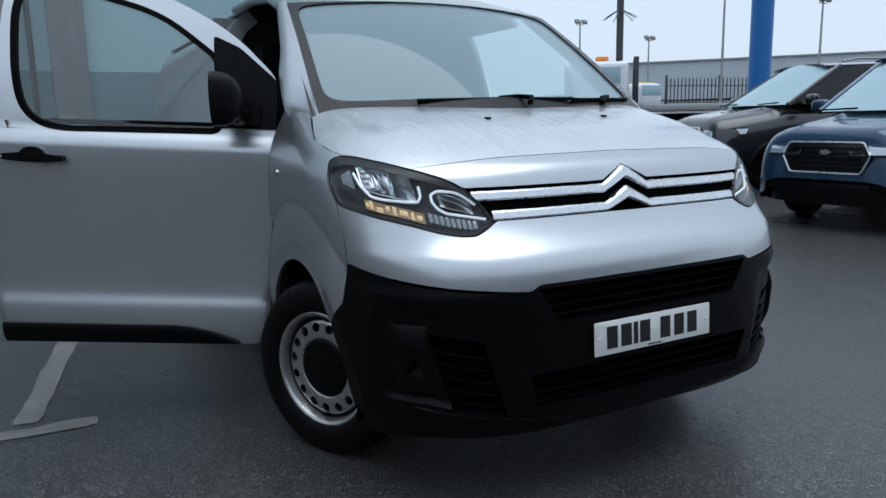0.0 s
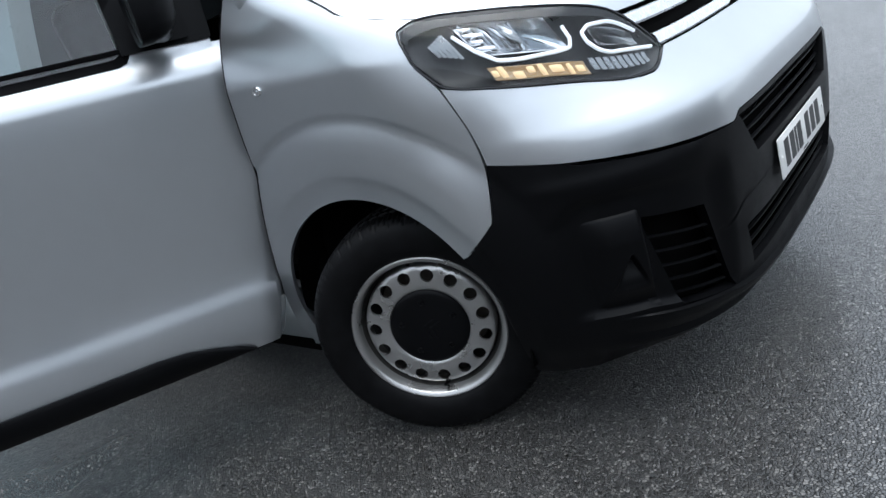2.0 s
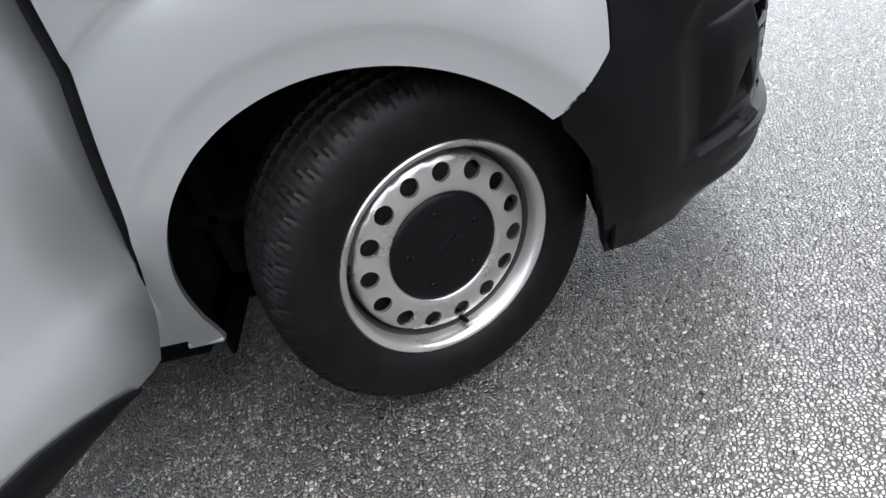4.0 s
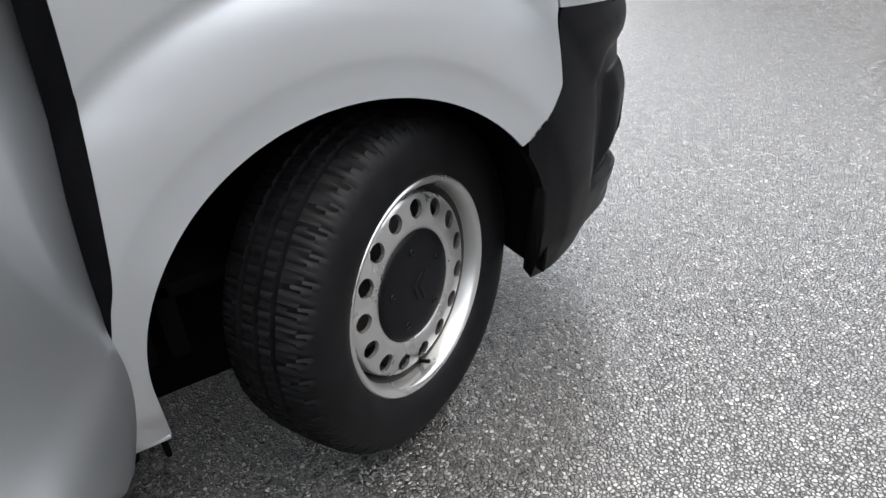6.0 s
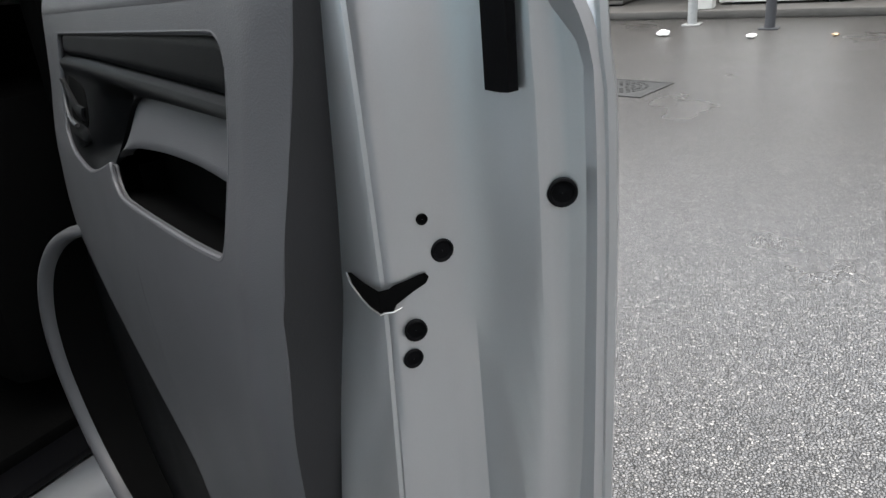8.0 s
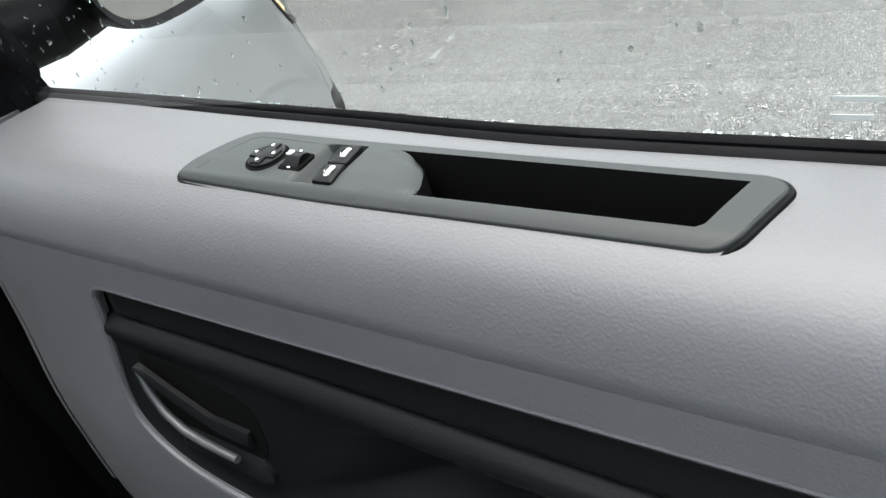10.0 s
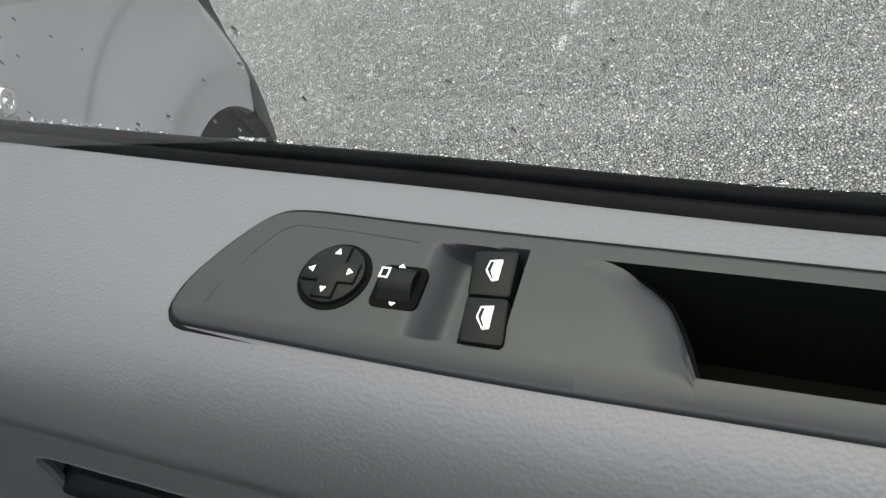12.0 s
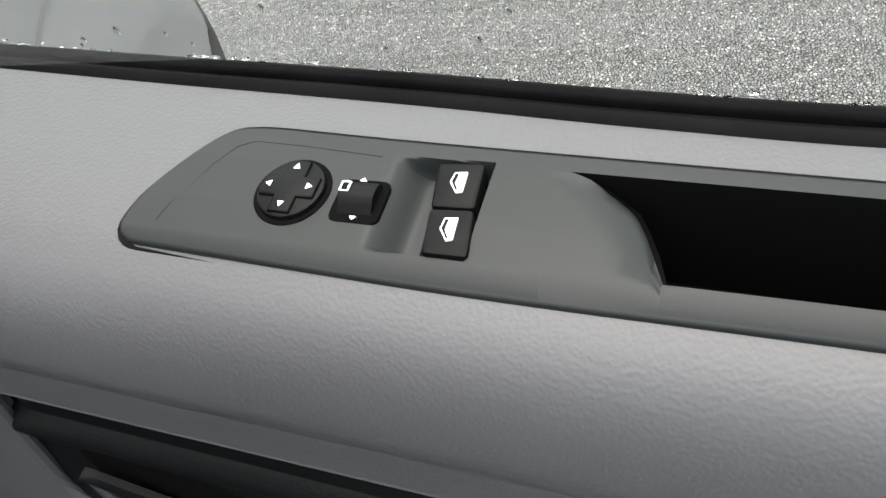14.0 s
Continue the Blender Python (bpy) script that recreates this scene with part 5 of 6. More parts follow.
# rolled lip round the opening
door_part("trim_lip", tube([di(p[0], trim_n(p[0], p[1]) - .0028, p[1]) for p in bigger(hole, .0006)], .0030, 8, None, True), TRIM_GREY)

# top of the door: flat ledge behind the window seal, rolling over into the face
LEDGE = [(-.0045, 1.2338), (.005, 1.2338), (.02, 1.2333), (.0305, 1.2326), (.036, 1.2316), (.043, 1.2294), (.049, 1.2262), (.0540, 1.2220), (.0580, 1.2165), (.0610, 1.2105), (.0634, 1.2045), (.0656, 1.1975), (.0672, 1.1900), (.0630, 1.1800)]
P0, P1, PN0, PN1 = .394, .596, -.0005, .0305


def ledge_strip(d0, d1, rows, nd=24):
    def f(s, t):
        n, z = rows[int(round(t * (len(rows) - 1)))]
        d = d0 + ((TRIM_END(z) if d1 > .88 else d1) - d0) * s
        if n is None:
            n = SEAL_N(d) - .001
        k = max(0, (d - TRIM_END(z) + .040) / .040) ** 2.2
        return di(d, n - .016 * max(0, (.16 - d) / .13) ** 2 * min(1, max(0, (n - .02) / .03)) - .0135 * k * min(1, max(0, (n - .03) / .03)), z)
    return grid(f, nd, len(rows) - 1)


back = [(None, 1.2330), (PN0, 1.2338)]
mid = [(PN0, 1.2338), (.008, 1.2338), (.02, 1.2333), (PN1, 1.2326)]
front = [(PN1, 1.2326)] + LEDGE[4:]
whole = back + mid[1:] + front[1:]
bm = ledge_strip(.060, P0, whole, 40)
for a in ((P1, .8925, whole, 40), (P0, P1, back, 24), (P0, P1, front, 24)):
    b2 = ledge_strip(*a)
    me = bpy.data.meshes.new("tmp")
    b2.to_mesh(me)
    b2.free()
    bm.from_mesh(me)
    bpy.data.meshes.remove(me)
bmesh.ops.remove_doubles(bm, verts=bm.verts, dist=1e-5)
door_part("trim_ledge", bm, TRIM_GREY, "grained grey ledge under the window", 50)
# hinge end: chamfered corner running down the front of the trim


def ledge_end(s, t):
    z = .925 + (1.2335 - .925) * t
    d = float(np.interp(z, [.925, SEAM, 1.2335], [.085, .060, .060]))
    n0 = float(np.interp(z, [1.19, 1.2045, 1.2165, 1.2262, 1.2335], [trim_n(.06, 1.19), .0510, .0450, .0400, .030])) if z > 1.19 else trim_n(d, z)
    return di(d - .030 * s ** .8, n0 + (-.035 - n0) * s ** 1.6, z - .004 * s)


door_part("ledge_end", thick(grid(ledge_end, 8, 24), -.006, DD), TRIM_GREY, "", 60)

# dark insert: padded strip, then a panel with the pull grip and its hollow
def band(name, d0, d1, low, high, n_of, mat, label="", nd=70, nz=14, depth=-.006, angle=50):
    def f(s, t):
        d = d0 + (d1 - d0) * s
        z = low(d) + (high(d) - low(d)) * t
        return di(d, n_of(d, z, s, t), z)
    return door_part(name, thick(grid(f, nd, nz), depth, DN), mat, label, angle)


hole_top = smooth_table([(.200, 1.120), (.2265, 1.1535), (.232, 1.1625), (.245, 1.1672), (.40, 1.1685), (.80, 1.1710), (.815, 1.1685), (.828, 1.1610), (.835, 1.1450)])
sag = lambda d: .020 * max(0, d - .38)
round_end = lambda s, t, k: -k * max(0, abs(2 * t - 1) - .55) ** 2 / .2 - k * max(0, abs(2 * s - 1) - .97) / .03
band("padded_strip", .2285, .8345, lambda d: 1.1412 - sag(d), lambda d: hole_top(d) + .001, lambda d, z, s, t: trim_n(d, z) - .0040 + round_end(s, t, .0045), TRIM_DARK, "charcoal padded strip")
grip_low = smooth_table([(.195, 1.058), (.215, 1.048), (.25, 1.022), (.345, 1.010), (.40, 1.018), (.470, 1.040), (.487, 1.050), (.510, 1.068), (.540, 1.096), (.558, 1.107), (.580, 1.113), (.62, 1.1175), (.70, 1.1195), (.836, 1.1205)])


def grip_n(d, z, s, t):
    n = trim_n(d, z) - .0045
    z += sag(d)
    ridge = math.exp(-((z - 1.131) / .008) ** 2)
    hollow = .034 * math.exp(-((d - .475 - (z - 1.08) * .9) / .062) ** 2) * max(0, min(1, (1.124 - z) / .022)) * min(1, max(0, (z - 1.012) / .02))
    tuck = .010 * max(0, min(1, (1.124 - z) / .012)) * min(1, max(0, (d - .42) / .1))
    return n + .0045 * ridge - hollow * min(1, max(0, (z - grip_low(d)) / .03)) - tuck * min(1, max(0, (z - grip_low(d)) / .02)) - .004 * max(0, (z - 1.1365) / .003)


band("grip_panel", .200, .836, grip_low, lambda d: 1.1402 - sag(d), grip_n, TRIM_DARK, "charcoal pull grip and hollow", 130, 36)
# release handle in its dish


def padded(poly, n, swell, mat, name, label=""):
    """A soft panel: outline filled, swelling towards its middle."""
    rings = [(0, -.010), (0, 0), (-.0025, swell * .6), (-.006, swell)]
    bm = bmesh.new()
    loops = []
    for off, dn in rings:
        q = bigger(poly, off) if off else poly
        loops.append([bm.verts.new(di(p[0], n(p[0], p[1]) + dn, p[1])) for p in q])
    for a, b in zip(loops, loops[1:]):
        for i in range(len(a)):
            j = (i + 1) % len(a)
            bm.faces.new((a[i], a[j], b[j], b[i]))
    bm.faces.new(loops[-1])
    return door_part(name, bm, mat, label)


# The dish is a flat near-black patch standing in for its shade.
padded(round_poly([(.246, 1.070), (.240, 1.118), (.300, 1.114), (.348, 1.106), (.352, 1.066), (.30, 1.050)], [.012, .012, .02, .014, .014, .02], 4), lambda d, z: trim_n(d, z) - .0042, .0006, SHADE_BLACK, "handle_recess")
LEVER = m_metal("dull_lever", (.05, .052, .055), .42, .1, .5)
lv = [(.250, 1.110), (.254, 1.094), (.264, 1.080), (.280, 1.0715), (.300, 1.068), (.330, 1.066)]
door_part("release_lever", tube([di(d, trim_n(d, z) + .004, z) for d, z in lv], [.0018, .0024, .0028, .0030, .0030, .0026], 10), LEVER, "dull grey release lever")
door_part("lever_paddle", thick(grid(lambda s, t: di(.252 + .090 * s, trim_n(.252 + .090 * s, 1.09) + .001 + .0025 * math.sin(math.pi * t), (1.112 - .046 * min(1, s * 1.6) ** .6) + .004 + (.026 - .010 * s) * t * s ** .35), 20, 8), -.003, DN), TRIM_DARK, "charcoal paddle of the release lever")
padded(round_poly([(.262, 1.048), (.268, 1.066), (.345, 1.064), (.352, 1.046), (.31, 1.036)], .008), lambda d, z: trim_n(d, z) - .003, .004, TRIM_DARK, "lever_base")
# grey inset above the pocket, and the pocket itself
pocket_top = smooth_table([(.484, 1.046), (.495, 1.054), (.52, 1.0600), (.58, 1.0685), (.68, 1.0755), (.74, 1.0770), (.82, 1.0740), (.834, 1.073)])
band("inset_panel", .486, .833, pocket_top, lambda d: grip_low(d) + .003, lambda d, z, s, t: trim_n(d, z) - .0075 - .006 * t - .002 * max(0, (.08 - t) / .08), TRIM_GREY, "grey inset panel over the door pocket", 60, 12, -.012)
# Pocket back, floor and ends carry its shade as near-black colour.
door_part("pocket_back", d_prism([(.44, .985), (.44, 1.05), (.50, 1.07), (.62, 1.085), (.84, 1.09), (.84, .985)], .030, .036, at=di), SHADE_BLACK, "door pocket, its inner shade painted near-black")
door_part("pocket_floor", thick(grid(lambda s, t: di(.455 + .385 * s, .034 + (trim_n(.455 + .385 * s, 1.015) - .045) * t, .994 + .012 * t + .008 * s), 12, 3), -.006, Vector((0, 0, 1))), SHADE_BLACK)
door_part("pocket_end", d_prism([(.838, .99), (.838, 1.15), (.846, 1.15), (.846, .99)], .03, .062, at=di), SHADE_BLACK)
door_part("pocket_end", d_prism([(.448, .99), (.448, 1.03), (.456, 1.03), (.456, .99)], .03, .060, at=di), SHADE_BLACK)
# inner carcass closing the door behind the trim, near-black for the shade there
door_part("door_carcass", d_prism(round_poly([(.0, .29), (-.06, 1.195), (.86, 1.195), (.86, .29)], .02), -.050, .012, at=di), SHADE_BLACK)
# bin at the foot of the door: a broad rim that bulges towards the seat
bin_line = [(.20, .905, .100), (.155, .892, .128), (.115, .860, .152), (.085, .81, .170), (.068, .74, .182), (.066, .66, .186), (.080, .58, .184), (.12, .50, .178), (.20, .445, .170), (.33, .415, .160), (.47, .405, .150), (.62, .41, .135)]


def bin_band(s, t):
    i = s * (len(bin_line) - 1)
    k = min(int(i), len(bin_line) - 2)
    f = i - k
    p = [bin_line[max(k - 1, 0)], bin_line[k], bin_line[k + 1], bin_line[min(k + 2, len(bin_line) - 1)]]
    d, z, n = (.5 * (2 * p[1][j] + (p[2][j] - p[0][j]) * f + (2 * p[0][j] - 5 * p[1][j] + 4 * p[2][j] - p[3][j]) * f * f + (3 * p[1][j] - p[0][j] - 3 * p[2][j] + p[3][j]) * f ** 3) for j in range(3))
    prof = [(-.10, -.004), (-.04, .0), (-.012, .001), (-.003, .004), (0, .010), (-.001, .016), (-.006, .021), (-.014, .023), (-.024, .023)]
    dn, w = prof[int(round(t * 8))]
    r = (Vector((.40, .68)) - Vector((d, z))).normalized() * w
    return di(d + r.x - .045, n + dn, z + r.y)


door_part("bin_rim", thick(grid(bin_band, 80, 8), -.004), TRIM_GREY, "grey rim of the lower door bin", 60)


# Added near-black sheet: shade over the inner wall of the bin rim.
def bin_shade(s, t):
    p = bin_band(s, 1.0)
    return p + DN * (.004 - .10 * t) + DD * .001


door_part("bin_shade", thick(grid(bin_shade, 80, 3), -.002), SHADE_BLACK, "black sheet that paints the shade inside the door bin")
binp = [(p[0] - .028, p[1]) for p in bin_line] + [(.64, .72), (.40, .80), (.25, .87)]
door_part("bin_front", d_prism(binp, .086, .094, at=di), TRIM_DARK, "charcoal inside of the door bin")

# ---- switch plate on the ledge
def sw(d, n, h):
    return di(d, n, 1.2338 + h)


def ledge_h(n):
    return float(np.interp(n, [-.0085, .005, .02, .0385], [0, 0, -.0005, -.0022]))


def plate_part(name, outline, h0, h1, mat, label="", bevel=.0006, dome=None):
    bm = prism(outline, h1 - h0, Matrix(), None, bevel)
    for v in bm.verts:
        d, n, h = v.co
        v.co = sw(d, n, h0 + h + ledge_h(n) + (dome(d, n) if dome and h > (h1 - h0) * .5 else 0))
    return door_part(name, bm, mat, label)


# frame with an opening for the pull pocket; a scooped ramp leads to the window switches
BROW = [(.4738, .0305), (.4712, .0230), (.4682, .0165), (.4650, .0108), (.4600, .0066), (.4540, .0036), (.4472, .0016)]
pocket = [(.596, .0052), (.588, .0305)] + BROW
p_out = round_poly([(.3205, .0345), (.3235, .0190), (.3400, -.0058), (.3530, -.0072), (.4005, -.0046), (.51, -.0010), (.602, .0014), (.608, .006), (.598, .0366), (.511, .0366), (.4335, .0371), (.378, .0360)], [.008, .02, .012, .01, .05, .05, .006, .004, .008, .05, .05, .05], 6)


def plate_top(d, n):
    ramp = .0072 * step01((d - .3985) / .0115) * min(1, max(0, (n - .0004) / .0016)) * min(1, max(0, (.0304 - n) / .0016)) if d < .4275 else 0
    dish = 0
    if .0020 < n < .0306 and .44 < d < .476:
        # the floor rolls over into the pull pocket
        brow = float(np.interp(n, [p[1] for p in reversed(BROW)], [p[0] for p in reversed(BROW)]))
        dish = .0036 * min(1, max(0, (d - brow + .015) / .015)) ** 2.2 * step01((n - .0018) / .0050) * step01((.0309 - n) / .0050)
    roll = .0030 * max(0, (n - .0312) / .0073) ** 1.8
    return sw(d, n, .0030 + ledge_h(n) - ramp - dish - roll)


def plate_sheet():
    """Top of the plate as a fine sheet: between its outline and the pocket, scanned along d."""
    def edge(poly, d, low):
        hits = []
        for i in range(len(poly)):
            (x0, y0), (x1, y1) = poly[i - 1], poly[i]
            if (x0 - d) * (x1 - d) <= 0 and x0 != x1:
                hits.append(y0 + (y1 - y0) * (d - x0) / (x1 - x0))
        return (min(hits) if low else max(hits)) if hits else None
    bm = bmesh.new()
    lo_d, hi_d = min(p[0] for p in p_out) + .0002, max(p[0] for p in p_out) - .0002
    ds = sorted(set(list(np.linspace(lo_d, hi_d, 110)) + [.4274, .4276, .4472, .4640, .4738, .5952, .59585] + list(np.linspace(.396, .427, 48)) + [lo_d + .0004 * k for k in range(6)]))

    prev = {}
    for d in ds:
        a, b = edge(p_out, d, True), edge(p_out, d, False)
        cols = {}
        if .4472 <= d < .5965:
            c, e = edge(pocket, d, True), edge(pocket, d, False)
            if c is not None:
                cols["up"] = [a + (c - a) * j / 4 for j in range(5)]
                cols["down"] = [e + (b - e) * j / 12 for j in range(13)]
        if not cols or d <= .4474 or d > .5958:
            cols["all"] = [a + (b - a) * j / 72 for j in range(73)]
        cur = {k: [bm.verts.new(plate_top(d, n)) for n in v] for k, v in cols.items()}
        for k in cur:
            if k in prev:
                for j in range(len(cur[k]) - 1):
                    bm.faces.new((prev[k][j], cur[k][j], cur[k][j + 1], prev[k][j + 1]))
        prev = cur
    return bm


door_part("switch_plate", plate_sheet(), SWITCH_GREY, "charcoal plastic switch plate", 35)
bm = bmesh.new()
loops = [[bm.verts.new(sw(q[0], q[1], h + ledge_h(p[1]) - .0030 * max(0, (p[1] - .0312) / .0073) ** 1.8)) for p, q in zip(p_out, bigger(p_out, off))] for off, h in ((-.0003, .0030), (.0006, .0027), (.0011, .0018), (.0011, -.0035))]
for a, b in zip(loops, loops[1:]):
    for i in range(len(a)):
        j = (i + 1) % len(a)
        bm.faces.new((a[i], a[j], b[j], b[i]))
door_part("plate_edge", bm, SWITCH_GREY, "", 50)
# Thin black tube draws the shadow gap round the plate's foot.
door_part("plate_shade_line", tube([sw(q[0], q[1], ledge_h(q[1]) - .0030 * max(0, (q[1] - .0312) / .0073) ** 1.8 + .0002) for q in bigger(p_out, .0017)], .0013, 6, None, True), SEAL, "black line painting the shadow gap under the switch plate")
# pocket of the pull handle, its inner shade painted near-black
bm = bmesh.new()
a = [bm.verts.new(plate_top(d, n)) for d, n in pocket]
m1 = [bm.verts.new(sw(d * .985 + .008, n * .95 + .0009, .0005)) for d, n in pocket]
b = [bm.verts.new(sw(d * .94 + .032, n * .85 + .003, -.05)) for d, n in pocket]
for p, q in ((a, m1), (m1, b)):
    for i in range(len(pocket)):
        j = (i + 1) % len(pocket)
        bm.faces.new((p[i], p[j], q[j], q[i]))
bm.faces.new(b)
door_part("pull_pocket", bm, SHADE_BLACK, "deep pull pocket, its inner shade painted near-black")
door_part("plate_crease", tube([sw(d, n, .0030 + ledge_h(n)) for d, n in ((.3330, .0290), (.3345, .0235), (.3420, .0080), (.3470, .0005), (.3520, -.0020), (.3700, -.0012), (.3950, .0008))], .00016, 6), SWITCH_GREY)
K = (.3728, .0152)
circ = lambda r, q=1.0: [(K[0] + r * math.cos(a), K[1] + r * q * math.sin(a)) for a in [2 * math.pi * k / 48 for k in range(48)]]
# This well is a thin near-black disc painting the shade round the knob.
plate_part("knob_well", circ(.0117, .96), .0012, .0034, SHADE_BLACK, "", .0004)
plate_part("mirror_joystick", circ(.0102, .96), .0030, .0050, BUTTON, "round mirror joystick", .0010)
cross = []
for k in range(4):
    a = math.pi / 2 * k
    for s, r in ((-1, .0086), (1, .0086)):
        cross.append((K[0] + r * math.cos(a) - s * .0034 * math.sin(a), K[1] + r * math.sin(a) + s * .0034 * math.cos(a)))
    cross.append((K[0] + .0034 * (math.cos(a) - math.sin(a)), K[1] + .0034 * (math.sin(a) + math.cos(a))))
plate_part("joystick_cross", cross, .0046, .0060, BUTTON, "", .0006)
for k in range(4):
    a = math.pi / 2 * k
    u, v = Vector((math.cos(a), math.sin(a))), Vector((-math.sin(a), math.cos(a)))
    c = Vector(K) + u * .0062
    plate_part("arrow_mark", [tuple(c + u * .0012), tuple(c - u * .0006 + v * .0010), tuple(c - u * .0006 - v * .0010)], .0058, .00625, WHITE_INK, "", 0)
# left-right selector
S = (.3940, .0164)
# Likewise a near-black plate for the shade round the selector.
plate_part("selector_well", round_poly([(S[0] - .0074, S[1] - .0070), (S[0] + .0074, S[1] - .0070), (S[0] + .0074, S[1] + .0070), (S[0] - .0074, S[1] + .0070)], .0028), .0010, .0033, SHADE_BLACK, "", .0004)
bm = bmesh.new()
arc = [(-.0054, -.001), (-.0050, .0014), (-.004, .0024), (-.001, .0030), (.0010, .0026), (.0024, .0012), (.0040, .0000), (.0050, -.001)]
vs = [[bm.verts.new(sw(S[0] + q, S[1] + p, .0030 + h)) for p, h in arc] for q in (-.0050, .0050)]
for j in range(len(arc) - 1):
    bm.faces.new((vs[0][j], vs[1][j], vs[1][j + 1], vs[0][j + 1]))
thick(bm, -.004, Vector((0, 0, 1)))
door_part("mirror_selector", bm, BUTTON, "rocking mirror selector")
for p, sg, h in ((-.0050, -1, .0054), (.0056, 1, .0034)):
    plate_part("arrow_mark", [(S[0] + .0002, S[1] + p + sg * .0007), (S[0] - .0008, S[1] + p - sg * .0003), (S[0] + .0012, S[1] + p - sg * .0003)], h, h + .0004, WHITE_INK, "", 0)
bx = [(S[0] - .0052, S[1] - .0036), (S[0] - .0028, S[1] - .0036), (S[0] - .0028, S[1] - .0006), (S[0] - .0052, S[1] - .0006)]
door_part("mirror_mark", tube([sw(x, y, .0061) for x, y in bx], .00030, 6, None, True), WHITE_INK)
# two window switches at the head of the ramp
for n0, n1, sh in ((.0028, .0170, 0), (.0176, .0306, .0024)):
    o = round_poly([(.4124 + sh, n0), (.4254 + sh * .5, n0 - .0008), (.4266 + sh * .8, n1 - .0004), (.4148 + sh * .7, n1)], .0014)
    plate_part("window_switch", o, -.0060, .0042, BUTTON, "black window switch", .0010, lambda d, n: .0006 * math.sin(math.pi * min(1, max(0, (d - .411) / .018))))
    c = (.4199 + sh * .7, (n0 + n1) / 2 - .0004)
    pic = lambda k, pts: [(c[0] + u * k, c[1] - v * k) for u, v in pts]
    door = [(-.0017, .0036), (.0022, .0042), (.0026, -.0030), (.0006, -.0036), (-.0022, .0)]
    plate_part("window_mark", pic(.86, door), .0046, .0053, WHITE_INK, "", 0)
    plate_part("window_mark", pic(.86, [(-.0012, .0029), (-.0003, .0031), (-.0005, -.0003), (.0012, -.0030), (.0004, -.0028), (-.0016, .0)]), .0050, .0057, BUTTON, "", 0)
# Near-black plate paints the shade in the gap beside the switches.
plate_part("switch_gap", [(.4112, .0016), (.4262, .0014), (.4270, .0296), (.4136, .0296)], -.0062, -.0030, SHADE_BLACK, "", 0)

# ---------------------------------------------------------------- ground and things lying on it
def ground_z(x, y):
    return min(3.0, max(0.0, x - 2.5) * .02 + max(0.0, y - 12) * .06)


bm = bmesh.new()
xs = sorted(set(list(np.linspace(-12, 14, 53)) + [-400, -150, -60, -30, 30, 60, 150, 400]))
ys = sorted(set(list(np.linspace(-12, 10, 45)) + [-400, -150, -60, -30, 14, 20, 30, 60, 150, 400]))
gv = [[bm.verts.new((x, y, ground_z(x, y))) for y in ys] for x in xs]
for i in range(len(xs) - 1):
    for j in range(len(ys) - 1):
        bm.faces.new((gv[i][j], gv[i + 1][j], gv[i + 1][j + 1], gv[i][j + 1]))
tagged(part("ground", bm, ASPHALT), "damp worn grey asphalt yard with pale chips", "ground", "", "structure")


def ragged(pts, h=.004, n=14):
    """A painted strip with worn, uneven edges: polyline centre and width."""
    bm = bmesh.new()
    (x0, y0, w0), (x1, y1, w1) = pts
    d = Vector((x1 - x0, y1 - y0))
    nrm = Vector((-d.y, d.x)).normalized()
    rows = []
    for i in range(n + 1):
        t = i / n
        c = Vector((x0, y0)) + d * t
        w = w0 + (w1 - w0) * t
        rows.append([bm.verts.new((*(c + nrm * (w * k + random.uniform(-.012, .012))), h)) for k in (-.5, .5)])
    for a, b in zip(rows, rows[1:]):
        bm.faces.new((a[0], b[0], b[1], a[1]))
    return bm


for i, p in enumerate((((-1.66, 1.56, .10), (-2.6, 1.60, .10)), ((-1.93, 1.68, .11), (-1.72, 3.0, .11)), ((-3.3, 2.5, .12), (-2.6, 4.6, .12)))):
    tagged(part("bay_line", ragged(p), ROAD_PAINT), "worn grey-white parking bay line on the asphalt", "road marking", "bay lines", "structure")


def manhole():
    """Square cast cover with a ring pattern, a little sunk in its frame."""
    c = Vector((-.21, -3.58, 0))
    ang = math.atan2(-3.371 + 3.247, .148 + .476)
    m = Matrix.Translation(c) @ Matrix.Rotation(ang, 4, "Z")
    top = thing("manhole_cover", c, "dark square cast-iron manhole cover set in the asphalt", "manhole cover")
    w, l = .315, .275
    bm = bmesh.new()
    for sx, sy, x, y in ((2 * w, .03, 0, l - .015), (2 * w, .03, 0, -l + .015), (.03, 2 * l - .06, w - .015, 0), (.03, 2 * l - .06, -w + .015, 0)):
        box(sx, sy, .012, (x, y, .002), 0, bm)
    bmesh.ops.transform(bm, matrix=m, verts=bm.verts)
    part("frame", bm, CAST_IRON, top)
    part("plate", box(2 * w - .066, 2 * l - .066, .01, (0, 0, .001), .001, None, m), CAST_IRON, top)
    for r in (.05, .10, .15, .20):
        nn = int(r * 120)
        for k in range(nn):
            a = 2 * math.pi * k / nn
            p = Matrix.Translation((r * math.cos(a), r * math.sin(a), .0075)) @ Matrix.Rotation(a, 4, "Z")
            part("stud", box(.022, .030, .005, (0, 0, 0), .0, None, m @ p), CAST_IRON, top)
    return top


manhole()


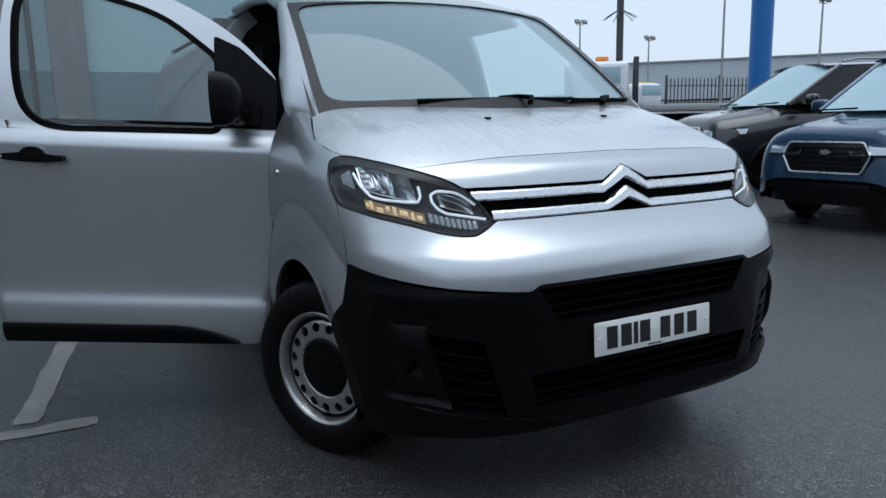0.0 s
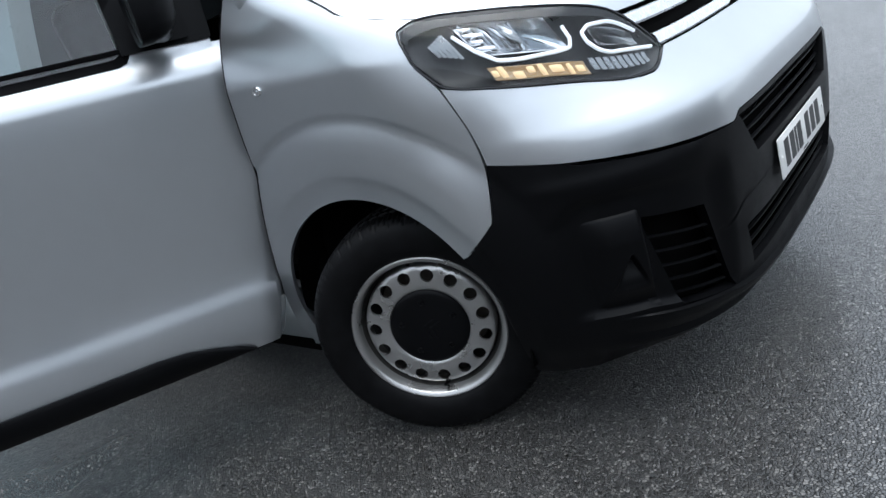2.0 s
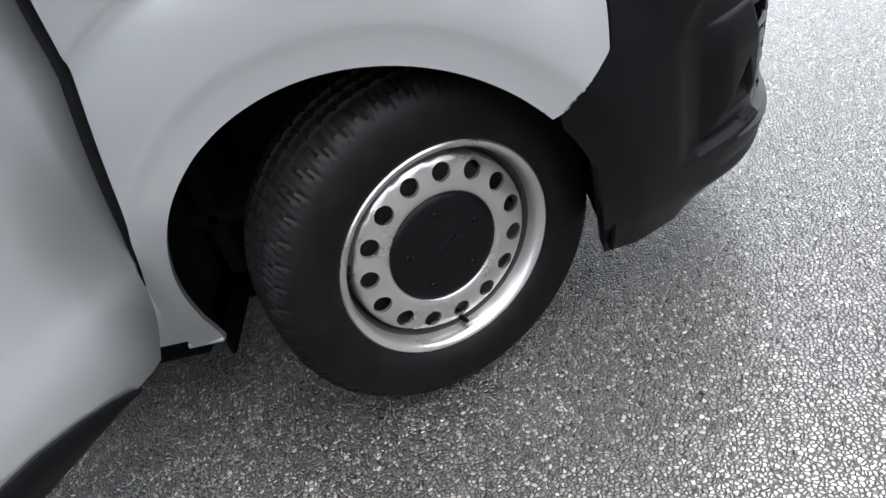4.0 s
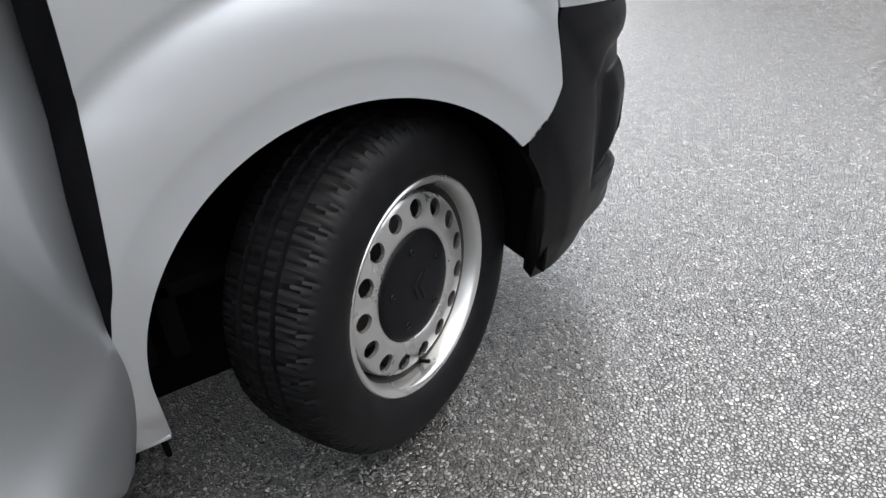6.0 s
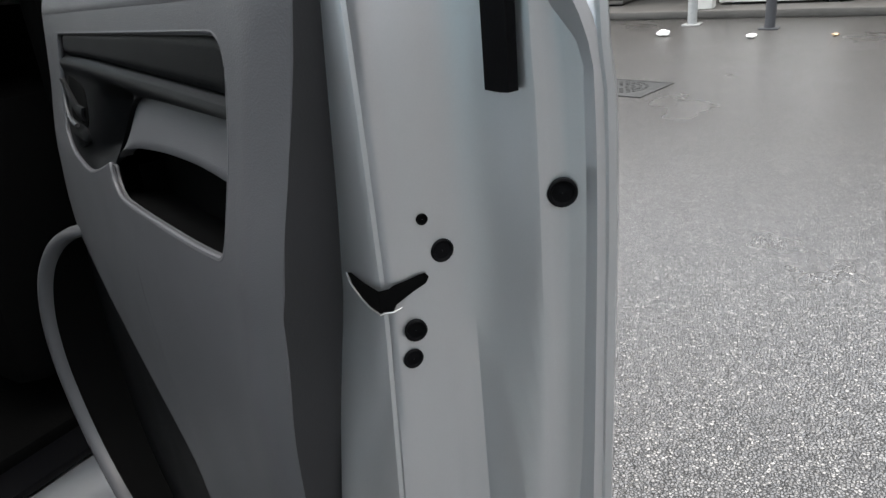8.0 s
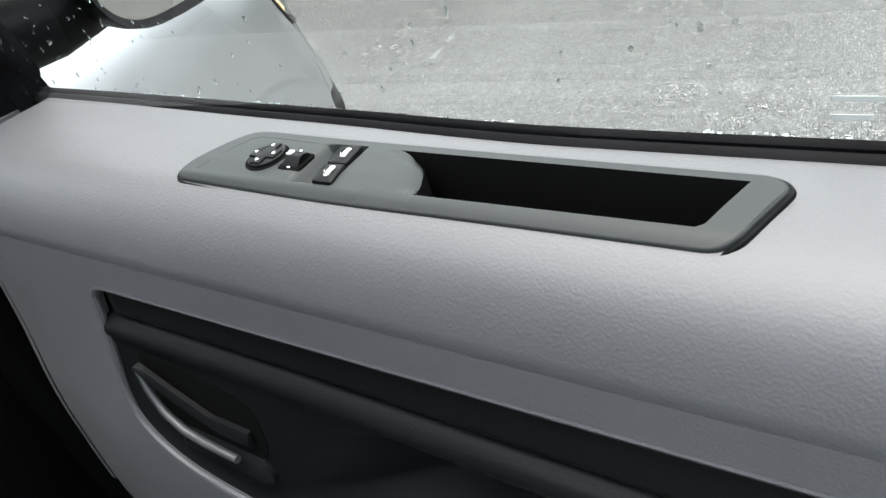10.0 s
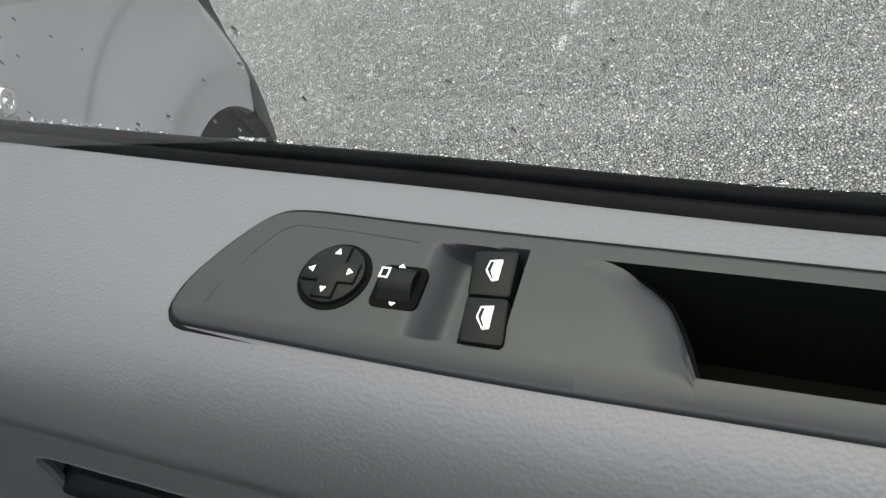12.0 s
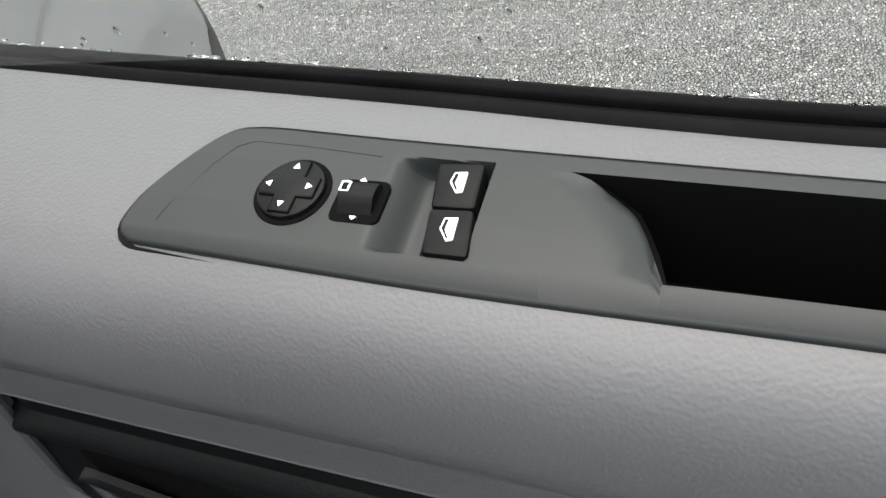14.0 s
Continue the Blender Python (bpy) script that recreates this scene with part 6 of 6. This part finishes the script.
def scrap(name, x, y, s, mat, label, cat):
    bm = bmesh.new()
    bmesh.ops.create_icosphere(bm, subdivisions=2, radius=s)
    for v in bm.verts:
        k = noise.noise(v.co * 40 + Vector((x, y, 0)))
        v.co *= 1 + .5 * k
        v.co.z *= .45
    lo = min(v.co.z for v in bm.verts)
    bmesh.ops.translate(bm, verts=bm.verts, vec=(x, y, -lo))
    tagged(part(name, bm, mat), label, cat)


PAPER = m_plastic("paper", (.7, .7, .68), .8, 300, .3)
scrap("paper_scrap", .19, -6.2, .07, PAPER, "crumpled white paper on the asphalt", "litter")
scrap("paper_scrap", -.75, -6.0, .05, PAPER, "small white paper scrap on the asphalt", "litter")
scrap("paper_scrap", .85, -3.2, .03, PAPER, "small white paper scrap on the asphalt", "litter")
scrap("paper_scrap", -1.5, -6.1, .035, m_plastic("brown_card", (.35, .25, .16), .8, 300, .3), "small brown card scrap on the asphalt", "litter")
stick = [Vector((.62 + .36 * k / 8, -4.02 - .03 * k / 8 + .02 * math.sin(k), .008)) for k in range(9)]
tagged(part("wire_offcut", tube(stick, .006, 6), SEAL), "thin black cable offcut lying on the asphalt", "litter")

# ---------------------------------------------------------------- open-fronted workshop ahead of the van
CONCRETE = m_plastic("stained_concrete", (.05, .048, .044), .7, 60, .5, spots=.5)
CLAD = m_plastic("grey_cladding", (.16, .17, .18), .5, 80, .1)
GALV = m_metal("galvanised", (.35, .36, .36), .5, .3, .6)
POST_BLACK = m_plastic("post_dark", (.03, .032, .036), .45, 200, .1)
CABINET = m_plastic("cabinet_white", (.52, .52, .50), .5, 200, .1)


def struct(name, bm, mat, label, cat):
    return tagged(part(name, bm, mat), label, cat, "", "structure")


struct("pavement", box(24, 5.0, .10, (1, -10.0, .05), .02), CONCRETE, "stained concrete apron of the workshop", "pavement")
struct("wall_south", box(24, .2, 2.6, (1, -12.4, 1.3)), m_plastic("shade_wall", (.05, .05, .052), .8, 40, .2), "dark back wall of the open workshop", "wall")
struct("roof_canopy", box(24, 4.4, .2, (1, -10.4, 2.6)), CLAD, "grey sheet canopy over the workshop", "canopy")
struct("trim", box(24, .12, .35, (1, -8.14, 2.55), .02), CLAD, "grey fascia along the canopy", "fascia")
for x, y, mt in ((.08, -7.0, GALV), (-.82, -6.65, POST_BLACK)):
    p = thing("steel_post", (x, y, 0), "round steel post at the edge of the workshop apron", "post", "posts by the workshop")
    part("shaft", tube([(x, y, 0), (x, y, 1.4)], .055, 16), mt, p)
    part("foot_plate", box(.2, .2, .015, (x, y, .0075), .004), mt, p)
cab = thing("metal_cabinet", (-.75, -8.3, .1), "pale metal cabinet with ribbed doors in the workshop", "cabinet")
part("body", box(1.5, .6, 1.1, (-.75, -8.3, .68), .01), CABINET, cab)
for k in range(3):
    part("door", box(.46, .02, .95, (-1.25 + .5 * k, -7.99, .70), .006), CABINET, cab)
for k in range(2):
    part("plinth", box(.1, .5, .12, (-1.3 + 1.1 * k, -8.3, .14), .01), POST_BLACK, cab)
pal = thing("stacked_pallet", (2.4, -8.6, .1), "stack of weathered boards in the workshop", "pallet")
for k in range(5):
    part("board", box(2.2, .9, .05, (2.4, -8.6, .15 + .08 * k), .008), CONCRETE, pal)
bl = thing("concrete_block", (.10, -7.7, .1), "pale concrete block beside the cabinet", "block")
part("body", box(.22, .22, .5, (.10, -7.7, .35), .02), CABINET, bl)

# ---------------------------------------------------------------- parked vehicles


def m_car_paint(name, c, metal):
    """Clear-coated paint with rain beads on it."""
    k = Mat(name, c, .35, metal, 1.0)
    h = k.math("MULTIPLY", k.ramp(k.voronoi(60, "Distance"), (.14, 1.0), (.36, 0.0)), k.ramp(k.noise(4, 4), (.48, 0.0), (.62, 1.0)))
    bp = k.bump(h, .35, .003)
    k.set(Normal=bp, Coat_Normal=bp, Roughness=k.ramp(k.noise(3, 4), (.35, .3), (.7, .42)))
    return k.m


BLUE_PAINT = m_car_paint("blue_car_paint", (.007, .035, .085), .5)
NAVY_PAINT = m_car_paint("black_car_paint", (.003, .0035, .005), .1)
WHITE_PAINT = m_plastic("white_vehicle_paint", (.68, .70, .72), .3, 60, .02, spots=.06)
# Strong film: the sky's pale reflection painted onto the car windows.
CAR_GLASS = m_glass("car_glass", (.40, .46, .46), 2.0, .85)


def car(at, turn, paint, label, w=1.84, h=1.66, bon=.98, length=4.5, roof_col=None):
    """A parked car, nose along -y before turning: rounded body, glasshouse, grille, lamps and wheels."""
    m = Matrix.Translation(at) @ Matrix.Rotation(radians(turn), 4, "Z")
    c = thing("car", at, label, "car", "parked cars")

    def put(name, bm, mat, par=None, lab=""):
        bmesh.ops.transform(bm, matrix=m, verts=bm.verts)
        return part(name, bm, mat, par or c, lab)
    top = smooth_table([(0, .50), (.03, .74), (.08, bon - .17), (.18, bon - .10), (.45, bon - .05), (.9, bon + .02), (1.15, bon + .07), (length * .6, bon + .08), (length - .1, bon), (length, .7)])
    low = smooth_table([(0, .34), (.2, .24), (length - .2, .24), (length, .35)])
    half = smooth_table([(0, w / 2 - .22), (.06, w / 2 - .12), (.22, w / 2 - .045), (.6, w / 2 - .005), (.9, w / 2), (length - .5, w / 2), (length, w / 2 - .15)])

    def side_x(y, z):
        """Half width of the body at a place along it and a height."""
        f = min(.999, max(0, (z - low(y)) / (top(y) - low(y)))) ** (1 / .45)
        return half(y) * math.sqrt(1 - f * f) ** .36

    def body(s, t):
        y = length * t ** 1.5
        a = math.pi * s
        cx, cz = -math.cos(a), math.sin(a)
        x = half(y) * math.copysign(abs(cx) ** .36, cx)
        z = low(y) + (top(y) - low(y)) * abs(cz) ** .45
        ridge = .018 * math.exp(-((abs(x) - .46) / .05) ** 2) * min(1, y / .4) if abs(cz) > .9 and y < 1.2 else 0
        return Vector((x, y, z + ridge))
    put("body", grid(body, 72, 70), paint)
    put("underside", box(w * .9, length * .9, .1, (0, length / 2, .28), .02), SHADE_BLACK)
    put("bumper_skirt", thick(grid(lambda s, t: Vector(((2 * s - 1) * (w / 2 - .10), -.012 + .30 * abs(2 * s - 1) ** 5, .25 + .17 * t)), 30, 4), .03, Vector((0, 1, 0))), BLACK_PLASTIC)
    for yy in (.92, length - .95):
        for sx in (-1, 1):
            arch = [(.385 * math.cos(a), .385 * math.sin(a)) for a in [math.pi * (-.06 + 1.12 * k / 24) for k in range(25)]]
            put("arch_trim", tube([Vector((sx * (side_x(yy + p, .335 + q) + .004), yy + p, .335 + q)) for p, q in arch], .035, 8), BLACK_PLASTIC)
            # Flat near-black plate paints the arch's shaded inside.
            put("arch_hollow", prism([(p * .98, q * .98) for p, q in arch], .05, Matrix.Translation((sx * (w / 2 - .02) - .025, yy, .335)) @ Matrix.Rotation(radians(90), 4, "Z") @ Matrix.Rotation(radians(90), 4, "X")), SHADE_BLACK)
    # glasshouse
    y0, y1, yr, ye = .95, 1.85, length - 1.0, length - .25
    gw, rw = w / 2 - .08, w / 2 - .26
    zb = bon + .07
    put("windscreen", grid(lambda s, t: Vector(((2 * s - 1) * (gw + (rw - gw) * t), y0 + (y1 - y0) * t + .18 * (2 * s - 1) ** 2, zb + (h - zb) * t - .04 * (2 * s - 1) ** 2 * t)), 16, 10), CAR_GLASS)
    for sx in (-1, 1):
        put("side_window", grid(lambda s, t: Vector((sx * (gw + .01 + (rw - gw) * t), y0 + .22 + (y1 - y0) * t + (ye - y0 - .3 - .9 * t) * s, zb + (h - .06 - zb) * t)), 10, 6), GLOSS_BLACK)
        put("screen_pillar", tube([Vector((sx * (gw + .01), y0 + .18, zb)), Vector((sx * (rw + .02), y1 + .2, h - .05))], .035, 8), paint)
        put("roof_rail", tube([Vector((sx * rw, y1 + .25, h + .01)), Vector((sx * rw, y1 + .5, h + .05)), Vector((sx * rw, yr, h + .05))], .018, 6), roof_col or GALV)
        put("door_mirror", box(.22, .12, .15, (sx * (w / 2 + .10), y0 + .45, zb + .07), .05, segments=3), paint)
    put("roof", thick(grid(lambda s, t: Vector(((2 * s - 1) * rw, y1 + (ye - y1) * t, h + .03 * math.sin(math.pi * t) - .05 * (2 * s - 1) ** 4)), 14, 10), -.02), paint)
    put("seats", box(w * .7, 1.6, .5, (0, 2.2, bon + .05), .1), TRIM_DARK)
    # nose details
    g = sub_thing("grille", m @ Vector((0, 0, .75)), c, "black slatted grille with a chrome edge")
    gz = bon - .36
    go = round_poly([(-.38, gz - .19), (-.47, gz - .02), (-.40, gz + .12), (.40, gz + .12), (.47, gz - .02), (.38, gz - .19)], .03)
    gm = Matrix.Translation((0, .05, 0)) @ Matrix.Rotation(radians(90), 4, "X")
    put("grille_panel", prism(go, .05, gm, None, .004), GLOSS_BLACK, g)
    put("chrome_edge", tube([gm @ Vector((x, z, .052)) for x, z in go], .011, 6, None, True), SATIN, g)
    for z in (gz - .14, gz - .09, gz - .04, gz + .01, gz + .06):
        put("slat", box(.76, .02, .014, (0, -.002, z), .003), BLACK_PLASTIC, g)
    put("badge", lathe([(.001, .0), (.055, .0), (.06, -.006), (.06, -.01)], 24, Matrix.Translation((0, -.012, gz + .02)) @ Matrix.Rotation(radians(90), 4, "X") @ Matrix.Diagonal((1, .45, 1, 1))), SATIN, g)
    for sx in (-1, 1):
        lp = sub_thing("headlamp", m @ Vector((sx * .68, .2, .82)), c, "clear headlamp")
        zl = bon - .37

        def lo(s, t, out=0.0):
            y = .015 + .50 * s ** 1.6
            z = zl + .03 * s + (.12 - .03 * s) * t
            x = (w / 2 - .31) + .28 * s
            return Vector((sx * (min(x, side_x(y, z)) + .01 * s + out * s), y - .035 + .05 * t - out * (1 - s), z))
        put("bowl", grid(lo, 14, 6), BOWL, lp)
        put("lamp_lens", grid(lambda s, t: lo(s, t, .014), 14, 6), LENS, lp)
        put("surround", tube([lo(k / 10, 0, .008) for k in range(11)] + [lo(k / 10, 1, .008) for k in range(10, -1, -1)], .009, 6, None, True), GLOSS_BLACK, lp)
        put("fog_recess", box(.30, .06, .12, (sx * .62, .06, .44), .03), BLACK_PLASTIC)
        put("wiper", tube([Vector((sx * .55 - .2, y0 + .02, zb + .015)), Vector((sx * .55 + .25, y0 + .06, zb + .03))], .010, 6), SEAL)
    put("lower_mouth", box(.95, .08, .15, (0, .06, .40), .03), BLACK_PLASTIC)
    for yy in (.92, length - .95):
        for sx in (-1, 1):
            wm = Matrix.Translation((sx * (w / 2 - .10), yy, .335)) @ Matrix.Rotation(radians(90 * sx), 4, "Y")
            wh = sub_thing("wheel", m @ Vector((sx * (w / 2 - .1), yy, .335)), c, "alloy wheel with a black tyre")
            put("tyre", lathe([(.20, -.08), (.27, -.10), (.325, -.09), (.335, -.06), (.335, .06), (.325, .09), (.27, .105), (.22, .095), (.20, .06)], 36, wm), RUBBER, wh)
            put("rim", lathe([(.205, .09), (.22, .097), (.215, .085), (.195, .05), (.19, -.06)], 36, wm), STEEL, wh)
            for k in range(5):
                a = 2 * math.pi * k / 5
                put("spoke", box(.17, .05, .02, (.11, 0, .075), .008, None, wm @ Matrix.Rotation(a, 4, "Z")), STEEL, wh)
            put("hub", lathe([(.05, .06), (.05, .085), (.001, .09)], 20, wm), STEEL, wh)
    return c

# plain dark clad wall closing the yard on the driver's side, unseen, added to dim sky light
struct("unseen_wall_west", box(.4, 34, 3.3, (-10.4, -1.0, 1.65)), m_plastic("brown_clad_wall", (.11, .098, .090), .7, 30, .4, spots=.6), "plain dark brown clad wall, unseen, added to dim the sky light", "wall")

car((5.25, 2.95, ground_z(5.8, 3.4)), -89, BLUE_PAINT, "deep blue family car parked in the next bay, wet with rain", 1.80, 1.82, 1.12)
car((7.06, 6.50, ground_z(7.6, 6.2)), -110, NAVY_PAINT, "black pick-up style car with silver roof rails parked behind", 1.84, 1.88, 1.20, 5.2)

# ---------------------------------------------------------------- yard behind
SKY_BLUE = m_plastic("blue_column_paint", (.006, .105, .34), .35, 60, .05)
FENCE = m_plastic("fence_steel", (.05, .053, .057), .5, 100, .2)


def base(x, y):
    return ground_z(x, y)


# blue sign column
col = thing("sign_column", (24.1, 18.7, base(24.1, 18.7)), "tall bright blue round steel column", "column")
part("shaft", tube([(24.1, 18.7, base(24.1, 18.7)), (24.1, 18.7, 14)], .43, 32), SKY_BLUE, col)
part("foot_collar", tube([(24.1, 18.7, base(24.1, 18.7)), (24.1, 18.7, base(24.1, 18.7) + .15)], .52, 32), GALV, col)


def floodlight(x, y, h, label, heads=2):
    z = base(x, y)
    c = thing("floodlight_post", (x, y, z), label, "street lamp", "floodlight posts")
    part("post", tube([(x, y, z), (x, y, z + h)], [.09, .05], 10), GALV, c)
    part("crossbar", tube([(x - .35, y, z + h - .1), (x + .35, y, z + h - .1)], .025, 8), GALV, c)
    for k in range(heads):
        xx = x - .3 + .6 * k
        part("lamp_head", box(.42, .16, .30, (0, 0, 0), .02, None, Matrix.Translation((xx, y - .1, z + h + .1)) @ Matrix.Rotation(radians(-35), 4, "X")), CLAD, c)


for x, y, top in ((32.8, 40.8, 7.9), (39.9, 41.3, 7.1), (32.2, 27.6, 8.3), (39.3, 26.6, 7.7)):
    floodlight(x, y, top - base(x, y), "thin grey post with two floodlights")
# lattice pole with anti-climb spikes
px, py = 21.6, 24.2
pole = thing("spiked_mast", (px, py, base(px, py)), "tall dark mast with a ring of anti-climb spikes", "mast")
part("mast", tube([(px, py, base(px, py)), (px, py, 14)], .16, 12), FENCE, pole)
for k in range(10):
    a = 2 * math.pi * k / 10
    part("spike", tube([(px + .15 * math.cos(a), py + .15 * math.sin(a), 5.95), (px + .75 * math.cos(a), py + .75 * math.sin(a), 5.55 + .1 * (k % 2))], .02, 5), FENCE, pole)

# palisade fence
fx0, fy0, fx1, fy1 = 31.0, 30.5, 37.0, 24.0
fence = thing("palisade_fence", ((fx0 + fx1) / 2, (fy0 + fy1) / 2, base(34, 27)), "dark grey steel palisade fence with pointed pales", "fence")
n = 44
for k in range(n):
    t = k / (n - 1)
    x, y = fx0 + (fx1 - fx0) * t, fy0 + (fy1 - fy0) * t
    z = base(x, y)
    part("pale", prism([(-.035, 0), (.035, 0), (.035, 1.65), (0, 1.80), (-.035, 1.65)], .012, Matrix.Translation((x, y, z + .05)) @ Matrix.Rotation(radians(-47), 4, "Z") @ Matrix.Rotation(radians(90), 4, "X")), FENCE, fence)
for zz in (.4, 1.35):
    part("rail", tube([(fx0, fy0 + .05, base(fx0, fy0) + zz), (fx1, fy1 + .05, base(fx1, fy1) + zz)], .03, 6), FENCE, fence)
for k in range(4):
    t = k / 3
    x, y = fx0 + (fx1 - fx0) * t, fy0 + (fy1 - fy0) * t + .08
    part("post", box(.10, .10, 1.95, (x, y, base(x, y) + .97), .01), FENCE, fence)


def shed(x, y, w, d, h, mat, label, ribs=0, turn=0):
    z = base(x, y)
    m = Matrix.Translation((x, y, z)) @ Matrix.Rotation(radians(turn), 4, "Z")
    c = thing("industrial_shed", (x, y, z), label, "warehouse", "sheds")

    def put(name, bm, mt):
        bmesh.ops.transform(bm, matrix=m, verts=bm.verts)
        return part(name, bm, mt, c)
    put("wall", box(w, d, h, (0, 0, h / 2)), mat)
    put("roof", prism([(-d / 2 - .2, 0), (0, h * .10), (d / 2 + .2, 0)], w + .4, Matrix.Translation((w / 2 + .2, 0, h)) @ Matrix.Rotation(radians(90), 4, "X") @ Matrix.Rotation(radians(-90), 4, "Y")), GALV)
    put("gutter", box(w + .3, .15, .18, (0, -d / 2 - .1, h - .05), .02), GALV)
    for k in range(ribs):
        put("wall_rib", box(.08, .05, h - .25, (-w / 2 + w * (k + .5) / ribs, -d / 2 - .025, h / 2)), mat)


shed(70.5, 51.5, 40, 14, 4.0, m_plastic("pale_blue_sheet", (.42, .46, .49), .5, 20, .05), "long pale blue-grey warehouse behind the fence", 18, -51)
shed(62.5, 36.5, 9, 10, 2.5, m_plastic("dark_sheet", (.14, .15, .16), .5, 20, .05), "dark low warehouse behind the parked cars", 10, -55)
# pale clad building seen through the open door's window
shed(-4.5, 15.5, 16.0, 9, 12.0, m_plastic("white_sheet", (.31, .44, .48), .45, 20, .04, spots=.1), "pale sheet-clad building with grey uprights", 0, 0)
side_shed = bpy.data.objects["industrial_shed.002"]
for x, w, mt in ((-2.1, .35, GALV), (-1.25, .5, CLAD), (-1.75, .08, POST_BLACK), (-3.4, .5, CLAD), (-5.5, .5, CLAD), (-7.6, .5, CLAD)):
    part("upright", box(w, .16, 11.6, (x, 10.9, 5.8), .01), mt, side_shed)
part("dado", box(15.8, .04, 2.1, (-4.5, 10.97, 1.05)), m_plastic("lower_sheet", (.12, .185, .205), .5, 20, .05), side_shed)
# dark van parked nose-in behind
pv = thing("parked_van", (1.05, 9.2, 0), "dark grey van parked behind with rounded roof", "van")
pbody = round_poly([(-.95, .35), (-.98, 1.1), (-.80, 2.15), (-.45, 2.38), (.45, 2.38), (.80, 2.15), (.98, 1.1), (.95, .35)], [.05, .3, .3, .3, .3, .3, .3, .05], 5)
part("body", prism(pbody, 4.4, Matrix.Translation((1.05, 12.4, 0)) @ Matrix.Rotation(radians(90), 4, "X"), None, .12), m_plastic("grey_van_paint", (.03, .038, .04), .3, 60, .02), pv)
part("screen", thick(grid(lambda s, t: Vector((1.05 + (2 * s - 1) * (.78 - .18 * t), 7.97 - .01 * t, 1.30 + .78 * t)), 6, 4), -.01, Vector((0, 1, 0))), GLOSS_BLACK, pv)
for sx in (-1, 1):
    for yy in (8.9, 11.6):
        part("wheel", lathe([(.18, -.1), (.30, -.11), (.34, -.08), (.34, .08), (.30, .11), (.18, .1), (.001, .09)], 28, Matrix.Translation((1.05 + sx * .86, yy, .34)) @ Matrix.Rotation(radians(90), 4, "Y")), RUBBER, pv)

# white recovery truck behind the van's bonnet
TRUCK = Matrix.Translation((14.45, 17.3, base(14.45, 17.3))) @ Matrix.Rotation(radians(-42), 4, "Z")
truck = thing("flatbed_truck", TRUCK.translation, "white flatbed truck with an amber beacon and a black headboard", "truck")


def tpart(name, bm, mat):
    bmesh.ops.transform(bm, matrix=TRUCK, verts=bm.verts)
    return part(name, bm, mat, truck)


tpart("cab", box(2.0, 1.9, 1.75, (0, 0, 1.55), .16, segments=3), WHITE_PAINT)
tpart("cab_window", box(.8, .02, .5, (.35, -.96, 2.0), .008), CAR_GLASS)
tpart("beacon_bar", box(.9, .25, .08, (.15, 0, 2.46), .02), WHITE_PAINT)
tpart("beacon", box(.42, .22, .14, (.15, 0, 2.57), .05), m_plastic("beacon_amber", (.75, .22, .03), .3, 100, .0))
tpart("headboard", box(.16, 1.7, 1.6, (1.22, 0, 1.75), .02), POST_BLACK)
tpart("bed", box(3.4, 2.0, .22, (3.1, 0, .95), .03), GALV)
tpart("chassis", box(5.4, .8, .3, (1.6, 0, .62), .03), SHADE_BLACK)
for x in (-.3, 3.6):
    for yy in (-.85, .85):
        tpart("wheel", lathe([(.18, -.12), (.34, -.13), (.40, -.09), (.40, .09), (.34, .13), (.18, .12), (.001, .10)], 28, Matrix.Translation((x, yy, .40)) @ Matrix.Rotation(radians(90), 4, "X")), RUBBER)
# white van with yellow roof markings
vx, vy = 25.3, 27.7
yv = thing("small_van", (vx, vy, base(vx, vy)), "white van with yellow roof markings by the fence", "van")
part("body", box(1.6, 3.6, 1.2, (vx, vy, base(vx, vy) + .9), .25, segments=3), WHITE_PAINT, yv)
part("screen", box(1.3, .05, .5, (vx, vy - 1.79, base(vx, vy) + 1.15), .02), CAR_GLASS, yv)
part("roof_marking", box(1.2, 2.8, .08, (vx, vy, base(vx, vy) + 1.51), .03), m_plastic("yellow_mark", (.7, .52, .05), .5), yv)
